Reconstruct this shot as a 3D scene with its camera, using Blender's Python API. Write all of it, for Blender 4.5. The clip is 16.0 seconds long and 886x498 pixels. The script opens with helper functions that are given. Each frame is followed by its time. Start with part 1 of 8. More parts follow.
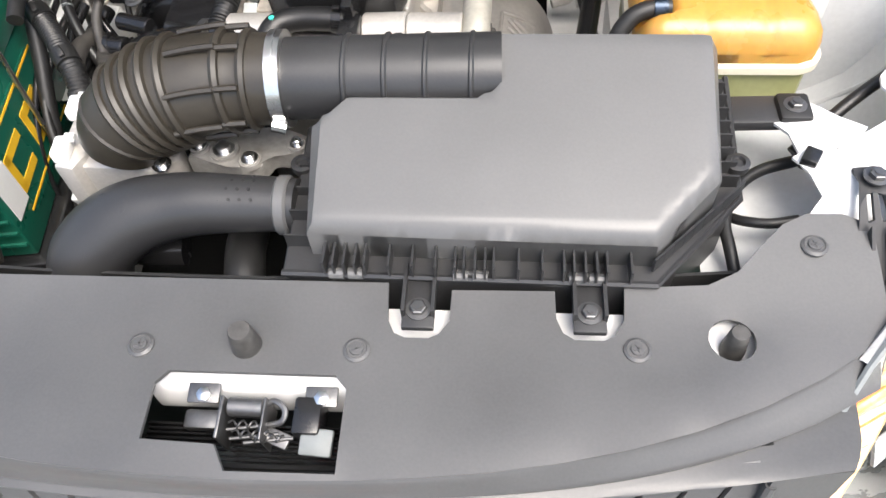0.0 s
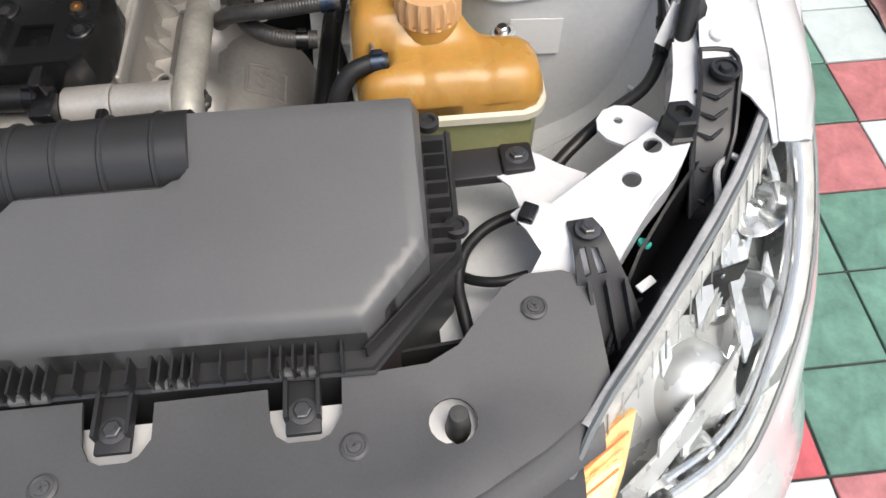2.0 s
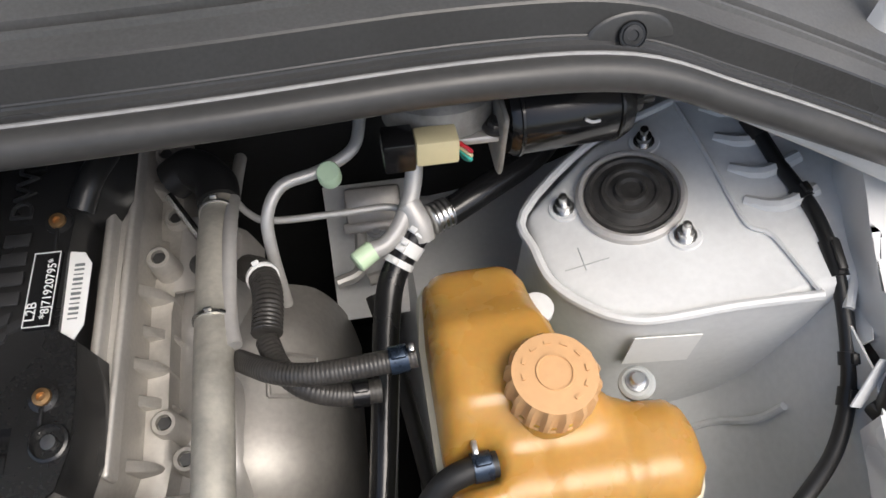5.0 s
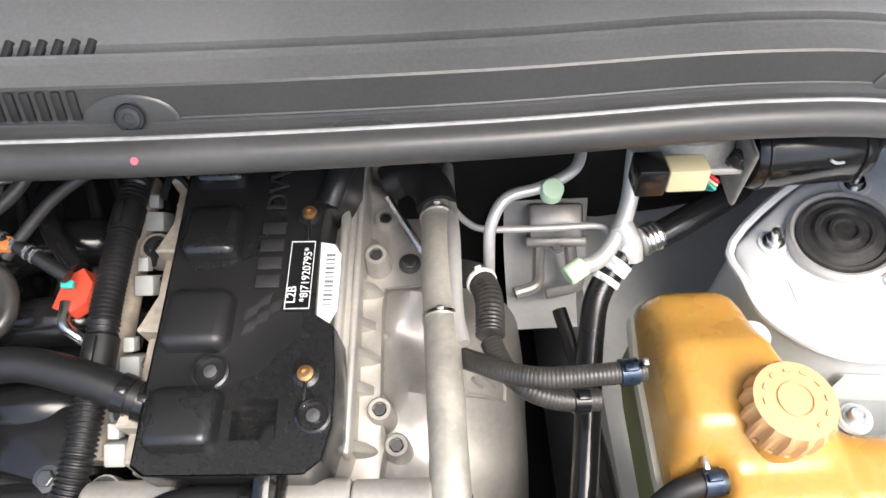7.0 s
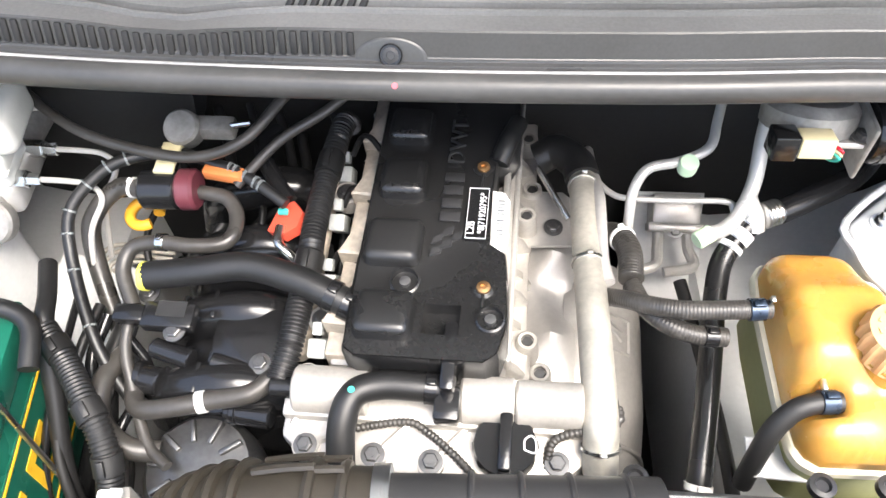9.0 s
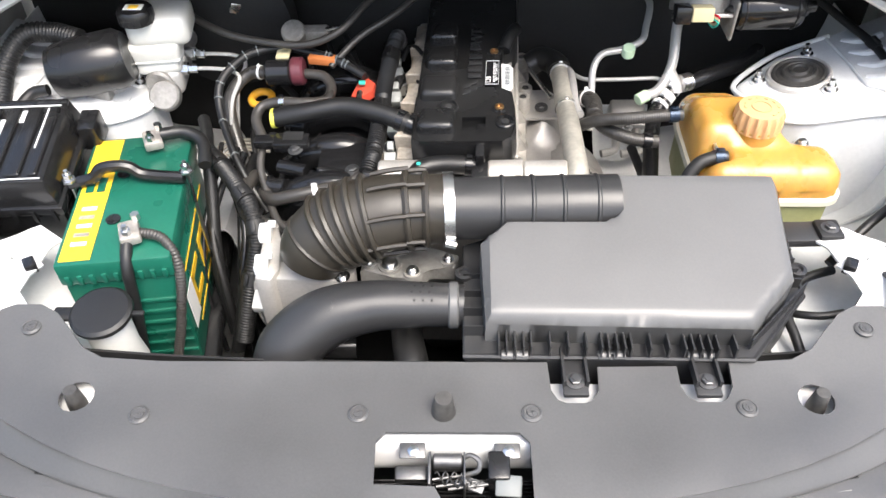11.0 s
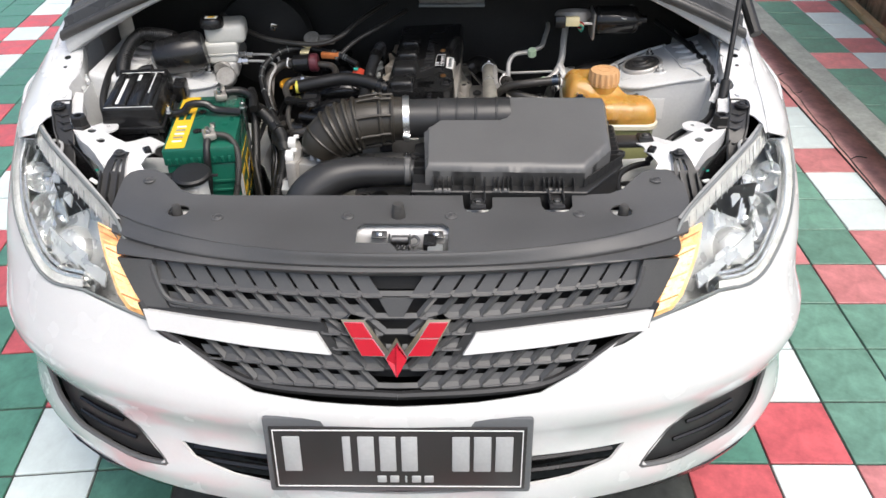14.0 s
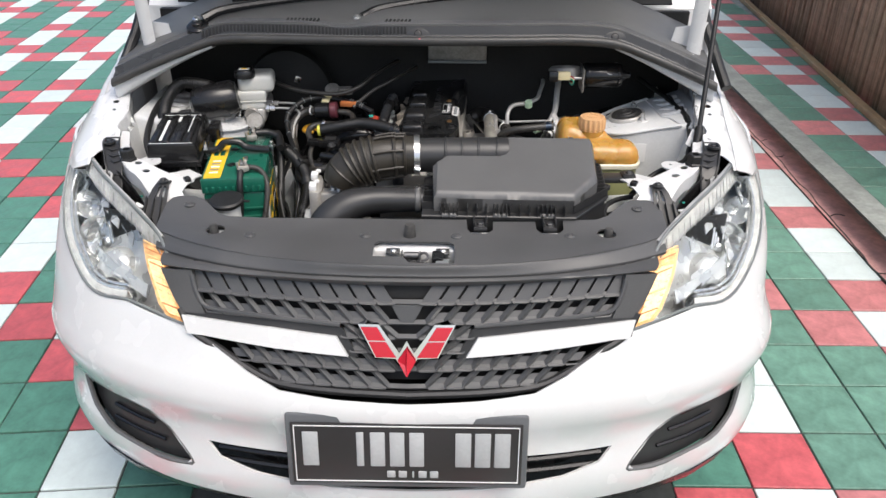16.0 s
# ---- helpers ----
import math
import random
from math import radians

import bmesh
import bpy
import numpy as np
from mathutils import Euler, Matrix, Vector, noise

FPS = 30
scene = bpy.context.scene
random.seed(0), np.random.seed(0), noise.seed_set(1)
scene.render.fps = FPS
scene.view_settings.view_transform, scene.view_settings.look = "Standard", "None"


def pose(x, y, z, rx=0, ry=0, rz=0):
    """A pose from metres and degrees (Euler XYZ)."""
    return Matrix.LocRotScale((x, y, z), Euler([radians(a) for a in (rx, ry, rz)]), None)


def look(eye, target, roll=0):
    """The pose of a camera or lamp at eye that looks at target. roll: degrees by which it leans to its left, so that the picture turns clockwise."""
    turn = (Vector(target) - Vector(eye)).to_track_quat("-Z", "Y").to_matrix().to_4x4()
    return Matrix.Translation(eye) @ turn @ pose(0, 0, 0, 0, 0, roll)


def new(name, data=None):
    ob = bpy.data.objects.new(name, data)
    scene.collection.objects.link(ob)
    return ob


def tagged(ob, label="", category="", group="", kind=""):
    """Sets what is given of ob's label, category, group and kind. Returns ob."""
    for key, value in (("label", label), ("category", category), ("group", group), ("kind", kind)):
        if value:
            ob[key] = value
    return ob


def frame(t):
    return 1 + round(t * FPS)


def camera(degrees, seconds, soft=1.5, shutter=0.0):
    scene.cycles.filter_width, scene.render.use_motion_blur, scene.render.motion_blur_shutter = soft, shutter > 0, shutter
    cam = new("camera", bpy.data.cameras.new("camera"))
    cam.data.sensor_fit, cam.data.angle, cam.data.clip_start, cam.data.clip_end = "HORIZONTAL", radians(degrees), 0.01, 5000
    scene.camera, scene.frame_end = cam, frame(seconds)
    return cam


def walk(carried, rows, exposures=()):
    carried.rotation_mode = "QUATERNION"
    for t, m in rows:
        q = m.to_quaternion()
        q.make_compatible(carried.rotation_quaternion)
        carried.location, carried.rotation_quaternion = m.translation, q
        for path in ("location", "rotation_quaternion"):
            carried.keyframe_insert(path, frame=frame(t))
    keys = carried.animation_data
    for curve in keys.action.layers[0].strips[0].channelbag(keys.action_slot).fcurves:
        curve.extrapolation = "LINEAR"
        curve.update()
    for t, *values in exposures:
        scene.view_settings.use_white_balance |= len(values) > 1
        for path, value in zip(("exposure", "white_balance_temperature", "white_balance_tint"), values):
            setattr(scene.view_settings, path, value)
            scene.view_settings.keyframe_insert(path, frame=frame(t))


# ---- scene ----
cam = camera(59.9, 16.0)
PATH = [
    (0, (0.204, -0.118, 1.399), (0.049, 1.025, -0.235), -5.2),
    (0.5, (0.258, -0.109, 1.399), (0.18, 1.031, -0.242), -2.8),
    (1, (0.298, -0.107, 1.403), (0.272, 1.042, -0.234), -1.8),
    (1.5, (0.33, -0.084, 1.396), (0.392, 1.064, -0.241), -0.7),
    (2, (0.352, -0.04, 1.399), (0.477, 1.097, -0.242), 0.0),
    (2.5, (0.354, 0.031, 1.404), (0.537, 1.139, -0.25), 1.3),
    (3, (0.348, 0.127, 1.408), (0.563, 1.221, -0.252), 1.7),
    (3.5, (0.331, 0.219, 1.412), (0.605, 1.311, -0.241), 3.7),
    (3.7, (0.322, 0.249, 1.413), (0.611, 1.346, -0.235), 4.3),
    (5.8, (0.23, 0.383, 1.42), (0.41, 1.442, -0.266), 2.8),
    (6, (0.207, 0.38, 1.425), (0.374, 1.449, -0.258), 3.1),
    (6.5, (0.168, 0.369, 1.435), (0.276, 1.47, -0.231), 1.8),
    (7, (0.15, 0.361, 1.441), (0.238, 1.478, -0.216), 1.4),
    (7.5, (0.131, 0.349, 1.448), (0.191, 1.479, -0.202), 1.2),
    (8, (0.099, 0.331, 1.459), (0.119, 1.485, -0.174), 1.1),
    (8.5, (0.073, 0.292, 1.469), (0.043, 1.468, -0.148), 0.0),
    (9, (0.06, 0.216, 1.481), (-0.013, 1.441, -0.098), -0.8),
    (9.5, (0.043, 0.108, 1.494), (-0.037, 1.374, -0.052), -1.3),
    (9.7, (0.04, 0.062, 1.503), (-0.038, 1.361, -0.015), -1.4),
    (11.8, (0.001, -0.488, 1.535), (-0.011, 1.026, 0.229), -0.4),
    (12, (0.011, -0.534, 1.541), (-0.023, 1.007, 0.266), -0.1),
    (12.5, (0.053, -0.656, 1.551), (-0.01, 0.899, 0.296), 1.3),
    (13, (0.081, -0.777, 1.551), (0.02, 0.818, 0.345), 0.4),
    (13.5, (0.094, -0.866, 1.555), (0.03, 0.733, 0.355), -0.1),
    (14, (0.094, -0.95, 1.563), (0.067, 0.691, 0.42), -0.5),
    (14.5, (0.102, -1.026, 1.58), (0.109, 0.652, 0.492), 0.5),
    (15, (0.096, -1.076, 1.595), (0.074, 0.627, 0.547), 0.5),
    (15.5, (0.091, -1.118, 1.6), (0.082, 0.611, 0.595), 0.7),
    (16, (0.083, -1.15, 1.569), (0.058, 0.591, 0.586), 0.2),
]
LIGHT = [(0, 1.4), (0.6, 0.75), (1.5, 0.5), (2, 0.38), (2.5, 0.1), (3.5, 0.1), (5.8, 0.85), (6.5, 1.25), (7.5, 1.52), (9, 2.08), (9.7, 2.0), (12, 1.15), (13, 0.9), (14.5, 0.42), (16, 0.42)]
walk(cam, [(t, look(eye, target, roll)) for t, eye, target, roll in PATH], LIGHT)

# ---- world, sun ----
world = bpy.data.worlds.new("sky")
scene.world = world
world.use_nodes = True
wn = world.node_tree
sky = wn.nodes.new("ShaderNodeTexSky")
sky.sky_type, sky.sun_disc = "NISHITA", False
sky.sun_elevation, sky.sun_rotation = radians(62), radians(144)
sky.dust_density, sky.air_density, sky.ozone_density = 4.0, 1.0, 0.35
wn.links.new(sky.outputs[0], wn.nodes["Background"].inputs[0])
wn.nodes["Background"].inputs[1].default_value = 0.15
sun = new("sun", bpy.data.lights.new("sun", "SUN"))
sun.data.energy, sun.data.angle, sun.data.color = 1.8, radians(40), (1.0, 0.97, 0.93)
sun.matrix_basis = look((1.1, -1.5, 3.6), (0, 0, 0))


# ---- materials ----
def mat(name, col, rough=0.5, metal=0.0, var=0.12, scale=9.0, bump=0.05, grain=160.0, coat=0.0, per_object=0.0, rvar=0.12):
    m = bpy.data.materials.new(name)
    m.use_nodes = True
    n, l = m.node_tree.nodes, m.node_tree.links
    b = n["Principled BSDF"]
    tc = n.new("ShaderNodeTexCoord")
    big, fine = n.new("ShaderNodeTexNoise"), n.new("ShaderNodeTexNoise")
    big.inputs["Scale"].default_value, big.inputs["Detail"].default_value = scale, 4
    fine.inputs["Scale"].default_value, fine.inputs["Detail"].default_value = grain, 3
    l.new(tc.outputs["Object"], big.inputs["Vector"])
    l.new(tc.outputs["Object"], fine.inputs["Vector"])
    add = n.new("ShaderNodeMath")
    add.operation = "MULTIPLY_ADD"
    add.inputs[1].default_value, add.inputs[2].default_value = 0.35, 0.0
    l.new(fine.outputs["Fac"], add.inputs[0])
    add2 = n.new("ShaderNodeMath")
    add2.operation = "MULTIPLY_ADD"
    add2.inputs[1].default_value = 0.65
    l.new(big.outputs["Fac"], add2.inputs[0])
    l.new(add.outputs[0], add2.inputs[2])
    ramp = n.new("ShaderNodeMapRange")
    ramp.inputs["From Min"].default_value, ramp.inputs["From Max"].default_value = 0.3, 0.7
    ramp.inputs["To Min"].default_value, ramp.inputs["To Max"].default_value = 1 - var, 1 + var
    l.new(add2.outputs[0], ramp.inputs["Value"])
    hsv = n.new("ShaderNodeHueSaturation")
    hsv.inputs["Color"].default_value = (*col, 1)
    fac = ramp.outputs[0]
    if per_object:
        oi = n.new("ShaderNodeObjectInfo")
        pr = n.new("ShaderNodeMapRange")
        pr.inputs["To Min"].default_value, pr.inputs["To Max"].default_value = 1 - per_object, 1 + per_object
        l.new(oi.outputs["Random"], pr.inputs["Value"])
        mul = n.new("ShaderNodeMath")
        mul.operation = "MULTIPLY"
        l.new(fac, mul.inputs[0])
        l.new(pr.outputs[0], mul.inputs[1])
        fac = mul.outputs[0]
    l.new(fac, hsv.inputs["Value"])
    l.new(hsv.outputs[0], b.inputs["Base Color"])
    rr = n.new("ShaderNodeMapRange")
    rr.inputs["From Min"].default_value, rr.inputs["From Max"].default_value = 0.3, 0.7
    rr.inputs["To Min"].default_value, rr.inputs["To Max"].default_value = max(rough - rvar, 0.02), min(rough + rvar, 1)
    l.new(big.outputs["Fac"], rr.inputs["Value"])
    l.new(rr.outputs[0], b.inputs["Roughness"])
    b.inputs["Metallic"].default_value = metal
    b.inputs["Coat Weight"].default_value = coat
    b.inputs["Coat Roughness"].default_value = 0.08
    if bump:
        bp = n.new("ShaderNodeBump")
        bp.inputs["Strength"].default_value, bp.inputs["Distance"].default_value = bump, 0.002
        l.new(fine.outputs["Fac"], bp.inputs["Height"])
        l.new(bp.outputs[0], b.inputs["Normal"])
    return m


WHITE = mat("white_paint", (0.71, 0.71, 0.70), 0.25, var=0.03, bump=0.0, coat=0.8, rvar=0.05)
SHEET = mat("grey_white_primer", (0.64, 0.65, 0.645), 0.5, var=0.1, bump=0.04)
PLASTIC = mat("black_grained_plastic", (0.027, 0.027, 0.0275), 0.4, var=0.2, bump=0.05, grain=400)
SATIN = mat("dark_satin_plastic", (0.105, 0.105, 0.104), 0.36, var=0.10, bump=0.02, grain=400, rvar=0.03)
# one scuttle plastic in two tones: dark for the shaded face, paler for the lit top
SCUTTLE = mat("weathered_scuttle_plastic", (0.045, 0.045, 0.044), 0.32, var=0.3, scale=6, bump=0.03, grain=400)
SCUTTLE_LIT = mat("lit_scuttle_plastic", (0.105, 0.105, 0.103), 0.4, var=0.28, scale=5, bump=0.03, grain=400)
SEALRUBBER = mat("weathered_seal_rubber", (0.05, 0.049, 0.047), 0.42, var=0.25, scale=14, bump=0.04)
# pale colour for the highlight on the seal's upper edge
SEALLIP = mat("seal_lip_highlight", (0.30, 0.30, 0.295), 0.45, var=0.3, scale=20, bump=0.03)
COVERGREY = mat("grained_grey_plastic", (0.076, 0.076, 0.076), 0.44, var=0.16, bump=0.03, grain=400)
GRILLE = mat("grey_black_grille_plastic", (0.072, 0.073, 0.074), 0.42, var=0.15, bump=0.03, grain=400)
COVERBLACK = mat("engine_cover_black", (0.016, 0.016, 0.016), 0.30, var=0.25, bump=0.02, grain=300)
BLACK = mat("black_plastic", (0.012, 0.012, 0.0125), 0.22, var=0.25, bump=0.06)
RUBBER = mat("black_rubber", (0.013, 0.013, 0.013), 0.46, var=0.25, bump=0.1)
# dusty rubber of the strut mounts; its paler tone also serves the sunlit stops
DUSTY_LIT = mat("dusty_sunlit_rubber", (0.05, 0.048, 0.045), 0.5, var=0.5, scale=40, bump=0.2)
HOSE = mat("dusty_rubber_hose", (0.045, 0.042, 0.038), 0.38, var=0.35, scale=30, bump=0.1)
BELLOWS = mat("brownish_rubber", (0.03, 0.026, 0.02), 0.36, var=0.25, bump=0.05)
ALU = mat("cast_aluminium", (0.46, 0.44, 0.405), 0.40, 0.4, var=0.16, scale=16, bump=0.10, grain=260)
STAMP = mat("stamped_steel", (0.50, 0.485, 0.46), 0.42, 0.4, var=0.12, bump=0.04)
SHIELD = mat("dull_pressed_steel", (0.40, 0.385, 0.36), 0.48, 0.6, var=0.18, bump=0.06)
CASTDARK = mat("grimy_cast_alloy", (0.30, 0.29, 0.27), 0.5, 0.4, var=0.35, scale=30, bump=0.3)
DULLALU = mat("dull_drawn_aluminium", (0.52, 0.51, 0.485), 0.42, 0.35, var=0.12, bump=0.03)
STEEL = mat("bright_steel", (0.66, 0.66, 0.65), 0.28, 1.0, var=0.15, bump=0.03)
DARKSTEEL = mat("dark_steel", (0.16, 0.16, 0.16), 0.45, 0.9, var=0.3, bump=0.1)
CHROME = mat("chrome_reflector", (0.88, 0.88, 0.88), 0.08, 1.0, var=0.05, bump=0.0, rvar=0.03)
REFLECTOR = mat("lamp_reflector", (0.64, 0.65, 0.65), 0.15, 0.75, var=0.08, scale=30, bump=0.0, rvar=0.06)
TANK = mat("amber_plastic", (0.47, 0.255, 0.058), 0.28, var=0.12, scale=14, bump=0.04)
_tb = TANK.node_tree.nodes["Principled BSDF"]
_tb.inputs["Subsurface Weight"].default_value = 0.5
_tb.inputs["Subsurface Radius"].default_value = (0.03, 0.012, 0.004)
_tb.inputs["Subsurface Scale"].default_value = 0.45
TANKLOW = mat("olive_translucent_plastic", (0.30, 0.31, 0.14), 0.45, var=0.12, bump=0.03)
CREAM = mat("cream_plastic", (0.66, 0.62, 0.48), 0.45, var=0.06, bump=0.03)
CAP = mat("orange_cap_plastic", (0.60, 0.35, 0.165), 0.5, var=0.08, bump=0.05)
GREEN = mat("dark_green_plastic", (0.009, 0.105, 0.068), 0.3, var=0.15, bump=0.03)
YELLOW = mat("yellow_label", (0.85, 0.52, 0.03), 0.4, var=0.06, bump=0.0)
LABEL = mat("white_label", (0.8, 0.8, 0.78), 0.5, var=0.04, bump=0.0)
RED = mat("red_enamel", (0.52, 0.012, 0.03), 0.2, var=0.05, bump=0.0, coat=0.6)
FADED = mat("faded_red_paint", (0.42, 0.10, 0.12), 0.6, var=0.1)
REDPLASTIC = mat("red_plastic", (0.7, 0.09, 0.05), 0.45, var=0.1)
ORANGE = mat("orange_plastic", (0.62, 0.2, 0.06), 0.5, var=0.1)
MAROON = mat("maroon_plastic", (0.12, 0.03, 0.04), 0.45, var=0.12)
MINT = mat("mint_cap", (0.62, 0.80, 0.55), 0.5, var=0.05, bump=0.0)
TEAL = mat("green_clip", (0.05, 0.5, 0.4), 0.5, var=0.05, bump=0.0)
BEIGE = mat("beige_plastic", (0.68, 0.6, 0.36), 0.45, var=0.06, bump=0.02)
BLUECLIP = mat("blue_black_steel", (0.03, 0.045, 0.07), 0.3, 0.6, var=0.5, scale=120, bump=0.05)
PALEPLUG = mat("pale_grey_plug", (0.40, 0.42, 0.41), 0.5, var=0.1)
GREYPLUG = mat("grey_plug", (0.17, 0.185, 0.185), 0.5, var=0.1)
RESV = mat("milky_plastic", (0.62, 0.62, 0.58), 0.4, var=0.06, bump=0.02)
LEAD = mat("lead_terminal", (0.45, 0.42, 0.38), 0.55, 0.7, var=0.3, scale=60, bump=0.4)
RUST = mat("rusty_tan_steel", (0.44, 0.39, 0.32), 0.6, 0.2, var=0.3, scale=40, bump=0.15)
# near-black colour that stands in for shade in depths, slots and holes
DARK = mat("near_black_shade", (0.012, 0.012, 0.012), 0.7, var=0.4, bump=0.1)
PLATE = mat("number_plate_black", (0.028, 0.026, 0.026), 0.4, var=0.1, bump=0.0)
GREYFRAME = mat("plate_frame_grey", (0.11, 0.115, 0.12), 0.4, var=0.1)
SILVER = mat("lamp_silver", (0.50, 0.51, 0.51), 0.28, 0.45, var=0.08, scale=25, bump=0.0, rvar=0.1)
PALE = mat("clear_ribbed_plastic", (0.42, 0.42, 0.41), 0.15, 0.0, var=0.25, scale=40, bump=0.2, grain=300)
AMBER = mat("amber_lens", (0.74, 0.46, 0.22), 0.2, var=0.35, scale=60, bump=0.3)
AMBER.node_tree.nodes["Principled BSDF"].inputs["Emission Color"].default_value = (1.0, 0.36, 0.05, 1)
AMBER.node_tree.nodes["Principled BSDF"].inputs["Emission Strength"].default_value = 0.12
GLOW = mat("lit_indicator_core", (0.88, 0.62, 0.34), 0.3, var=0.35, scale=90, bump=0.3)
GLOW.node_tree.nodes["Principled BSDF"].inputs["Emission Color"].default_value = (1.0, 0.58, 0.18, 1)
GLOW.node_tree.nodes["Principled BSDF"].inputs["Emission Strength"].default_value = 0.5
T_GREEN = mat("green_cement_tile", (0.075, 0.20, 0.145), 0.4, var=0.32, scale=14, bump=0.4, grain=70, per_object=0.12)
T_RED = mat("red_cement_tile", (0.50, 0.10, 0.11), 0.4, var=0.3, scale=14, bump=0.4, grain=70, per_object=0.12)
T_WHITE = mat("white_cement_tile", (0.60, 0.68, 0.66), 0.45, var=0.1, scale=14, bump=0.2, grain=70, per_object=0.06)
# paler copies of the tiles, with the sky sheen put into the colour
L_GREEN = mat("lit_green_tile", (0.125, 0.25, 0.19), 0.4, var=0.32, scale=14, bump=0.25, grain=70, per_object=0.12)
L_RED = mat("lit_red_tile", (0.52, 0.20, 0.20), 0.4, var=0.3, scale=14, bump=0.25, grain=70, per_object=0.12)
GROUT = mat("dark_joint", (0.05, 0.055, 0.05), 0.9, var=0.4, scale=25, bump=0.5, grain=60)
KERB = mat("mossy_kerb", (0.26, 0.275, 0.25), 0.8, var=0.35, scale=10, bump=0.5, grain=50)
PLASTER = mat("cracked_red_plaster", (0.64, 0.34, 0.30), 0.85, var=0.3, scale=12, bump=0.6, grain=45)
BAMBOO = mat("brown_bamboo", (0.36, 0.235, 0.17), 0.6, var=0.35, scale=18, bump=0.3, per_object=0.3)
WOOD = mat("pale_timber", (0.34, 0.23, 0.12), 0.6, var=0.3, scale=20, bump=0.3)


def glass(name, col, rough, ior=1.45, alpha=1.0):
    m = bpy.data.materials.new(name)
    m.use_nodes = True
    b = m.node_tree.nodes["Principled BSDF"]
    b.inputs["Base Color"].default_value = (*col, 1)
    b.inputs["Roughness"].default_value, b.inputs["IOR"].default_value = rough, ior
    b.inputs["Transmission Weight"].default_value = alpha
    return m


LENS = glass("clear_lens", (0.97, 0.98, 0.97), 0.03, 1.12)
WINDOW = glass("windscreen_glass", (0.25, 0.3, 0.3), 0.02, 1.45)


# ---- mesh helpers ----
def link(name, bm, material, parent=None, label="", sharp=35, at=None):
    me = bpy.data.meshes.new(name)
    bmesh.ops.recalc_face_normals(bm, faces=bm.faces)
    bm.to_mesh(me)
    bm.free()
    me.polygons.foreach_set("use_smooth", [True] * len(me.polygons))
    me.set_sharp_from_angle(angle=radians(sharp))
    me.materials.append(material)
    ob = new(name, me)
    if parent is not None:
        attach(ob, parent)
    if label:
        tagged(ob, label)
    return ob


def attach(ob, parent):
    ob.parent = parent
    base = parent.matrix_basis.copy()
    if parent.parent is not None:
        base = parent.parent.matrix_basis @ parent.matrix_parent_inverse @ base
    ob.matrix_parent_inverse = base.inverted()


part = link


def thing(name, label, category, at, group="", kind=""):
    ob = new(name)
    ob.empty_display_size = 0.02
    ob.location = at
    ob.matrix_basis = Matrix.Translation(at)
    return tagged(ob, label, category, group, kind)


def stamp(name, me, parent, m, label=""):
    ob = new(name, me)
    attach(ob, parent)
    ob.matrix_basis = m
    if label:
        tagged(ob, label)
    return ob


def box(sx, sy, sz, m=None, bevel=0.0, seg=2, bm=None, taper=1.0):
    own = bmesh.new()
    bmesh.ops.create_cube(own, size=1)
    for v in own.verts:
        k = taper if v.co.z > 0 else 1.0
        v.co = Vector((v.co.x * sx * k, v.co.y * sy * k, v.co.z * sz))
    if bevel:
        bmesh.ops.bevel(own, geom=list(own.edges), offset=bevel, segments=seg, affect="EDGES", profile=0.5)
    if m is not None:
        own.transform(m)
    return merge(bm, own)


def merge(bm, own):
    if bm is None:
        return own
    tmp = bpy.data.meshes.new("tmp")
    own.to_mesh(tmp)
    own.free()
    bm.from_mesh(tmp)
    bpy.data.meshes.remove(tmp)
    return bm


def prism(outline, z0, z1, bevel=0.0, seg=2, zf=None, bm=None, inset=0.0, both=False):
    """A polygon raised from z0 to z1; the top edge is rounded; zf moves heights; inset draws the top in."""
    own = bmesh.new()
    low = [own.verts.new((x, y, z0)) for x, y in outline]
    turn = 1 if sum(a[0] * b[1] - b[0] * a[1] for a, b in zip(outline, outline[1:] + outline[:1])) > 0 else -1
    top = []
    for i, (x, y) in enumerate(outline):
        a, b = outline[i - 1], outline[(i + 1) % len(outline)]
        e = Vector((x - a[0], y - a[1])).normalized()
        g = Vector((b[0] - x, b[1] - y)).normalized()
        d = Vector((-e.y - g.y, e.x + g.x)) * turn
        d = d.normalized() * inset * min(1.5, 2 / max(d.length, 0.5)) if inset else Vector((0, 0))
        top.append(own.verts.new((x + d.x, y + d.y, z1)))
    n = len(outline)
    own.faces.new(low[::-1])
    ft = own.faces.new(top)
    for i in range(n):
        own.faces.new((low[i], low[(i + 1) % n], top[(i + 1) % n], top[i]))
    if bevel:
        es = [e for e in own.edges if all(v in top for v in e.verts)] if not both else list(own.edges)
        es += [e for e in own.edges if (e.verts[0] in low) != (e.verts[1] in low)] if not both else []
        bmesh.ops.bevel(own, geom=es, offset=bevel, segments=seg, affect="EDGES", profile=0.5)
    if zf:
        for v in own.verts:
            v.co.z += zf(v.co.x, v.co.y)
    return merge(bm, own)


def spline(pts, n):
    pts = [Vector(p) for p in pts]
    if len(pts) == 2:
        return [pts[0].lerp(pts[1], i / n) for i in range(n + 1)]
    ext = [pts[0] * 2 - pts[1]] + pts + [pts[-1] * 2 - pts[-2]]
    out = []
    for i in range(len(pts) - 1):
        p0, p1, p2, p3 = ext[i:i + 4]
        for k in range(n):
            t = k / n
            out.append(0.5 * (2 * p1 + (p2 - p0) * t + (2 * p0 - 5 * p1 + 4 * p2 - p3) * t * t + (3 * p1 - p0 - 3 * p2 + p3) * t ** 3))
    out.append(pts[-1])
    return out


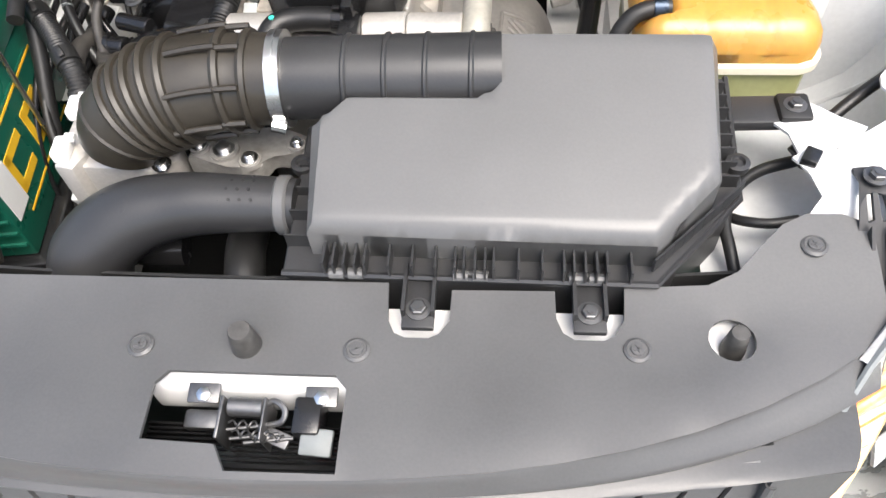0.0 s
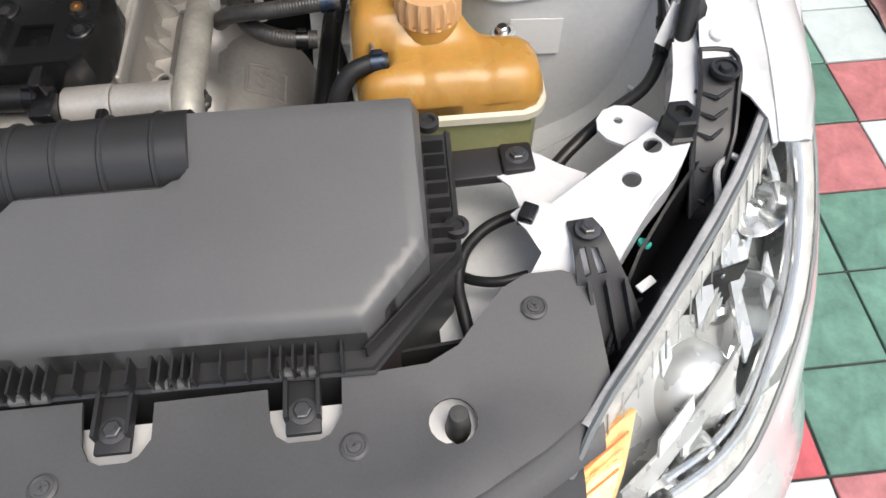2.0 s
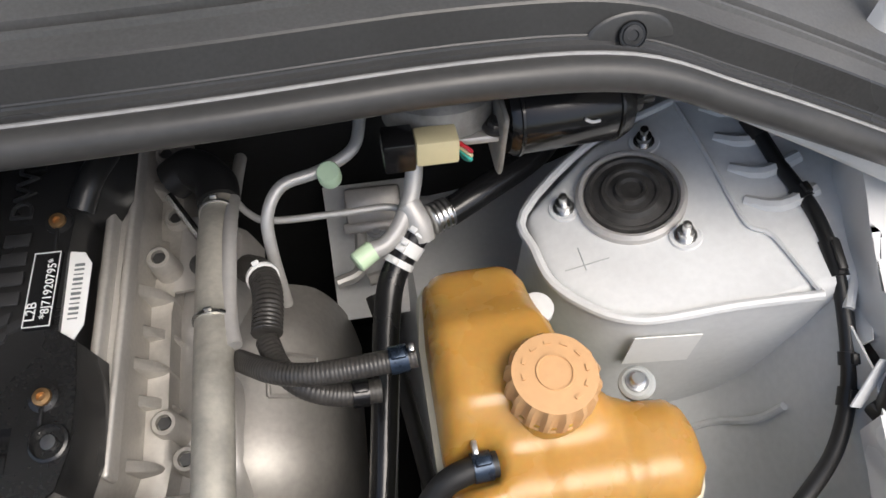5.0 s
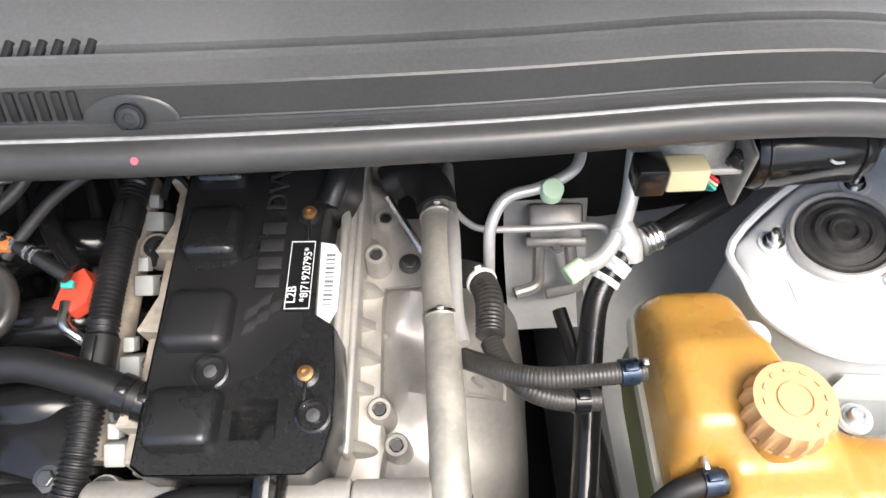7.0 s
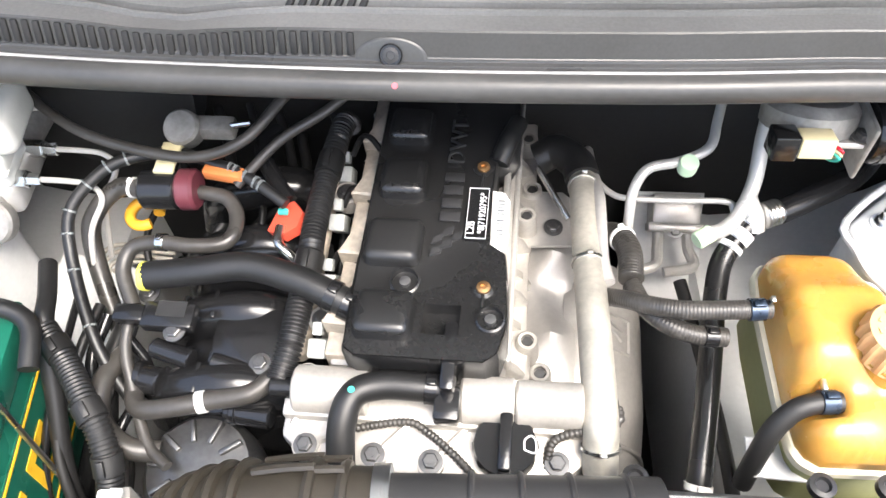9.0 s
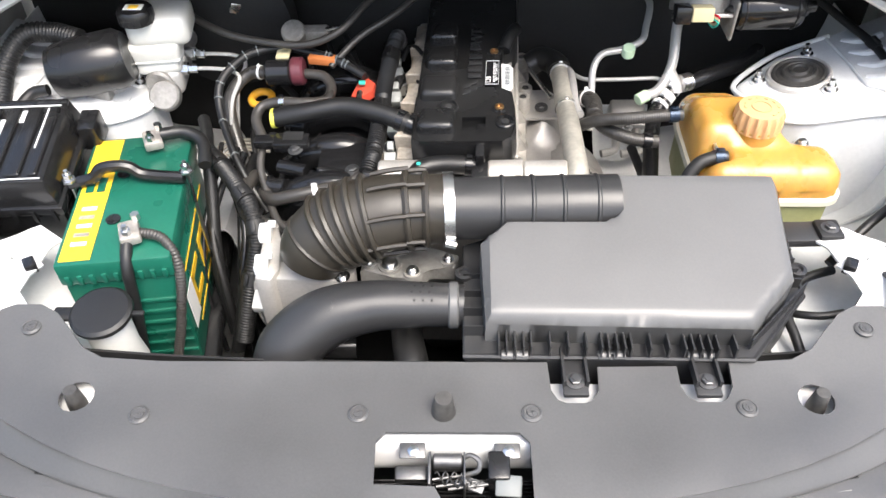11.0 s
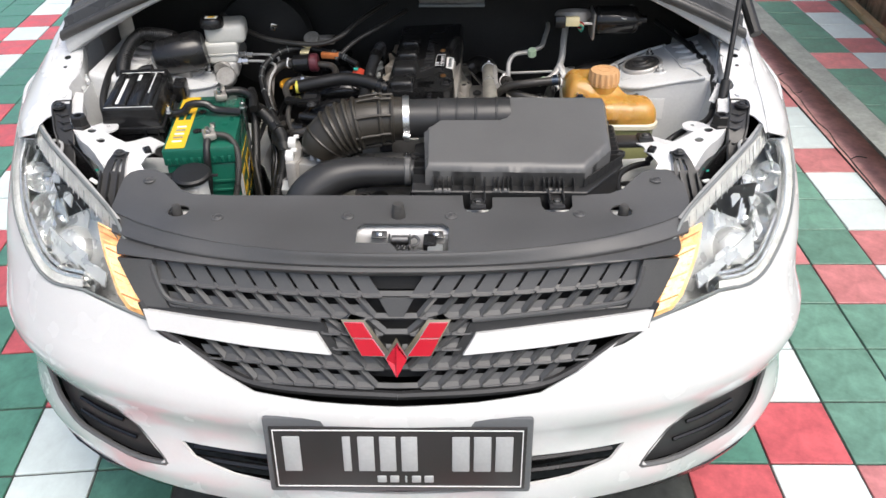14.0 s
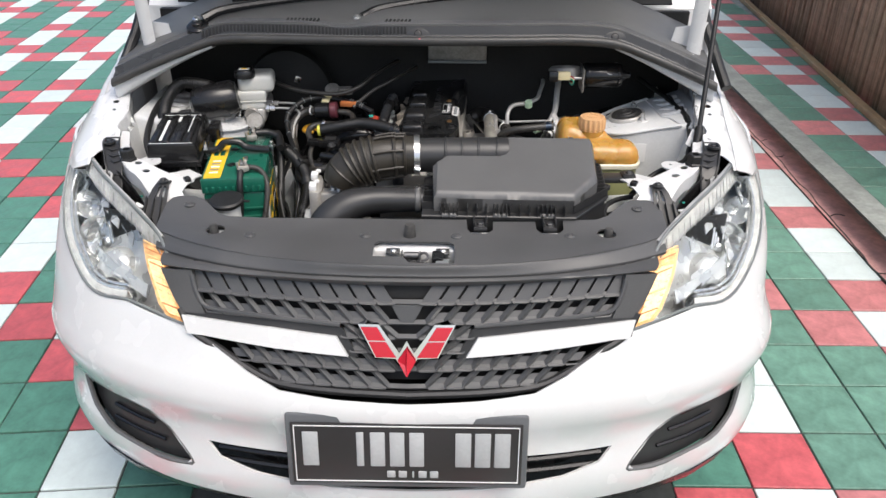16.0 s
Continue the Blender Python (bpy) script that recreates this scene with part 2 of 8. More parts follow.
def tube(pts, r, seg=12, n=8, rib=0.0, pitch=0.006, bm=None, cap=True, radii=None, straight=False):
    """A pipe along a curve through pts; rib: corrugation depth at that pitch; radii: a radius at each point of pts."""
    path = [Vector(p) for p in pts] if straight else spline(pts, n)
    if rib:
        fine, carry = [path[0]], 0.0
        for a, b in zip(path, path[1:]):
            L = (b - a).length
            k = max(1, round(L / (pitch / 4)))
            fine += [a.lerp(b, (i + 1) / k) for i in range(k)]
        path = fine
    own = bmesh.new()
    rings, up, dist = [], None, 0.0
    m = len(path)
    for i, p in enumerate(path):
        d = (path[min(i + 1, m - 1)] - path[max(i - 1, 0)]).normalized()
        if up is None:
            up = d.orthogonal().normalized()
        up = (up - d * up.dot(d)).normalized()
        side = d.cross(up)
        rad = r
        if radii:
            f = i / (m - 1) * (len(radii) - 1)
            a = min(int(f), len(radii) - 2)
            rad = radii[a] + (radii[a + 1] - radii[a]) * (f - a)
        if rib:
            rad += rib * (0, 1, 1, 0)[i % 4] - rib * 0.5
        rings.append([own.verts.new(p + (up * math.cos(q) + side * math.sin(q)) * rad) for q in (2 * math.pi * k / seg for k in range(seg))])
    for a, b in zip(rings, rings[1:]):
        for k in range(seg):
            own.faces.new((a[k], a[(k + 1) % seg], b[(k + 1) % seg], b[k]))
    if cap:
        own.faces.new(rings[0][::-1])
        own.faces.new(rings[-1])
    return merge(bm, own)


def lathe(profile, seg=24, m=None, bm=None, lobes=0, lobe_depth=0.0, lobe_rows=()):
    """Turn (radius, height) rows about z."""
    own = bmesh.new()
    rings = []
    for j, (r, z) in enumerate(profile):
        ring = []
        for k in range(seg):
            q = 2 * math.pi * k / seg
            rr = r - (lobe_depth if lobes and j in lobe_rows and (k * lobes * 2 // seg) % 2 else 0)
            ring.append(own.verts.new((rr * math.cos(q), rr * math.sin(q), z)))
        rings.append(ring)
    for a, b in zip(rings, rings[1:]):
        for k in range(seg):
            own.faces.new((a[k], a[(k + 1) % seg], b[(k + 1) % seg], b[k]))
    own.faces.new(rings[0][::-1])
    own.faces.new(rings[-1])
    if m is not None:
        own.transform(m)
    return merge(bm, own)


def rod(a, b, r, seg=12, bm=None, chamfer=0.0):
    a, b = Vector(a), Vector(b)
    m = Matrix.Translation(a) @ (b - a).to_track_quat("Z", "Y").to_matrix().to_4x4()
    L, c = (b - a).length, chamfer
    prof = [(r, 0), (r, L)] if not c else [(r - c, 0), (r, c), (r, L - c), (r - c, L)]
    return lathe(prof, seg, m, bm)


def grid(rows, thick=0.0, bm=None, smooth=3):
    """A smooth sheet through rows of points."""
    rows = [spline(r, smooth) for r in rows]
    cols = [spline([r[j] for r in rows], smooth) for j in range(len(rows[0]))]
    own = bmesh.new()
    vs = [[own.verts.new(p) for p in c] for c in cols]
    for a, b in zip(vs, vs[1:]):
        for k in range(len(a) - 1):
            own.faces.new((a[k], a[k + 1], b[k + 1], b[k]))
    if thick:
        thicken(own, thick)
    return merge(bm, own)


def thicken(bm, t):
    bm.normal_update()
    bmesh.ops.solidify(bm, geom=list(bm.faces), thickness=t)


def cut_sheet(outer, holes, surf, thick, step=0.03, bm=None):
    """A flat outline with holes, meshed in its own plane and laid on surf(a, b); then given thickness."""
    from mathutils.geometry import delaunay_2d_cdt

    def dense(poly):
        out = []
        for i, p in enumerate(poly):
            q = poly[(i + 1) % len(poly)]
            k = max(1, int(math.dist(p, q) / step))
            out += [(p[0] + (q[0] - p[0]) * j / k, p[1] + (q[1] - p[1]) * j / k) for j in range(k)]
        return out

    def inside(p, poly):
        c, j = False, len(poly) - 1
        for i in range(len(poly)):
            a, b = poly[i], poly[j]
            if (a[1] > p[1]) != (b[1] > p[1]) and p[0] < (b[0] - a[0]) * (p[1] - a[1]) / (b[1] - a[1]) + a[0]:
                c = not c
            j = i
        return c

    loops = [dense(outer)] + [dense(h) for h in holes]
    verts, edges = [], []
    for lp in loops:
        s = len(verts)
        verts += [Vector(p) for p in lp]
        edges += [(s + i, s + (i + 1) % len(lp)) for i in range(len(lp))]
    xs, ys = [p[0] for p in loops[0]], [p[1] for p in loops[0]]
    a = min(xs) + step / 2
    while a < max(xs):
        b = min(ys) + step / 2
        while b < max(ys):
            p = (a + random.uniform(-1, 1) * step * 0.05, b)
            if inside(p, loops[0]) and not any(inside(p, h) for h in loops[1:]):
                if min(math.dist(p, q) for lp in loops for q in lp) > step * 0.5:
                    verts.append(Vector(p))
            b += step
        a += step
    vo, _, fo, *_ = delaunay_2d_cdt(verts, edges, [], 0, 1e-6)
    own = bmesh.new()
    vs = [own.verts.new(surf(v.x, v.y)) for v in vo]
    for f in fo:
        c = sum((vo[i] for i in f), Vector((0, 0))) / len(f)
        if inside(c, loops[0]) and not any(inside(c, h) for h in loops[1:]):
            try:
                own.faces.new([vs[i] for i in f])
            except ValueError:
                pass
    for v in [v for v in own.verts if not v.link_faces]:
        own.verts.remove(v)
    bmesh.ops.recalc_face_normals(own, faces=own.faces)
    if thick:
        thicken(own, thick)
    return merge(bm, own)


def ease(a, b, v):
    v = min(1.0, max(0.0, (v - a) / (b - a)))
    return v * v * (3 - 2 * v)


def edge_gap(x, y, poly):
    """How far a point lies from an outline."""
    p, best = Vector((x, y)), 1.0
    for a, b in zip(poly, poly[1:] + poly[:1]):
        a, b = Vector(a), Vector(b)
        k = min(1.0, max(0.0, (p - a).dot(b - a) / (b - a).length_squared))
        best = min(best, (p - a.lerp(b, k)).length)
    return best


def drop(bm, z):
    """Walls from the free edges of a sheet down to the height z."""
    for v in bmesh.ops.extrude_edge_only(bm, edges=[e for e in bm.edges if e.is_boundary])["geom"]:
        if isinstance(v, bmesh.types.BMVert):
            v.co.z = z
    return bm


def bolt_mesh(r=0.007, h=0.006, washer=1.5):
    bm = lathe([(r * washer, 0), (r * washer, h * 0.25), (r * 1.02, h * 0.28)], 20)
    lathe([(r, h * 0.2), (r, h * 0.9), (r * 0.85, h)], 6, bm=bm)
    lathe([(r * 0.5, h * 0.9), (r * 0.5, h * 1.15)], 12, bm=bm)
    me = bpy.data.meshes.new("bolt")
    me.materials.append(DARKSTEEL)
    bmesh.ops.recalc_face_normals(bm, faces=bm.faces)
    bm.to_mesh(me)
    bm.free()
    return me


def skew(ob, s):
    """The far side stands a little further out towards the back of the bay."""
    if s < 0:
        for v in ob.data.vertices:
            y = v.co.y
            v.co.x -= 0.085 * min(max(0, y - 0.12), 0.6) * (1 - min(1, max(0, y - 0.9) / 0.6))
    return ob


def words(text, size, m, name, material, parent, depth=0.0004):
    cu = bpy.data.curves.new(name, "FONT")
    cu.body, cu.size, cu.extrude, cu.align_x, cu.align_y = text, size, depth, "CENTER", "CENTER"
    tmp = new("tmp", cu)
    me = bpy.data.meshes.new_from_object(tmp)
    bpy.data.objects.remove(tmp)
    bpy.data.curves.remove(cu)
    me.materials.append(material)
    return stamp(name, me, parent, m)


# ---- the car's front: one surface for bumper, lamps and wings ----
def front(u, z, out=0.0):
    th, s = abs(u) * math.pi / 2, 1 if u >= 0 else -1
    if abs(u) <= 1:
        x, y = 0.805 * math.sin(th) ** 0.909, -0.05 + 0.42 * (1 - math.cos(th) ** 0.909)
    else:
        x, y = 0.805, 0.37 + abs(u) - 1
    y += 0.385 * max(z - 0.6, 0) + 4 * x * x * max(z - 0.62, 0) ** 2
    bulge = 0.014 * math.exp(-((z - 0.585) / 0.05) ** 2) - 0.012 * math.exp(-((z - 0.50) / 0.04) ** 2) + 0.012 * math.exp(-((z - 0.39) / 0.04) ** 2)
    k = bulge + out
    side = min(abs(u), 1)
    if s < 0:
        x += 0.085 * min(max(0, y - 0.12), 0.5)
    else:
        x -= side * side * (0.006 * min(1, max(0, (0.8 - z) / 0.1)) + 0.016 * math.exp(-((z - 0.66) / 0.06) ** 2))
    return Vector((s * (x + k * side), y - k * (1 - side * 0.8), z))


def both(poly):
    """A half outline from the middle, mirrored to the whole."""
    return poly + [(-a, b) for a, b in poly[::-1] if a > 1e-6]


def mirror(poly):
    return [(-a, b) for a, b in poly]


car = thing("car", "white people carrier, bonnet propped open over the engine bay", "car", (0, 0.9, 0.0))
FOG = [(0.50, 0.519), (0.615, 0.516), (0.68, 0.508), (0.694, 0.499), (0.66, 0.455), (0.629, 0.436), (0.557, 0.413), (0.432, 0.402), (0.36, 0.405), (0.348, 0.42), (0.40, 0.48), (0.45, 0.511)]
INTAKE = both([(0, 0.47), (0.17, 0.472), (0.315, 0.472), (0.29, 0.44), (0.225, 0.418), (0.12, 0.405), (0, 0.402)])
LAMP = [(0.315, 0.715), (0.345, 0.775), (0.39, 0.848), (0.46, 0.879), (0.58, 0.901), (0.69, 0.911), (0.76, 0.90), (0.79, 0.868), (0.795, 0.82), (0.725, 0.775), (0.62, 0.735), (0.55, 0.722), (0.47, 0.732), (0.365, 0.722)]
bumper_edge = both([(0, 0.617), (0.09, 0.621), (0.17, 0.629), (0.22, 0.653), (0.265, 0.683), (0.312, 0.712), (0.365, 0.719), (0.47, 0.729), (0.55, 0.719), (0.62, 0.732), (0.725, 0.772), (0.80, 0.82), (0.80, 0.87), (0.78, 0.90), (1.0, 0.905), (1.5, 0.93), (1.5, 0.32), (1.0, 0.32), (0.7, 0.35), (0.4, 0.34), (0, 0.335)])
part("bumper", cut_sheet(bumper_edge, [FOG, mirror(FOG), INTAKE], front, 0.006, 0.03), WHITE, car, "glossy white painted bumper", sharp=50)
lip = [front(u, z) for u, z in ((-1.5, 0.32), (-1.0, 0.32), (-0.7, 0.35), (-0.4, 0.34), (0, 0.335), (0.4, 0.34), (0.7, 0.35), (1.0, 0.32), (1.5, 0.32))]
part("chin", grid([lip, [p + Vector((0, 0.03, -0.05)) for p in lip], [p + Vector((0, 0.12, -0.09)) for p in lip]], 0.004), BLACK, car, "black chin under the bumper")
for s in (1, -1):
    rec = [(s * a, b) for a, b in FOG]
    mid = [(s * (0.51 + (abs(a) - 0.51) * 1.08), 0.466 + (b - 0.466) * 1.08) for a, b in rec]
    fog = part("fog_recess", cut_sheet(mid, [], lambda a, b: front(a, b, -0.022), 0.004, 0.03), PLASTIC, car, "dark plastic insert in the bumper corner")
    for k in range(3):
        z = 0.435 + 0.03 * k
        part("rib", tube([front(s * u, z + 0.012 * (u - 0.4), -0.018) for u in (0.42 + 0.03 * k, 0.5, 0.58)], 0.004, 6, 4), BLACK, fog)
    part("rim", tube([front(a, b, -0.006) for a, b in rec + rec[:1]], 0.006, 6, 3), SATIN, fog)
part("lower_intake", cut_sheet([(a * 1.05, 0.437 + (b - 0.437) * 1.15) for a, b in INTAKE], [], lambda a, b: front(a, b, -0.05), 0.004, 0.05), BLACK, car, "black lower air intake")
for z in (0.425, 0.45):
    part("intake_bar", tube([front(u, z, -0.02) for u in (-0.3, -0.15, 0, 0.15, 0.3)], 0.006, 6, 4), BLACK, car)

# number plate: the characters stand as plain bars
plate = part("number_plate", box(0.46, 0.012, 0.165, pose(0, -0.062, 0.512, -8), 0.006), GREYFRAME, car, "black number plate in a grey plastic frame")
pm = pose(0, -0.0705, 0.512, -8)
part("plate_sheet", box(0.438, 0.004, 0.135, pm, 0.0015), PLATE, plate, "black plate")
for cx, cz, w, h in ((0, 0.062, 0.425, 0.0016), (0, -0.062, 0.425, 0.0016), (-0.212, 0, 0.0016, 0.124), (0.212, 0, 0.0016, 0.124)):
    part("border_line", box(w, 0.002, h, pm @ pose(cx, -0.0025, cz)), LABEL, plate)
PGREY = mat("plate_grey", (0.42, 0.43, 0.43), 0.4, bump=0)
CHARS = [(x, 0.011, w, 0.076) for x, w in ((-0.182, 0.03), (-0.088, 0.014), (-0.055, 0.028), (-0.018, 0.028), (0.019, 0.028), (0.107, 0.03), (0.144, 0.03), (0.181, 0.03))]
CHARS += [(x, -0.045, w, 0.015) for x, w in ((-0.03, 0.016), (-0.008, 0.016), (0.012, 0.004), (0.03, 0.016), (0.052, 0.016))]
for x, z, w, h in CHARS:
    part("bar", box(w, 0.003, h, pm @ pose(x, -0.003, z), 0.002), PGREY, plate)


# ---- grille ----
def gsurf(x, z, out=0.0):
    return Vector((x, 0.058 - 0.385 * (0.82 - z) + 0.035 * (x / 0.42) ** 2 - out, z - out * 0.3))


GR = [(0, 0.825), (0.2, 0.827), (0.36, 0.826), (0.425, 0.822), (0.455, 0.80), (0.435, 0.75), (0.41, 0.71), (0.36, 0.683), (0.306, 0.653), (0.244, 0.629), (0.138, 0.621), (0, 0.617)]
grille = part("grille", cut_sheet(both([(a, min(b, 0.798)) for a, b in GR]), [], lambda a, b: gsurf(a, b, -0.03), 0.004, 0.04), DARK, car, "black lattice grille", sharp=60)


def bar(a, b, w, d, out=0.0, name="slat", material=None):
    pa, pb = gsurf(*a, out), gsurf(*b, out)
    dirv = (pb - pa).normalized()
    nrm = Vector((0, -1, -0.385)).normalized()
    side = dirv.cross(nrm).normalized()
    bm = bmesh.new()
    vs = []
    for p in (pa, pb):
        for q, e in ((-w, -d), (w, -d), (w * 0.55, d), (-w * 0.55, d)):
            vs.append(bm.verts.new(p + side * q + nrm * e))
    for f in ((0, 1, 2, 3), (7, 6, 5, 4), (0, 4, 5, 1), (1, 5, 6, 2), (2, 6, 7, 3), (3, 7, 4, 0)):
        bm.faces.new([vs[i] for i in f])
    return part(name, bm, material or GRILLE, grille)


def low_edge(x):
    P = GR[5:][::-1]
    for (x0, z0), (x1, z1) in zip(P, P[1:]):
        if x0 <= x <= x1:
            return z0 + (z1 - z0) * (x - x0) / (x1 - x0)
    return 0.617


ROWS_UP = [lambda x: 0.816 + 0.055 * x * x, lambda x: 0.781 + 0.03 * x * x, lambda x: 0.745 + 0.012 * x]
ROWS_MID = [lambda x: 0.745, lambda x: 0.7195, lambda x: 0.694]
ROWS_LOW = [lambda x: 0.694 + 0.02 * x, lambda x: 0.661 + 0.02 * x, lambda x: 0.629 + 0.02 * x]
for s in (1, -1):
    for rows, xs in ((ROWS_UP, (0.0, 0.398)), (ROWS_MID, (0.0, 0.115)), (ROWS_LOW, (0.0, 0.36))):
        for j, f in enumerate(rows):
            k = 12
            for i in range(k):
                x0, x1 = xs[0] + (xs[1] - xs[0]) * i / k, xs[0] + (xs[1] - xs[0]) * (i + 1) / k
                if f(x1) > low_edge(x1) + 0.004:
                    bar((s * x0, f(x0)), (s * x1, f(x1)), 0.0032, 0.0045)
        for j in range(2):
            top, bot = rows[j], rows[j + 1]
            closed = rows is ROWS_UP and j == 0
            x = 0.022 + 0.017 * (j % 2)
            while x < xs[1] - 0.02:
                xt = x + 0.031
                if bot(x) > low_edge(x) + 0.004 and xt < xs[1] + 0.012:
                    zb, zt = bot(x) + 0.0015, top(x) - 0.0025
                    w = 0.0285
                    if closed:
                        # a plate that leans out towards its foot, with a rolled lip
                        q = [(x + 0.003, zb), (x + 0.003 + w, zb), (xt + w - 0.001, zt), (xt - 0.001, zt)]
                        part("plate", cut_sheet([(s * a, b) for a, b in q], [], lambda a, b: gsurf(a, b, -0.007 + 0.010 * (zt - b) / (zt - zb)), 0.004, 0.05), GRILLE, grille)
                    else:
                        bar((s * (x - 0.002), bot(x)), (s * (xt - 0.002), top(xt)), 0.0052, 0.005)
                        h = (zt - zb) * 0.36
                        q = [(x + 0.002, zb), (x + 0.030, zb), (x + 0.030 + 0.010, zb + h), (x + 0.002 + 0.010, zb + h)]
                        part("cell", cut_sheet([(s * a, b) for a, b in q], [], lambda a, b: gsurf(a, b, -0.006 + 0.5 * (zb + h - b)), 0.003, 0.05), GRILLE, grille)
                    part("lip", tube([gsurf(s * (x + 0.001), bot(x) + 0.0016, 0.0075), gsurf(s * (x + 0.029), bot(x + 0.02) + 0.0016, 0.0075), gsurf(s * (x + 0.0335), bot(x + 0.03) + 0.0045, 0.0065)], 0.0022, 6, 3), GRILLE, grille)
                x += 0.0345
    part("panel", cut_sheet([(s * 0.0, 0.778), (s * 0.40, 0.783), (s * 0.41, 0.826), (s * 0.2, 0.819), (s * 0.0, 0.817)], [], lambda a, b: gsurf(a, b, -0.0135), 0.003, 0.05), DARK, grille)
    part("frame_bead", tube([gsurf(s * a, b, 0.008) for a, b in ((0.125, 0.744), (0.25, 0.751), (0.36, 0.757), (0.388, 0.765), (0.402, 0.79), (0.408, 0.815))], 0.0045, 8, 4), GRILLE, grille)
    # strip
    strip = [(s * 0.11, 0.694), (s * 0.132, 0.729), (s * 0.25, 0.738), (s * 0.43, 0.747), (s * 0.42, 0.714), (s * 0.39, 0.714), (s * 0.25, 0.702)]
    part("white_strip", cut_sheet(strip, [], lambda a, b: gsurf(a, b, 0.016), 0.012, 0.04), WHITE, car, "white painted strip across the grille")
    big = [(s * 0.092, 0.686), (s * 0.122, 0.738), (s * 0.25, 0.747), (s * 0.435, 0.756), (s * 0.425, 0.709), (s * 0.39, 0.706), (s * 0.25, 0.694)]
    part("strip_surround", cut_sheet(big, [], lambda a, b: gsurf(a, b, 0.006), 0.012, 0.04), PLASTIC, grille)
    # cheek beside the lamp
    cheek = [(s * 0.408, 0.825), (s * 0.47, 0.822), (s * 0.445, 0.77), (s * 0.43, 0.747), (s * 0.385, 0.748), (s * 0.400, 0.785)]
    part("cheek", cut_sheet(cheek, [], lambda a, b: gsurf(a, b, 0.01), 0.02, 0.03), COVERGREY, grille)
    edge = [gsurf(s * a, b, 0.004) for a, b in GR[5:]]
    part("rim", tube(edge, 0.008, 8, 4), PLASTIC, grille)
part("centre_panel", cut_sheet([(-0.03, 0.779), (0.03, 0.779), (0.012, 0.748), (-0.012, 0.748)], [], lambda a, b: gsurf(a, b, 0.004), 0.004, 0.05), GRILLE, grille)
# emblem: red facets in a bright rim
def badge(a, b):
    return (a * 0.96, 0.758 + (b - 0.750) * 0.84)


rim_line = [badge(a, b) for a, b in ((-0.094, 0.750), (-0.054, 0.750), (-0.014, 0.690), (0, 0.716), (0.014, 0.690), (0.054, 0.750), (0.094, 0.750), (0.061, 0.680), (0.021, 0.678), (0, 0.644), (-0.021, 0.678), (-0.061, 0.680))]
emblem = part("emblem", cut_sheet(rim_line, [], lambda a, b: gsurf(a, b, 0.022), 0.012, 0.03), CHROME, car, "red faceted badge with a bright rim", sharp=20)
FACETS = [[(s * 0.089, 0.747), (s * 0.057, 0.747), (s * 0.041, 0.719), (s * 0.075, 0.719)] for s in (1, -1)]
FACETS += [[(s * 0.0735, 0.716), (s * 0.040, 0.716), (s * 0.020, 0.684), (s * 0.059, 0.684)] for s in (1, -1)]
FACETS += [[(0, 0.709), (s * 0.0175, 0.678), (0, 0.649)] for s in (1, -1)]
for f in FACETS:
    part("facet", cut_sheet([badge(a, b) for a, b in f], [], lambda a, b: gsurf(a, b, 0.0255 + (0.006 if abs(a) < 1e-4 else 0)), 0.003, 0.03), RED, emblem, "red enamel facet", sharp=20)

# ---- headlamps ----
def inner(a, b, d):
    s = 1 if a > 0 else -1
    return front(a, b) + d * Vector((-0.2 * s, 0.45, -0.85))


def shrink(poly, k):
    cx, cy = sum(p[0] for p in poly) / len(poly), sum(p[1] for p in poly) / len(poly)
    return [(cx + (a - cx) * k, cy + (b - cy) * k) for a, b in poly]


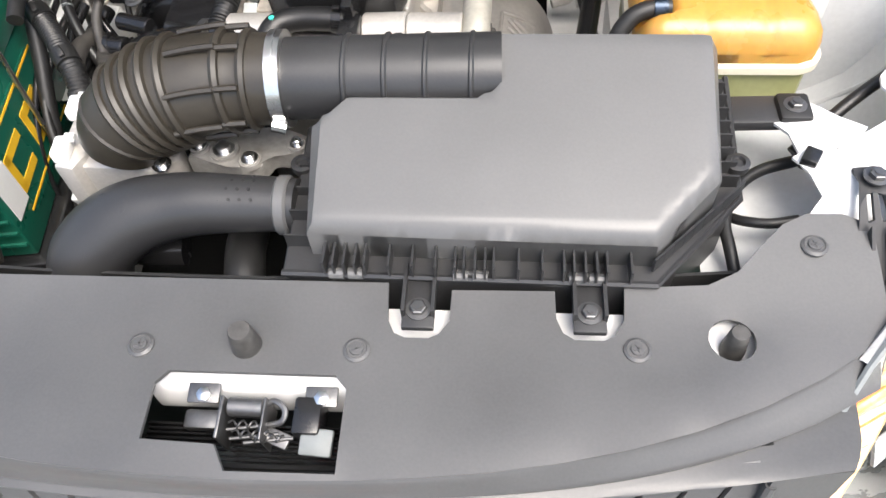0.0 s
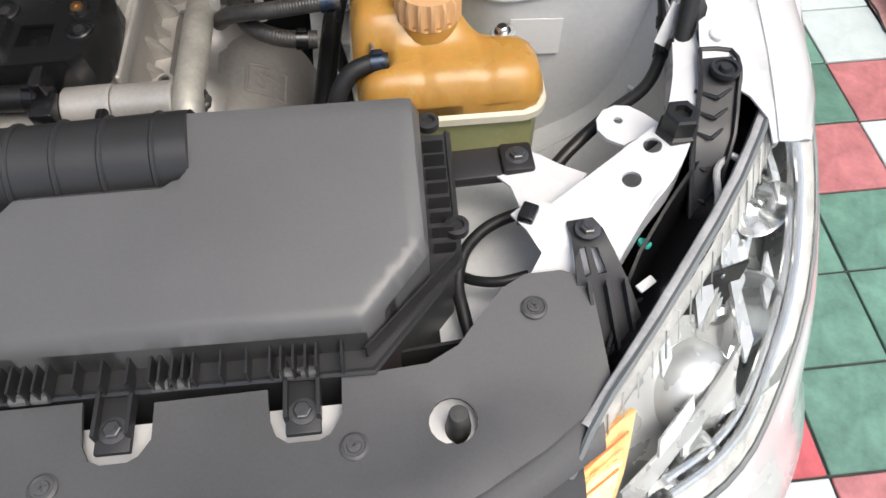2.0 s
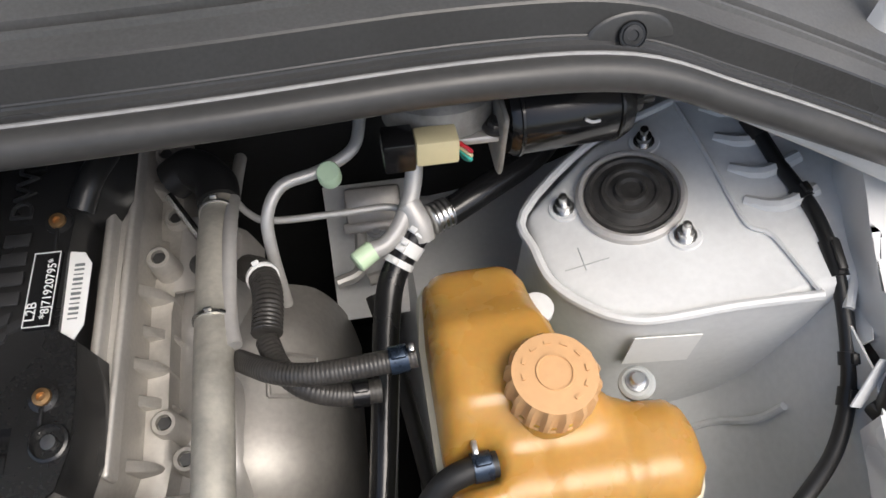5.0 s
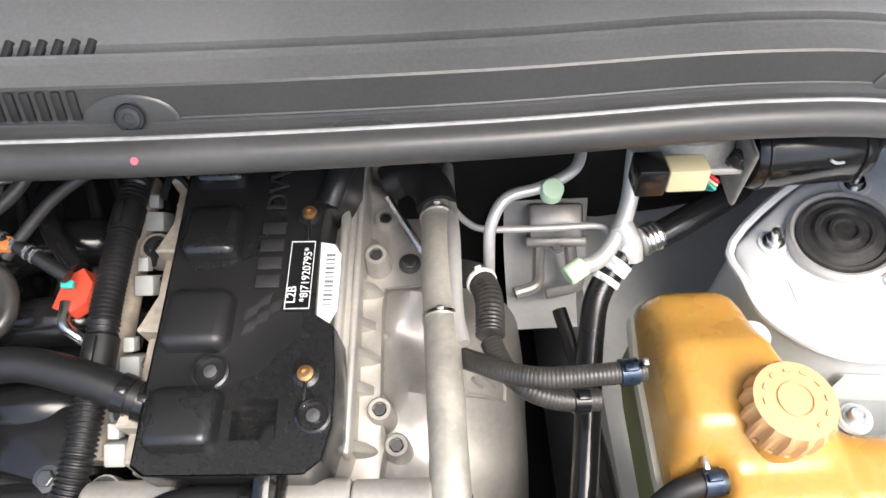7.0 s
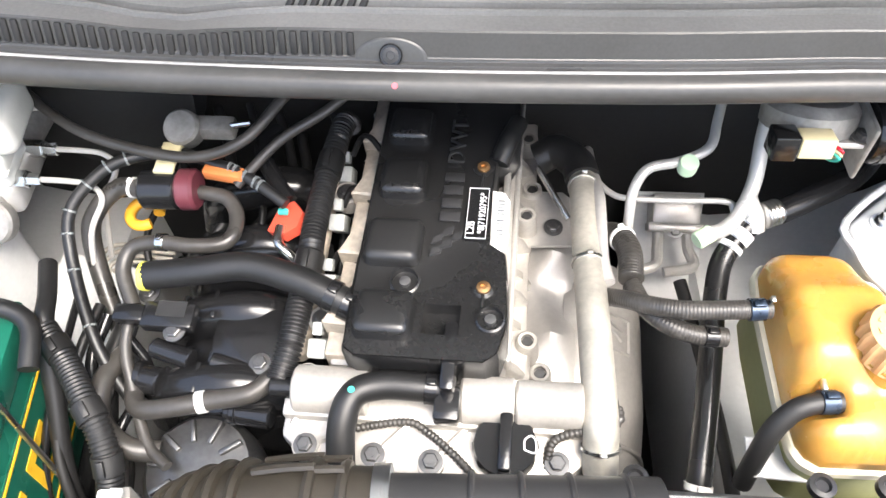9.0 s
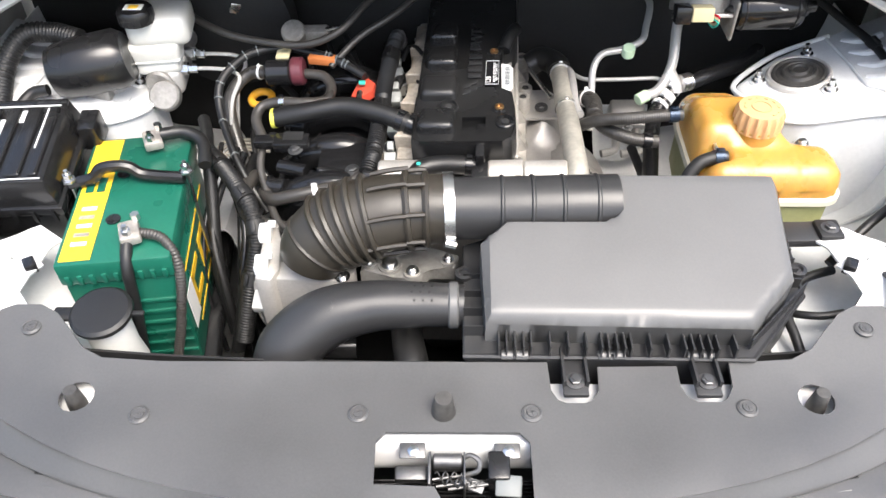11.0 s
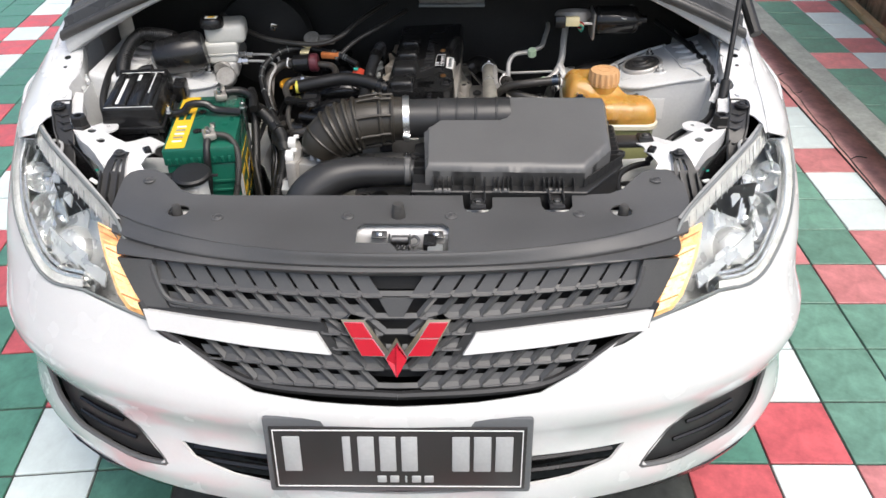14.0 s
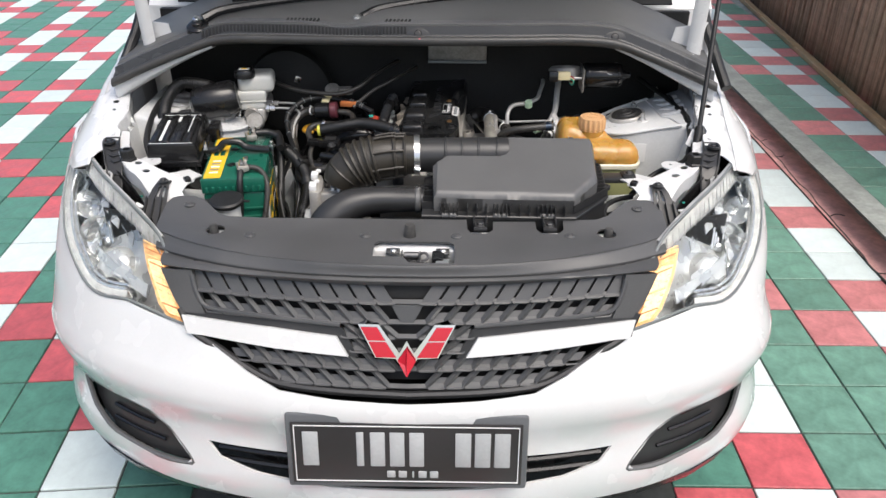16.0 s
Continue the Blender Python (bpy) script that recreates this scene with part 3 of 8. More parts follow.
for s in (1, -1):
    P = [(s * a, b) for a, b in LAMP]
    Q = P + P[:1]
    lamp = part("headlamp", cut_sheet(P, [], lambda a, b: inner(a, b, 0.075), 0.003, 0.03), SILVER, car, "clear headlamp with a chrome reflector and a lit amber indicator", sharp=30)
    lens = part("lens", cut_sheet(P, [], lambda a, b: front(a, b, 0.002), 0.003, 0.03), LENS, lamp, "clear lens")
    lens.visible_shadow = False
    bm = bmesh.new()
    vs = [[bm.verts.new(inner(a, b, d)) for a, b in Q] for d in (0.0, 0.04, 0.078)]
    for a, b in zip(vs, vs[1:]):
        for k in range(len(a) - 1):
            bm.faces.new((a[k], a[k + 1], b[k + 1], b[k]))
    part("housing", bm, SILVER, lamp, sharp=25)
    W = shrink(P, 1.012)
    W = W + W[:1]
    bm = bmesh.new()
    vs = [[bm.verts.new(inner(a, b, d)) for a, b in W] for d in (0.004, 0.045, 0.085)]
    for a, b in zip(vs, vs[1:]):
        for k in range(len(a) - 1):
            bm.faces.new((a[k], a[k + 1], b[k + 1], b[k]))
    part("shell", bm, BLACK, lamp, "black plastic lamp shell", sharp=25)
    part("seal", tube([front(a, b, 0.0) for a, b in Q], 0.0032, 6, 3), GREYPLUG, lamp)
    # pale clear rim along the upper and outer edges, with fine ticks
    RIMU = [(0.39, 0.846), (0.46, 0.876), (0.58, 0.898), (0.69, 0.908), (0.757, 0.897), (0.786, 0.866), (0.79, 0.822), (0.725, 0.779), (0.62, 0.739), (0.55, 0.726), (0.47, 0.736)]
    RIMD = [(0.395, 0.828), (0.46, 0.857), (0.58, 0.878), (0.675, 0.888), (0.735, 0.880), (0.758, 0.856), (0.76, 0.828), (0.705, 0.790), (0.61, 0.751), (0.55, 0.739), (0.475, 0.748)]
    part("rim", grid([[inner(s * a, b, 0.003) for a, b in RIMU], [inner(s * a, b, 0.012) for a, b in RIMD], [inner(s * a, b - 0.004, 0.03) for a, b in RIMD]], 0.0015, smooth=3), PALE, lamp, "pale clear plastic rim")
    for k in range(20):
        f = k / 19
        u = 0.405 + 0.29 * f
        z = 0.848 + 0.056 * (1 - (1 - f) ** 1.8)
        part("tick", tube([inner(s * u, z + 0.002, 0.002), inner(s * (u + 0.004), z - 0.016, 0.0095)], 0.0007, 5, 1), PALE if k % 4 else GREYPLUG, lamp)
    top = [front(s * a, b, -0.001) for a, b in LAMP[2:6]]
    part("flange", grid([top, [p + Vector((-s * 0.005, 0.005, -0.001)) for p in top], [p + Vector((-s * 0.006, 0.006, -0.012)) for p in top]], 0.0015), PALE, lamp, "pale clear plastic flange")
    for u, z, r, d in ((0.605, 0.828, 0.058, 0.088), (0.69, 0.860, 0.030, 0.07), (0.485, 0.762, 0.020, 0.06), (0.535, 0.766, 0.020, 0.06), (0.595, 0.764, 0.022, 0.06)):
        c = inner(s * u, z, d)
        ax = Vector((s * 0.15, -1, 0.35)).normalized()
        m = Matrix.Translation(c) @ ax.to_track_quat("Z", "Y").to_matrix().to_4x4()
        bowl = part("reflector", lathe([(r * 0.2, 0.002), (r * 0.4, 0.004), (r * 0.62, 0.009), (r * 0.85, 0.018), (r, 0.032), (r * 1.06, 0.034), (r * 0.9, 0.012), (r * 0.2, -0.004)], 24, m, lobes=6, lobe_depth=r * 0.05, lobe_rows=(2, 3)), REFLECTOR, lamp, sharp=20)
        part("bulb", lathe([(r * 0.16, 0), (r * 0.2, 0.024), (r * 0.1, 0.028)], 12, m), STEEL, bowl)
    dome = inner(s * 0.552, 0.792, 0.072)
    m = Matrix.Translation(dome) @ Vector((s * 0.1, -0.75, 0.65)).to_track_quat("Z", "Y").to_matrix().to_4x4()
    part("dome", lathe([(0.046, -0.012), (0.046, 0.0), (0.042, 0.013), (0.033, 0.024), (0.018, 0.031), (0.0, 0.033)], 28, m), SILVER, lamp, "smooth silver shade below the bulb")
    for k in range(7):
        a, b = 0.575 + 0.012 * k, 0.842 - 0.002 * abs(k - 3)
        part("flute", tube([inner(s * a, b + 0.012, 0.045), inner(s * (a - 0.004), b - 0.014, 0.062)], 0.0032, 6, 2), REFLECTOR, lamp)
    # stepped facets between the bowls
    for k, (u, z, w, h, d) in enumerate(((0.50, 0.838, 0.016, 0.02, 0.05), (0.60, 0.842, 0.026, 0.026, 0.035), (0.62, 0.80, 0.022, 0.034, 0.04), (0.585, 0.862, 0.036, 0.014, 0.03), (0.50, 0.786, 0.05, 0.01, 0.03), (0.665, 0.808, 0.03, 0.016, 0.03), (0.52, 0.772, 0.03, 0.012, 0.03), (0.70, 0.862, 0.018, 0.026, 0.03), (0.545, 0.85, 0.03, 0.016, 0.035))):
        q = [(s * (u - w / 2), z - h / 2), (s * (u + w / 2), z - h / 2 + 0.006), (s * (u + w / 2 + 0.004), z + h / 2 + 0.008), (s * (u - w / 2 + 0.006), z + h / 2)]
        part("facet", cut_sheet(q, [], lambda a, b: inner(a, b, d + 0.6 * (b - z)), 0.004, 0.03), SILVER, lamp)
    part("shade", cut_sheet([(s * 0.435, 0.775), (s * 0.60, 0.800), (s * 0.59, 0.782), (s * 0.50, 0.770), (s * 0.44, 0.752)], [], lambda a, b: inner(a, b, 0.03), 0.004, 0.03), SILVER, lamp, "silver divider inside the lamp")
    for z0, d in ((0.002, 0.014), (0.012, 0.024)):
        part("trim", tube([inner(s * a, b + z0, d) for a, b in ((0.735, 0.876), (0.752, 0.835), (0.695, 0.790), (0.61, 0.753), (0.55, 0.742), (0.48, 0.749))], 0.004, 8, 5), REFLECTOR, lamp)
    AM = [(s * a, b) for a, b in ((0.331, 0.716), (0.345, 0.755), (0.359, 0.786), (0.381, 0.827), (0.397, 0.838), (0.440, 0.834), (0.427, 0.797), (0.398, 0.746), (0.376, 0.727))]
    ind = part("indicator", cut_sheet(AM, [], lambda a, b: inner(a, b, 0.014), 0.006, 0.012), AMBER, lamp, "lit amber indicator")
    core = [(s * a, b) for a, b in ((0.346, 0.730), (0.360, 0.765), (0.380, 0.802), (0.396, 0.812), (0.422, 0.810), (0.411, 0.786), (0.388, 0.748), (0.370, 0.733))]
    part("core", cut_sheet(core, [], lambda a, b: inner(a, b, 0.0075), 0.003, 0.012), GLOW, ind, "bright lit core")
    for k in range(11):
        f = k / 10
        z = 0.734 + 0.098 * f
        part("prism", tube([inner(s * (0.344 + 0.046 * f), z, 0.0085), inner(s * (0.380 + 0.054 * f), z + 0.004, 0.0085)], 0.0012 + 0.0009 * (k % 3 == 1), 5, 1), ORANGE if k % 2 else AMBER, ind)

# ---- wings ----
def disc(x, y, r, n=16):
    return [(x + r * math.cos(2 * math.pi * k / n), y + r * math.sin(2 * math.pi * k / n)) for k in range(n)]


def wing_z(y):
    return 0.936 + 0.26 * min(y - 0.5, 0.14) + 0.13 * max(0, min(y, 1.1) - 0.64)


WING_IN = [(0.738, 1.10), (0.712, 0.92), (0.694, 0.78), (0.684, 0.715), (0.672, 0.690), (0.668, 0.666), (0.657, 0.626), (0.650, 0.576), (0.653, 0.556), (0.660, 0.536), (0.661, 0.522), (0.657, 0.513), (0.649, 0.508), (0.643, 0.475), (0.648, 0.44), (0.667, 0.438), (0.678, 0.428), (0.688, 0.406), (0.6865, 0.382)]
WING_OUT = [(0.6905, 0.383), (0.697, 0.42), (0.704, 0.47), (0.711, 0.553), (0.721, 0.63), (0.731, 0.711), (0.748, 0.85), (0.765, 0.95), (0.775, 1.10)]
for s in (1, -1):
    def plate(a, b):
        f = min(1, max(0, (b - 0.38) / 0.33))
        c = 0.680 + 0.030 * f + 0.012 * f * f
        groove = -0.005 * math.exp(-((abs(a) - c - 0.006) / 0.004) ** 2)
        return Vector((a, b, wing_z(b) + (groove if b > 0.42 else 0)))
    wing = skew(part("wing", cut_sheet([(s * a, b) for a, b in WING_IN + WING_OUT], [[(s * a, b) for a, b in disc(0.686, 0.620, 0.0075)], [(s * a, b) for a, b in disc(0.683, 0.587, 0.0042, 12)]], plate, 0.002, 0.008), WHITE, car, "white painted front wing", sharp=50), s)
    rows = []
    for x, y in WING_OUT[:-1] + [(0.775, 1.2), (0.775, 1.5), (0.775, 2.0)]:
        z, k = wing_z(y), min(1, max(0.0, (y - 0.383) / 0.12))
        out = [(x, y, z), (x + 0.010 + 0.004 * k, y + 0.002, z - 0.004), (x + (0.757 - x) * (0.3 + 0.7 * k), y + 0.004, z - 0.007 - 0.019 * k), (x + (0.776 - x) * (0.36 + 0.64 * k), y + 0.010, z - 0.012 - 0.036 * k), (x + (0.791 - x) * (0.4 + 0.6 * k), y + 0.016, z - 0.02 - 0.062 * k), (0.70 + 0.101 * k, max(y + 0.03, 0.52 * k), z - 0.03 - 0.11 * k)]
        if y > 0.47:
            out += [(0.804, max(y, 0.56), 0.72), (0.806, max(y, 0.56), 0.45)]
        else:
            out += [(0.72 + 0.08 * k, max(y + 0.04, 0.54 * k), z - 0.05 - 0.12 * k), (0.72 + 0.08 * k, max(y + 0.05, 0.54 * k), z - 0.07 - 0.12 * k)]
        rows.append([(s * a, b, c) for a, b, c in out])
    skew(part("wing_skin", grid(rows, 0.002, smooth=3), WHITE, wing, sharp=50), s)
    edge = WING_IN[1:13]
    skew(part("wing_turn", grid([[(s * x, y, wing_z(y) - d) for x, y in edge] for d in (0.001, 0.012, 0.04)], 0.002, smooth=2), WHITE, wing), s)
    skew(part("inner_flange", tube([(s * x, y, z) for x, y, z in ((0.70, 0.83, 0.95), (0.693, 0.772, 0.945), (0.684, 0.70, 0.94), (0.672, 0.65, 0.935), (0.657, 0.612, 0.932), (0.640, 0.580, 0.925))], 0.0045, 8, 4), SHEET, wing), s)
    skew(part("inner_side", grid([[(s * x, y, z) for x, y, z in ((0.715, 0.83, 0.99), (0.70, 0.74, 0.975), (0.682, 0.66, 0.955), (0.662, 0.60, 0.935), (0.648, 0.555, 0.922))], [(s * x, y, z) for x, y, z in ((0.70, 0.83, 0.945), (0.69, 0.76, 0.94), (0.675, 0.66, 0.93), (0.655, 0.60, 0.92), (0.640, 0.555, 0.905))], [(s * x, y, z) for x, y, z in ((0.695, 0.83, 0.90), (0.685, 0.76, 0.89), (0.670, 0.66, 0.88), (0.650, 0.60, 0.86), (0.638, 0.555, 0.86))]], 0.002), SHEET, wing), s)
    for x, y in ((0.675, 0.68), (0.665, 0.492)):
        skew(part("dimple", tube([(s * (x + 0.008 * math.cos(q * 0.5)), y + 0.008 * math.sin(q * 0.5), wing_z(y) + 0.0015) for q in range(4, 10)], 0.0018, 6, 3), WHITE, wing), s)

# wheels
for s in (1, -1):
    for y in (0.93, 3.25):
        wm_ = pose(s * 0.70, y, 0.29, 0, s * 90)
        wheel = part("wheel", lathe([(0.19, -0.085), (0.26, -0.09), (0.285, -0.075), (0.29, -0.05), (0.29, 0.05), (0.285, 0.075), (0.26, 0.09), (0.19, 0.085)], 48, wm_), RUBBER, car, "road wheel with a black tyre")
        part("rim", lathe([(0.0, 0.03), (0.06, 0.04), (0.10, 0.03), (0.17, 0.06), (0.192, 0.086), (0.192, -0.08), (0.0, -0.08)], 36, wm_), STAMP, wheel, "grey steel rim")


BOLT0 = bolt_mesh()


# ---- radiator cover ----
def yf(x):
    return 0.055 + 0.30 * x ** 2 + 0.9 * x ** 4


def cover_z(x, y):
    d = max(0.0, 1 - (y - yf(x)) / 0.018)
    return 0.857 - 0.003 * d * d - 0.03 * max(0, abs(x) - 0.38) + 0.25 * max(0, y - 0.2)



front_edge = [(x / 100, yf(x / 100)) for x in range(-50, 51, 5)]
back_r = [(0.51, 0.20), (0.508, 0.27), (0.50, 0.285), (0.485, 0.291), (0.455, 0.29), (0.435, 0.28), (0.415, 0.26), (0.395, 0.238), (0.37, 0.226), (0.303, 0.222)]
notch2 = [(0.302, 0.195), (0.293, 0.18), (0.285, 0.176), (0.262, 0.176), (0.253, 0.182), (0.248, 0.195), (0.247, 0.218)]
notch1 = [(0.163, 0.217), (0.162, 0.19), (0.154, 0.178), (0.146, 0.174), (0.127, 0.174), (0.118, 0.178), (0.112, 0.19), (0.110, 0.222)]
back_l = [(-x, y) for x, y in back_r[::-1]]
cover_poly = front_edge + back_r + notch2 + notch1 + [(0.0, 0.222), (-0.15, 0.222)] + back_l
latch_hole = [(-0.066, 0.082), (-0.067, 0.128), (-0.058, 0.139), (0.076, 0.139), (0.086, 0.128), (0.086, 0.0615), (0.003, 0.0605), (-0.008, 0.080)]
cover = part("radiator_cover", cut_sheet(cover_poly, [latch_hole, disc(0.384, 0.180, 0.0185), disc(-0.384, 0.180, 0.0185)], lambda a, b: Vector((a, b, cover_z(a, b))), 0.004, 0.025), COVERGREY, car, "dark grey grained plastic radiator cover", sharp=40)
xs = [x / 100 for x in range(-50, 51, 5)]
lip = lambda x: yf(x) - 0.004 - 0.1 * x * x
skirt = grid([[(x, yf(x) + 0.0005, cover_z(x, yf(x)) - 0.001) for x in xs], [(x * 0.999, yf(x) - 0.0025, cover_z(x, yf(x)) - 0.005) for x in xs], [(x * 0.997, lip(x), 0.838 - 0.03 * max(0, abs(x) - 0.38)) for x in xs], [(x * 0.996, lip(x) - 0.0025, 0.834 - 0.03 * max(0, abs(x) - 0.38)) for x in xs], [(x * 0.996, lip(x) - 0.001, 0.829 - 0.03 * max(0, abs(x) - 0.38)) for x in xs]], 0.003, smooth=2)
part("cover_skirt", skirt, COVERGREY, cover)
hx = [x / 100 for x in range(-48, 49, 4)]
part("grille_header", grid([[(x, lip(x) + 0.003, 0.830 - 0.04 * max(0, abs(x) - 0.38)) for x in hx], [(x * 0.99, 0.5 * (lip(x) - 0.010) + 0.5 * (gsurf(x * 0.98, 0.817).y - 0.010), 0.825 + 0.02 * x * x) for x in hx], [(x * 0.97, gsurf(x * 0.97, 0.817).y - 0.010, 0.8185 + 0.05 * x * x) for x in hx], [(x * 0.965, gsurf(x * 0.965, 0.811).y - 0.004, 0.8125 + 0.055 * x * x) for x in hx]], 0.002, smooth=2), COVERGREY, grille)
for x, y in ((-0.311, 0.157), (-0.087, 0.160), (0.090, 0.161), (0.310, 0.168), (0.458, 0.262), (-0.458, 0.262)):
    bm = lathe([(0.0, 0.0), (0.0108, 0), (0.0108, 0.0015), (0.0085, 0.003), (0.0078, 0.002), (0.0058, 0.002), (0.0052, 0.0036), (0.0, 0.004)], 24, pose(x, y, cover_z(x, y)))
    for q in (20, 110):
        box(0.007, 0.0016, 0.001, pose(x, y, cover_z(x, y) + 0.004, 0, 0, q), bm=bm)
    part("push_clip", bm, COVERGREY, cover)
# stops in the paler rubber, for the sun on their tips
for x in (-0.388, 0.0, 0.388):
    w = 1.0 if x == 0 else 0.8
    part("bump_stop", lathe([(0.0125 * w, -0.025), (0.0125 * w, 0.0), (0.0095 * w, 0.023), (0.0085 * w, 0.0245), (0.0, 0.025)], 24, pose(x, 0.181 if x else 0.163, cover_z(x, 0.18) - (0.014 if x else 0))), DUSTY_LIT, cover, "black rubber bonnet stop")

# crossmember, lock and inner panels in the bay
part("crossmember", grid([[(x, 0.21, 0.840) for x in (-0.43, -0.2, 0, 0.2, 0.43)], [(x, 0.172, 0.834) for x in (-0.43, -0.2, 0, 0.2, 0.43)], [(x, 0.168, 0.80) for x in (-0.43, -0.2, 0, 0.2, 0.43)]], 0.003, smooth=2), WHITE, car, "white painted crossmember under the cover")
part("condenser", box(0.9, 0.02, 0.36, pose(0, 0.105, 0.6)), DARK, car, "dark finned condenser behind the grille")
latch = part("bonnet_lock", box(0.032, 0.014, 0.014, pose(0.0045, 0.1215, 0.828), 0.003), DARKSTEEL, car, "dark steel bonnet lock with levers and springs")
part("lock_panel", grid([[(x, 0.152, 0.846) for x in (-0.08, -0.03, 0.03, 0.1)], [(x, 0.137, 0.842) for x in (-0.08, -0.03, 0.03, 0.1)], [(x, 0.132, 0.834) for x in (-0.08, -0.04, 0.04, 0.1)], [(x, 0.131, 0.806) for x in (-0.08, -0.04, 0.04, 0.1)], [(x, 0.137, 0.79) for x in (-0.08, -0.04, 0.04, 0.1)]], 0.002), WHITE, car, "white painted panel behind the lock")
part("drum", rod((-0.010, 0.118, 0.838), (0.019, 0.118, 0.838), 0.0075, 18, chamfer=0.001), DARKSTEEL, latch)
for x, w in ((-0.0135, 0.003), (0.021, 0.002)):
    part("plate", box(w, 0.034, 0.036, pose(x, 0.108, 0.828, 5), 0.001), DARKSTEEL, latch)
part("plate", box(0.022, 0.03, 0.03, pose(0.055, 0.112, 0.83, 5), 0.003), BLACK, latch)
part("arm", box(0.034, 0.016, 0.012, pose(-0.032, 0.112, 0.822, 8), 0.003), DARKSTEEL, latch)
for x, y in ((-0.031, 0.127), (0.064, 0.127)):
    brk = part("bracket", box(0.026, 0.016, 0.003, pose(x, y, 0.842, 12), 0.001), DARKSTEEL, latch)
    part("bolt", lathe([(0.006, 0), (0.006, 0.004), (0.0035, 0.0055), (0, 0.006)], 6, pose(x + 0.001, y - 0.002, 0.843, 12)), STEEL, brk, "bright zinc bolt")
part("striker_hook", tube([(0.02, 0.121, 0.838), (0.028, 0.122, 0.842), (0.036, 0.116, 0.840), (0.034, 0.108, 0.836), (0.022, 0.106, 0.832)], 0.0026, 8), DARKSTEEL, latch)
for k, (x0, y0) in enumerate(((-0.008, 0.1055), (-0.004, 0.098), (0.008, 0.095))):
    part("spring", tube([(x0 + 0.0022 * i, y0 + 0.003 * math.sin(i * 1.57), 0.833 + 0.003 * math.cos(i * 1.57)) for i in range(14)], 0.0009, 6, 3), DARKSTEEL, latch)
    part("rod", rod((x0 - 0.003, y0 - 0.003, 0.829), (x0 + 0.036, y0 + 0.002, 0.83), 0.0016, 8), DARKSTEEL, latch)
part("hook_plate", box(0.026, 0.012, 0.004, pose(0.028, 0.0985, 0.827, 15, 0, -20), 0.001), DARKSTEEL, latch)
part("lever", box(0.006, 0.028, 0.006, pose(0.06, 0.105, 0.834, 10, 0, -10), 0.002), BLACK, latch)
part("lever_tip", box(0.026, 0.021, 0.005, pose(0.064, 0.092, 0.836, 18, 0, -4), 0.002), GREYPLUG, latch)
for k in range(12):
    part("radiator_fin", box(0.20, 0.002, 0.008, pose(0.01, 0.072 + 0.0042 * k, 0.795)), BLACK, latch)

# bay walls
for s in (1, -1):
    skew(part("strut_apron", grid([
        [(s * 0.640, y, 0.92) for y in (0.50, 0.6, 0.8, 0.92)],
        [(s * 0.632, y, 0.86) for y in (0.46, 0.6, 0.8, 0.92)],
        [(s * 0.60, y, 0.755) for y in (0.42, 0.6, 0.8, 0.92)],
        [(s * 0.50, y, 0.690) for y in (0.36, 0.58, 0.8, 0.92)],
        [(s * 0.385, y, 0.668) for y in (0.36, 0.58, 0.8, 0.92)],
        [(s * 0.342, y, 0.652) for y in (0.36, 0.58, 0.8, 0.92)],
        [(s * 0.336, y, 0.40) for y in (0.36, 0.58, 0.8, 0.92)]], 0.002), SHEET, car, "pale painted inner wing panel"), s)
    skew(part("pressed_crease", tube([(s * x, y, z) for x, y, z in ((0.47, 0.535, 0.683), (0.505, 0.560, 0.694), (0.54, 0.570, 0.711), (0.588, 0.568, 0.746), (0.608, 0.552, 0.785), (0.619, 0.548, 0.822))], 0.0035, 8, 4), SHEET, car), s)
    skew(part("corner_panel", grid([[(s * 0.385, y, 0.80) for y in (0.215, 0.30, 0.37, 0.46)], [(s * 0.44, y, 0.806) for y in (0.225, 0.31, 0.38, 0.46)], [(s * 0.495, y, 0.815) for y in (0.27, 0.34, 0.40, 0.45)], [(s * 0.525, y, 0.84) for y in (0.31, 0.355, 0.385, 0.40)]], 0.002), SHEET, car, "pale painted corner panel beside the radiator"), s)
# near-black sheets carry the shade deep in the bay in their colour
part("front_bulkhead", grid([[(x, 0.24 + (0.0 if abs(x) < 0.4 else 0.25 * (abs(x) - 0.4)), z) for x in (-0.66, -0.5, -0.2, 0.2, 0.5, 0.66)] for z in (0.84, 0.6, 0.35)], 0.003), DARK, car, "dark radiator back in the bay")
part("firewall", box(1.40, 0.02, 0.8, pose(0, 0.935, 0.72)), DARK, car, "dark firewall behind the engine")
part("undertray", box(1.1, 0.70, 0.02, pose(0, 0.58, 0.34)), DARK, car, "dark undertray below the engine")
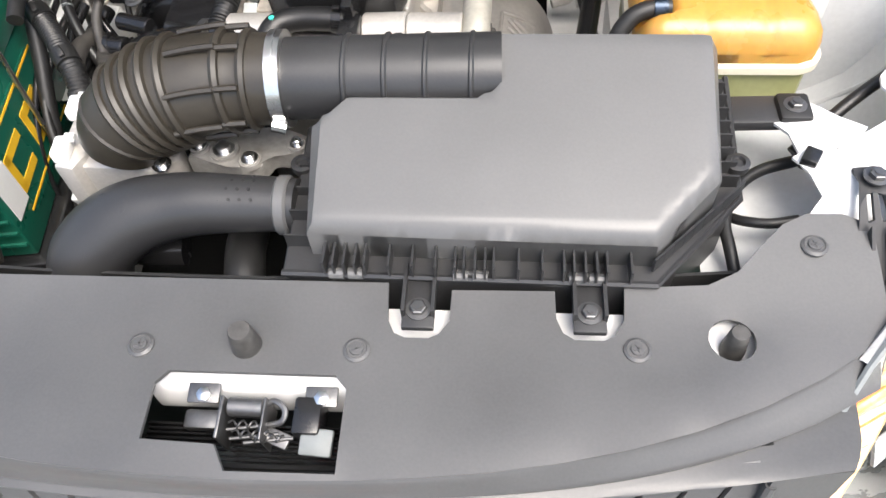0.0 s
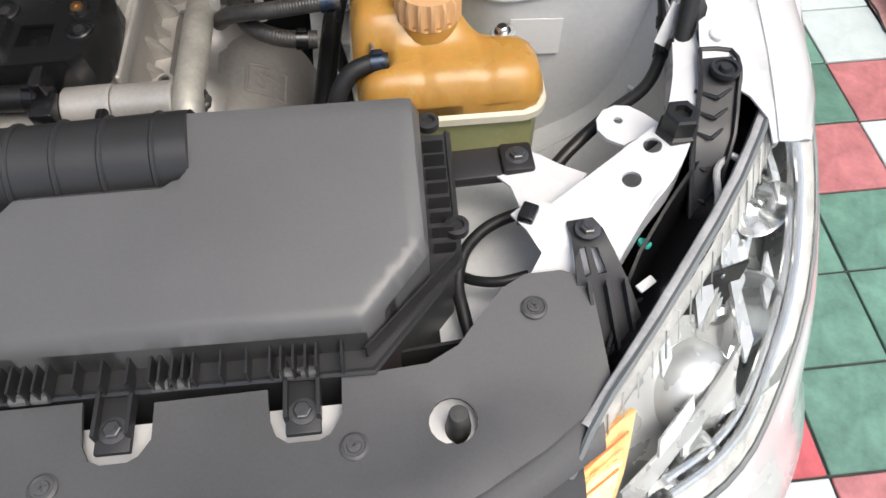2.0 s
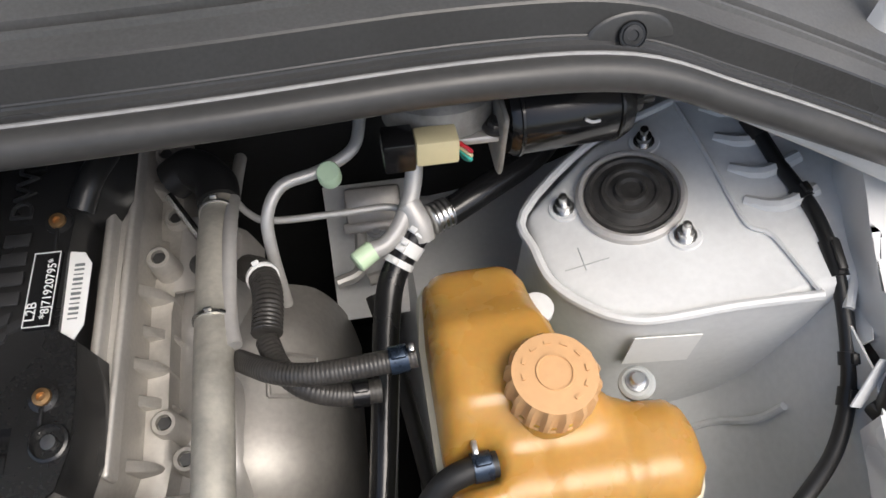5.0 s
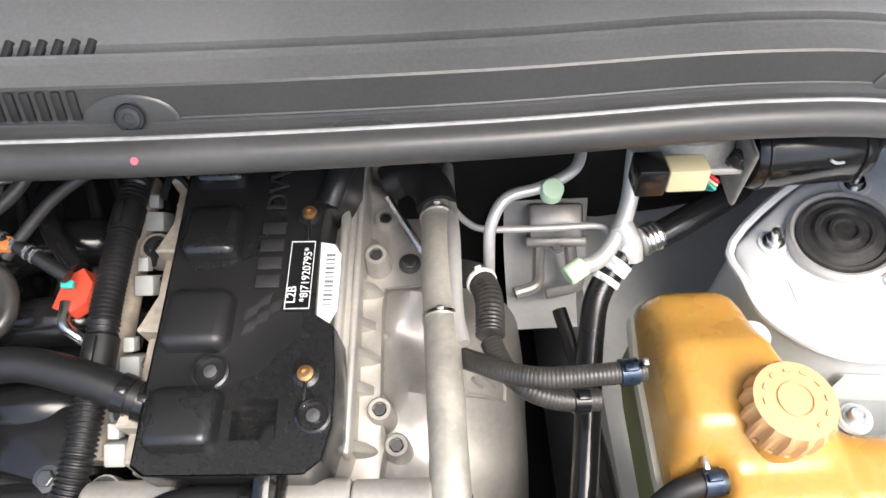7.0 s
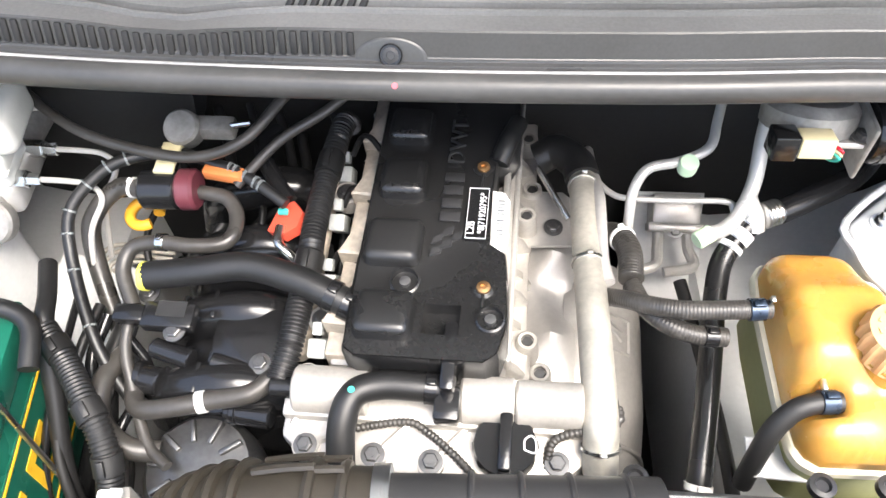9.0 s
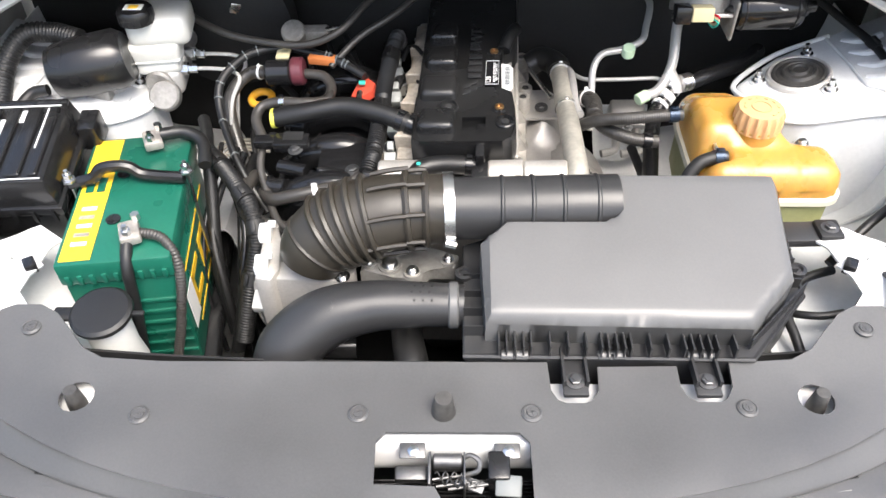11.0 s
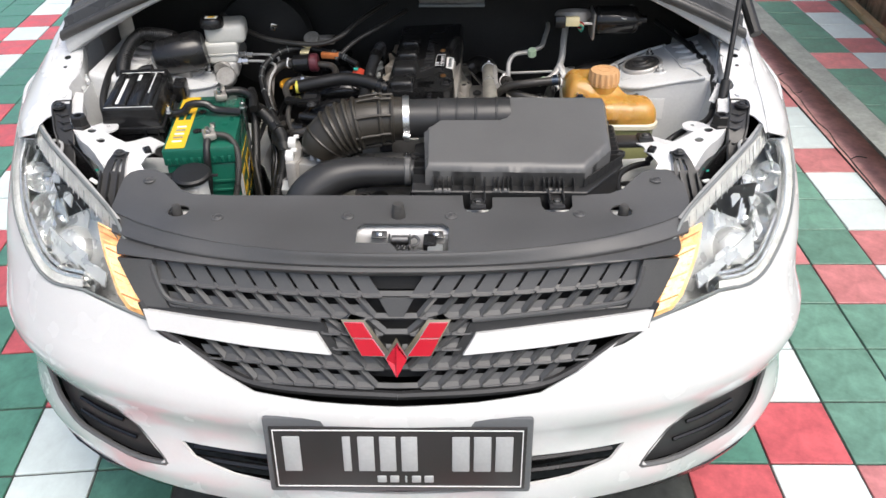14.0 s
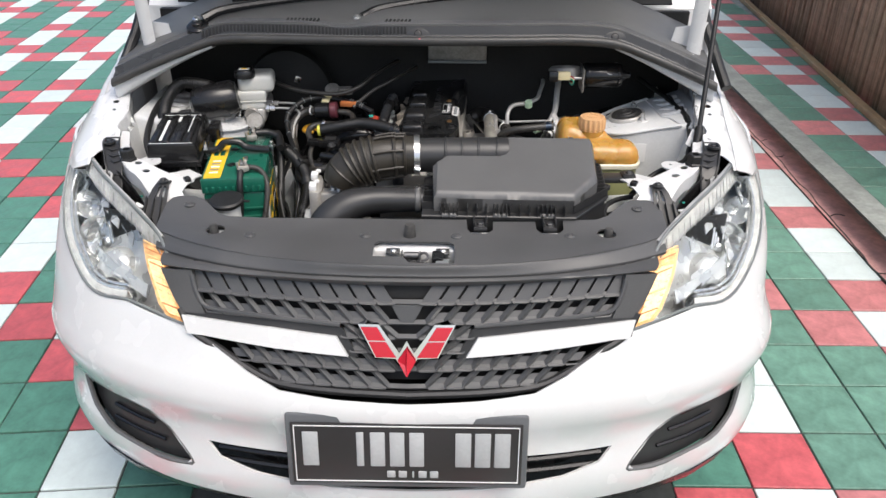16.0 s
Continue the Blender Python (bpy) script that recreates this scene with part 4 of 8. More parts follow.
# strut towers
for s in (1, -1):
    o = [(0.434, 0.728), (0.505, 0.782), (0.59, 0.806), (0.69, 0.85), (0.69, 0.60), (0.625, 0.592), (0.565, 0.600), (0.520, 0.603), (0.492, 0.608), (0.466, 0.624), (0.441, 0.655), (0.434, 0.690)]
    o = [(s * x, y) for x, y in o]
    tower = part("strut_tower", prism(o, 0.60, 0.906, 0.012, 3, lambda x, y: 0.22 * (abs(x) - 0.52)), SHEET, car, "pale painted suspension tower")
    part("rim", tube([(a * 0.999, b, 0.9065 + 0.22 * (abs(a) - 0.52)) for a, b in o[5:] + o[:3]], 0.004, 8, 4), SHEET, tower)
    lean = pose(s * 0.520, 0.716, 0.906, 0, s * -12.4)
    part("mount_ring", lathe([(0.0455, 0), (0.0455, 0.006), (0.0425, 0.009), (0.040, 0.0085), (0.0375, 0.004), (0.0, 0.003)], 40, lean), STAMP, tower)
    part("rubber_mount", lathe([(0.0385, 0.004), (0.037, 0.009), (0.034, 0.0095), (0.032, 0.007), (0.026, 0.0085), (0.0235, 0.0125), (0.0205, 0.0125), (0.019, 0.0105), (0.0145, 0.011), (0.0125, 0.015), (0.010, 0.015), (0.0085, 0.012), (0.0, 0.013)], 40, lean), DUSTY_LIT, tower, "black rubber strut mount")
    for x, y in ((0.466, 0.722), (0.549, 0.668), (0.547, 0.768)):
        foot = pose(s * x, y, 0.906 + 0.22 * (x - 0.52), 0, s * -12.4)
        part("weld_pad", lathe([(0.014, -0.001), (0.0125, 0.002), (0, 0.002)], 18, foot), SHEET, tower)
        part("stud", lathe([(0.0092, 0), (0.0092, 0.003), (0.0066, 0.003), (0.0066, 0.010), (0.0036, 0.010), (0.0036, 0.019), (0, 0.020)], 12, foot), STEEL, tower)
    crease = [(0.584, 0.800), (0.590, 0.74), (0.594, 0.675), (0.598, 0.660), (0.610, 0.648), (0.622, 0.596)]
    part("crease", tube([(s * x, y, 0.9075 + 0.22 * (x - 0.52)) for x, y in crease], 0.0022, 6, 3), SHEET, tower)
    for a, b in (((0.452, 0.664), (0.488, 0.666)), ((0.468, 0.660), (0.467, 0.682))):
        part("scribed_line", tube([(s * x, y, 0.9062 + 0.22 * (x - 0.52)) for x, y in (a, b)], 0.0005, 5, 1), PALEPLUG, tower)
    for k in range(4):
        part("rib", tube([(s * 0.604, 0.79 - 0.034 * k, 0.921), (s * 0.625, 0.776 - 0.034 * k, 0.930), (s * 0.655, 0.782 - 0.034 * k, 0.938)], 0.006, 8, 3), SHEET, tower)
# diagonal rails with holes
def rail_z(x, y):
    return 0.894 + 0.14 * (abs(x) - 0.508) + 0.06 * (y - 0.312) - 0.85 * max(0, 0.32 - y)


def arm_z(y):
    return 0.928 - 0.42 * max(0, 0.45 - y) - 0.95 * max(0, 0.39 - y)


for s in (1, -1):
    def flip(poly):
        return [(s * a, b) for a, b in poly]

    rail = [(0.435, 0.265), (0.472, 0.308), (0.451, 0.343), (0.470, 0.356), (0.487, 0.345), (0.513, 0.363), (0.534, 0.374), (0.560, 0.393), (0.585, 0.405), (0.601, 0.418), (0.618, 0.46), (0.628, 0.50), (0.636, 0.53), (0.652, 0.53), (0.646, 0.475), (0.632, 0.43), (0.612, 0.385), (0.588, 0.35), (0.556, 0.318), (0.525, 0.289), (0.504, 0.261), (0.47, 0.235)]
    rp = skew(part("diagonal_rail", cut_sheet(flip(rail), [flip(disc(0.580, 0.388, 0.0082, 14)), flip(disc(0.555, 0.357, 0.0082, 14))], lambda a, b: Vector((a, b, rail_z(a, b))), 0.003, 0.02), WHITE, car, "white painted diagonal support rail"), s)
    skew(part("lug", cut_sheet(flip([(0.560, 0.400), (0.547, 0.409), (0.541, 0.421), (0.543, 0.434), (0.551, 0.444), (0.563, 0.449), (0.576, 0.447), (0.588, 0.436), (0.60, 0.42)]), [flip(disc(0.562, 0.430, 0.0042, 10))], lambda a, b: Vector((a, b, 0.898)), 0.003, 0.015), WHITE, rp), s)
    skew(part("tab", cut_sheet(flip([(0.447, 0.396), (0.480, 0.419), (0.490, 0.412), (0.503, 0.399), (0.525, 0.383), (0.506, 0.355), (0.487, 0.337), (0.462, 0.358), (0.458, 0.381)]), [flip(disc(0.497, 0.357, 0.004, 10))], lambda a, b: Vector((a, b, 0.877 + 0.1 * (abs(a) - 0.45))), 0.003, 0.015), WHITE, rp), s)
    skew(part("clip", box(0.014, 0.018, 0.014, pose(s * 0.465, 0.340, 0.889, 0, 0, s * -30), 0.002), BLACK, rp), s)
    for side in ([(0.504, 0.261), (0.556, 0.318), (0.588, 0.35), (0.612, 0.385), (0.632, 0.43), (0.646, 0.475)], [(0.487, 0.345), (0.534, 0.374), (0.585, 0.405), (0.601, 0.418), (0.618, 0.46), (0.628, 0.50)]):
        skew(part("flange", grid([[(s * x, y, rail_z(x, y) - d) for x, y in side] for d in (0.0, 0.012, 0.03)], 0.002), WHITE, rp), s)
    skew(part("rubber_stop", lathe([(0.019, -0.004), (0.019, 0.002), (0.016, 0.004), (0.016, 0.02), (0.014, 0.022), (0.008, 0.022), (0.008, 0.016), (0, 0.016)], 6, pose(s * 0.604, 0.400, rail_z(0.604, 0.4))), RUBBER, rp, "black rubber buffer"), s)
    BRK = [(0.494, 0.325), (0.516, 0.327), (0.522, 0.315), (0.528, 0.295), (0.540, 0.273), (0.548, 0.255), (0.540, 0.235), (0.512, 0.20), (0.502, 0.205), (0.499, 0.238), (0.496, 0.275)]
    def bsurf(a, b):
        return Vector((a, b, 0.896 - 1.0 * max(0, 0.30 - b)))
    br = skew(part("lamp_bracket", cut_sheet(flip(BRK), [flip([(0.499, 0.298), (0.504, 0.299), (0.508, 0.283), (0.503, 0.281)]), flip([(0.508, 0.299), (0.514, 0.298), (0.521, 0.283), (0.514, 0.282)])], bsurf, 0.005, 0.014), PLASTIC, car, "black plastic headlamp bracket"), s)
    for x0, x1 in ((0.505, 0.512), (0.52, 0.53), (0.535, 0.545)):
        skew(part("web", grid([[bsurf(s * (x0 + (x1 - x0) * k / 4), 0.275 - 0.013 * k) + Vector((0, 0, h)) for k in range(5)] for h in (0.0, 0.008 , 0.012)], 0.003, smooth=1), PLASTIC, br), s)
    stamp("bolt", BOLT0, br, pose(s * 0.508 - (0.016 if s < 0 else 0), 0.312, 0.9))
    ARM = [(0.643, 0.478), (0.671, 0.474), (0.6715, 0.45), (0.666, 0.431), (0.655, 0.394), (0.646, 0.373), (0.643, 0.354), (0.642, 0.337), (0.630, 0.309), (0.622, 0.311), (0.620, 0.331), (0.617, 0.354), (0.619, 0.395), (0.632, 0.435)]
    arm = skew(part("lamp_arm", cut_sheet(flip(ARM), [], lambda a, b: Vector((a, b, arm_z(b))), 0.008, 0.015), PLASTIC, car, "black ribbed headlamp arm"), s)
    edge = ARM + ARM[:1]
    skew(part("rim", tube([(s * x, y, arm_z(y) + 0.003) for x, y in edge], 0.0022, 6, 2), PLASTIC, arm), s)
    for k in range(7):
        y = 0.425 - 0.017 * k
        xl, xr = (0.627 + (y - 0.42) * 0.3 if y > 0.39 else 0.618), max(0.661 + (y - 0.42) * 0.44, 0.640)
        if y < 0.33:
            xr = xl + 0.012
        mid = (xl + xr) / 2
        skew(part("rib", tube([(s * xl, y + 0.012, arm_z(y) + 0.003), (s * mid, y, arm_z(y) + 0.004)], 0.0018, 5, 1), PLASTIC, arm), s)
        if k < 4:
            skew(part("rib", tube([(s * xr, y + 0.012, arm_z(y) + 0.003), (s * mid, y, arm_z(y) + 0.004)], 0.0018, 5, 1), PLASTIC, arm), s)
    skew(part("bolt", lathe([(0.013, 0), (0.013, 0.005), (0.010, 0.005), (0.010, 0.002), (0.006, 0.002), (0.005, 0.006), (0, 0.006)], 20, pose(s * 0.657, 0.449, 0.930)), PLASTIC, arm), s)
    loop = [(0.650, 0.384), (0.638, 0.372), (0.632, 0.345), (0.620, 0.309), (0.634, 0.330), (0.646, 0.352), (0.663, 0.366), (0.665, 0.375), (0.656, 0.385), (0.650, 0.384)]
    skew(part("clear_loop", tube([(s * x, y, 0.887 + 0.15 * (y - 0.37)) for x, y in loop], 0.0032, 8, 3), PALE, arm, "clear plastic lamp mounting loop"), s)
    skew(part("lamp_cavity", grid([[(s * 0.502, 0.2, 0.835), (s * 0.56, 0.31, 0.862), (s * 0.66, 0.42, 0.905), (s * 0.70, 0.49, 0.915)], [(s * 0.51, 0.2, 0.77), (s * 0.575, 0.31, 0.79), (s * 0.67, 0.42, 0.83), (s * 0.72, 0.48, 0.87)], [(s * 0.515, 0.215, 0.70), (s * 0.58, 0.325, 0.71), (s * 0.672, 0.43, 0.73), (s * 0.722, 0.49, 0.76)]], 0.003), BLACK, car, "black cavity behind the headlamp"), s)
    skew(part("clip", lathe([(0.006, 0), (0.006, 0.003), (0.003, 0.003), (0, 0.002)], 14, pose(s * 0.566, 0.321, 0.857, -15, s * 12)), TEAL, car, "green clip in the lamp cavity"), s)
    skew(part("tag", box(0.02, 0.008, 0.003, pose(s * 0.557, 0.281, 0.858, 10, 10, s * 35), 0.001), LABEL, car, "white clip in the lamp cavity"), s)

    # added dark sheet, hides the ground below the rail
    skew(part("splash_guard", cut_sheet(flip([(0.44, 0.26), (0.57, 0.29), (0.68, 0.43), (0.74, 0.58), (0.60, 0.58), (0.44, 0.46)]), [], lambda a, b: Vector((a, b, 0.70)), 0.003, 0.05), DARK, car, "near-black sheet added to close the gap beside the lamp"), s)

# ---- scuttle, seal, screen ----
SX = [-0.73, -0.69, -0.63, -0.56, -0.48, -0.36, -0.2, 0.0, 0.2, 0.36, 0.46, 0.53, 0.60, 0.66, 0.70]


def seal_pt(x):
    k = abs(x + 0.015)
    f = max(0.0, (k - 0.44) / 0.28)
    return Vector((x, 0.655 + 0.016 * min(k / 0.42, 1.1) ** 2 - 0.05 * f, 1.1075 - 0.098 * min(1.0, f) ** 1.25))


def scuttle_dip(x):
    """The slotted face sinks below the wiper spindle."""
    return math.exp(-((x + 0.175) / 0.055) ** 2)


sp = [seal_pt(x) for x in SX]
PROF = [(0.0070, 0.0080), (0.0105, 0.0062), (0.0135, 0.0064), (0.0148, 0.0086), (0.0160, 0.0070), (0.0196, 0.0080), (0.0204, 0.0094), (0.0216, 0.0092), (0.0224, 0.0100), (0.0285, 0.0278), (0.0300, 0.0288), (0.0472, 0.0296), (0.0484, 0.0328), (0.0502, 0.0334), (0.0516, 0.0318), (0.0520, 0.0280), (0.0545, 0.0285), (0.0560, 0.0350), (0.0600, 0.0368), (0.085, 0.0425), (0.16, 0.058), (0.27, 0.075)]
fine = spline(sp, 5)


def scuttle_at(p, a, b):
    sink = scuttle_dip(p.x) * min(1.0, max(0.0, (a - 0.022) / 0.014))
    return p + Vector((0, a - 0.003 * sink, b - 0.010 * sink * (1.0 if a < 0.09 else 0.0)))


bm = bmesh.new()
vs = [[bm.verts.new(scuttle_at(p, a, b)) for p in fine] for a, b in PROF[:11]]
for a, b in zip(vs, vs[1:]):
    for k in range(len(a) - 1):
        bm.faces.new((a[k], a[k + 1], b[k + 1], b[k]))
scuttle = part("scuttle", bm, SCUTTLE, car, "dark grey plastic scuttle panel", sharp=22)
# the upward slopes carry skylight in their paler colour
bm = bmesh.new()
vs = [[bm.verts.new(scuttle_at(p, a, b)) for p in fine] for a, b in PROF[10:]]
for a, b in zip(vs, vs[1:]):
    for k in range(len(a) - 1):
        bm.faces.new((a[k], a[k + 1], b[k + 1], b[k]))
part("scuttle_top", bm, SCUTTLE_LIT, scuttle, "grey top of the scuttle, painted paler for the light on it", sharp=22)
# the seal: a soft bulb, a groove and a flat lip
BULB = [(0.0065, 0.0092), (0.0022, 0.0112), (-0.003, 0.0108), (-0.0078, 0.0078), (-0.0102, 0.002), (-0.0095, -0.004), (-0.006, -0.0085), (0.0, -0.0105), (0.012, -0.0105)]
bm = bmesh.new()
vs = [[bm.verts.new(p + Vector((0, a, b))) for p in fine] for a, b in BULB]
for a, b in zip(vs, vs[1:]):
    for k in range(len(a) - 1):
        bm.faces.new((a[k], a[k + 1], b[k + 1], b[k]))
seal = part("bonnet_seal", bm, SEALRUBBER, car, "black rubber bonnet seal", sharp=50)
# the highlight on top of the bulb, laid on as a thin pale tube
part("highlight_line", tube([p + Vector((0, 0.0072, 0.0090)) for p in fine], 0.0016, 6, 1), SEALLIP, seal, "pale painted highlight along the edge of the seal")
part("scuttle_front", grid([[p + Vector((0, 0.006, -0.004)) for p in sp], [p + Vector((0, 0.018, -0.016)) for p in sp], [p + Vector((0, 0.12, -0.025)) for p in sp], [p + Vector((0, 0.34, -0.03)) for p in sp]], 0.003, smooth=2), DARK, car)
for s in (1, -1):
    ends = [seal_pt(-0.015 + s * k) for k in (0.48, 0.53, 0.58, 0.63, 0.68, 0.715)]
    part("plenum_flange", grid([[p + Vector((0, 0.006, -0.010)) for p in ends], [p + Vector((0, 0.010, -0.014 - 0.005 * k)) for k, p in enumerate(ends)], [p + Vector((0, 0.05, -0.018 - 0.006 * k)) for k, p in enumerate(ends)]], 0.002), SHEET, car, "pale steel flange under the bonnet seal")
    part("cowl_side", grid([[(s * x, 0.735 + 0.10 * (x - 0.60), z) for x, z in ((0.615, 1.125), (0.605, 1.075), (0.605, 1.045))], [(s * x, 0.735 + 0.10 * (x - 0.60), z) for x, z in ((0.66, 1.13), (0.668, 1.065), (0.675, 1.01))], [(s * x, 0.76 + 0.10 * (x - 0.60), z) for x, z in ((0.70, 1.13), (0.715, 1.05), (0.72, 0.985))]], 0.003), WHITE, car, "white painted cowl side")
part("windscreen", grid([[(x, 0.93 + 0.12 * (x / 0.7) ** 2, 1.16) for x in (-0.7, -0.35, 0, 0.35, 0.7)], [(x, 1.5 + 0.12 * (x / 0.7) ** 2, 1.6) for x in (-0.66, -0.33, 0, 0.33, 0.66)]], 0.005), WINDOW, car, "dark sloping windscreen")

hb = [(x, 1.0, 1.24) for x in (-0.68, -0.34, 0, 0.34, 0.68)]
part("bonnet", grid([hb, [(x * 0.98, 0.74 - 0.03 * (1 - (x / 0.68) ** 2), 1.62) for x, _, _ in hb], [(x * 0.92, 0.46 - 0.06 * (1 - (x / 0.68) ** 2), 1.99) for x, _, _ in hb]], 0.03), WHITE, car, "white bonnet held open")

# cabin behind the bay: unseen, added to stop light leaking in from behind
SIDE = [(1.06, 0.40), (1.06, 1.10), (1.62, 1.58), (1.9, 1.66), (3.4, 1.66), (3.75, 1.25), (3.78, 0.45)]
bm = bmesh.new()
rings = [[bm.verts.new((x, y, z if z < 1.3 else z - abs(x) * 0.05)) for y, z in SIDE] for x in (-0.80, -0.70, 0.70, 0.80)]
for a, b in zip(rings, rings[1:]):
    for k in range(len(SIDE)):
        bm.faces.new((a[k], a[(k + 1) % len(SIDE)], b[(k + 1) % len(SIDE)], b[k]))
bm.faces.new(rings[0])
bm.faces.new(rings[-1][::-1])
part("cabin", bm, WHITE, car, "plain white cabin body, unseen behind the windscreen")
# dark sheet close under the glass stands in for the unlit interior
part("screen_backing", grid([[(x, 0.96, 1.13) for x in (-0.66, 0, 0.66)], [(x, 1.53, 1.60) for x in (-0.62, 0, 0.62)]], 0.004), DARK, car, "dark sheet added under the windscreen for the unlit cabin")

# ---- air filter box ----
box_thing = thing("air_filter_box", "black plastic air filter box behind the radiator cover", "air filter", (0.22, 0.34, 0.80))
LID = [(0.044, 0.244), (0.326, 0.239), (0.378, 0.292), (0.381, 0.404), (0.376, 0.415), (0.190, 0.417), (0.184, 0.405), (0.183, 0.385), (0.192, 0.370), (0.190, 0.364), (0.182, 0.361), (0.070, 0.361), (0.040, 0.334)]


def lid_top(x, y):
    d = edge_gap(x, y, LID)
    z = 0.969 + 0.34 * min(0.0, y - 0.42)
    return Vector((x, y, z - (0.010 - math.sqrt(max(0.0, 1e-4 - (0.010 - d) ** 2)) if d < 0.010 else 0.0)))


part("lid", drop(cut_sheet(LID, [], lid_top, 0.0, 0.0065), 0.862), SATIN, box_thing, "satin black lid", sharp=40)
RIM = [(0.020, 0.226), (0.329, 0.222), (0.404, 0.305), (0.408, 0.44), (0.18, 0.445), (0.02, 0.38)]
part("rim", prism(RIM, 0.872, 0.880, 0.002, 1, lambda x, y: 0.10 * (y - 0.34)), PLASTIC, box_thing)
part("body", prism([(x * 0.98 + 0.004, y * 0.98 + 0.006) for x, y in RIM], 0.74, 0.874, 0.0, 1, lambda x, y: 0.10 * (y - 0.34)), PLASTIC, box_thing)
def fin(x, y, z, turn, w=0.02):
    bm = box(0.0018, w, 0.016, pose(x, y, z, 0, 0, turn))
    part("fin", bm, PLASTIC, box_thing)


for x in (0.058, 0.066, 0.075, 0.084, 0.092, 0.112, 0.131, 0.150, 0.166, 0.173, 0.182, 0.190, 0.197, 0.217, 0.236, 0.253, 0.261, 0.270, 0.279, 0.287, 0.306):
    fin(x, 0.2345 - 0.014 * (x - 0.04), 0.881, 0, 0.024)
for k in range(8):
    f = k / 7
    fin(0.334 + 0.060 * f, 0.241 + 0.058 * f, 0.882 + 0.006 * f, -45, 0.028)
for k in range(8):
    fin(0.393, 0.318 + 0.0145 * k, 0.884 + 0.0016 * k, 90, 0.018)
part("rim_lip", tube([(x, y, 0.8795 + 0.10 * (y - 0.34)) for x, y in RIM[:4]], 0.003, 6, 3, straight=True), PLASTIC, box_thing)
for k in range(4):
    fin(0.032, 0.252 + 0.026 * k, 0.879, 90, 0.022)

for x in (0.075, 0.178, 0.272):
    bm = rod((x - 0.014, 0.2255, 0.8705), (x - 0.002, 0.2255, 0.8705), 0.005, 10)
    rod((x + 0.002, 0.2255, 0.8705), (x + 0.014, 0.2255, 0.8705), 0.005, 10, bm)
    box(0.03, 0.004, 0.014, pose(x, 0.228, 0.865), 0.001, bm=bm)
    part("hinge", bm, SATIN, box_thing)
for x in (0.137, 0.274):
    bm = box(0.026, 0.055, 0.006, pose(x, 0.207, 0.861), 0.001)
    box(0.003, 0.045, 0.012, pose(x - 0.012, 0.212, 0.867), bm=bm)
    box(0.003, 0.045, 0.012, pose(x + 0.012, 0.212, 0.867), bm=bm)
    foot = part("foot", bm, PLASTIC, box_thing)
    stamp("bolt", BOLT0, foot, pose(x, 0.196, 0.864))
for x, y, z in ((0.405, 0.338, 0.884), (0.34, 0.452, 0.89), (0.195, 0.452, 0.89), (0.022, 0.335, 0.88), (0.392, 0.452, 0.892)):
    ear = part("ear", lathe([(0.0, -0.004), (0.0105, -0.004), (0.0105, 0.003), (0.0065, 0.004), (0.005, 0.001), (0, 0.001)], 18, pose(x, y, z)), PLASTIC, box_thing)
arm = part("arm", box(0.085, 0.036, 0.012, pose(0.44, 0.412, 0.872, 0, 0, 2), 0.003), PLASTIC, box_thing)
part("pad", box(0.03, 0.034, 0.016, pose(0.468, 0.411, 0.876), 0.004), RUBBER, arm)
stamp("bolt", BOLT0, arm, pose(0.468, 0.411, 0.883))
# outlet neck
neck = part("neck", rod((0.0, 0.393, 0.930), (0.20, 0.398, 0.932), 0.0365, 32), PLASTIC, box_thing, sharp=40)
for x in (0.063, 0.098, 0.133, 0.172):
    part("ring", rod((x, 0.393 + 0.025 * x, 0.930), (x + 0.005, 0.393 + 0.025 * x, 0.930), 0.0395, 32, chamfer=0.0015), PLASTIC, neck)
# intake snorkel
snorkel = thing("intake_snorkel", "black plastic intake snorkel with drilled rows of holes", "air duct", (-0.05, 0.29, 0.84))
part("duct", tube([(0.022, 0.298, 0.868), (-0.03, 0.299, 0.868), (-0.09, 0.297, 0.866), (-0.14, 0.287, 0.855), (-0.178, 0.268, 0.825), (-0.192, 0.25, 0.77)], 0.026, 24, 8, radii=[0.024, 0.026, 0.030, 0.035, 0.038, 0.038]), PLASTIC, snorkel, sharp=60)
part("collar", rod((0.004, 0.298, 0.868), (0.016, 0.298, 0.868), 0.027, 24, chamfer=0.002), SATIN, snorkel)
for j in range(4):
    for k in range(6):
        ang = radians(60 + 22 * j)
        p = Vector((-0.014 - 0.0098 * k - 0.003 * (j % 2), 0.2985 - 0.0252 * math.cos(ang), 0.868 + 0.0252 * math.sin(ang)))
        part("hole", lathe([(0.0, -0.002), (0.0015, -0.002), (0.0015, 0.0012), (0, 0.0012)], 8, Matrix.Translation(p) @ pose(0, 0, 0, 90 - math.degrees(ang))), DARK, snorkel, "small drilled hole")
# bellows
bell = thing("intake_bellows", "ribbed brown-black rubber intake hose with a steel clamp", "hose", (-0.09, 0.39, 0.86))
bp = [(0.0, 0.393, 0.930), (-0.03, 0.392, 0.930), (-0.065, 0.390, 0.927), (-0.10, 0.386, 0.920), (-0.130, 0.381, 0.907), (-0.152, 0.375, 0.889), (-0.162, 0.370, 0.868)]
part("sleeve", tube(bp, 0.041, 32, 8, radii=[0.041, 0.041, 0.045, 0.047, 0.047, 0.044, 0.038]), BELLOWS, bell, sharp=60)
cen = spline(bp, 8)
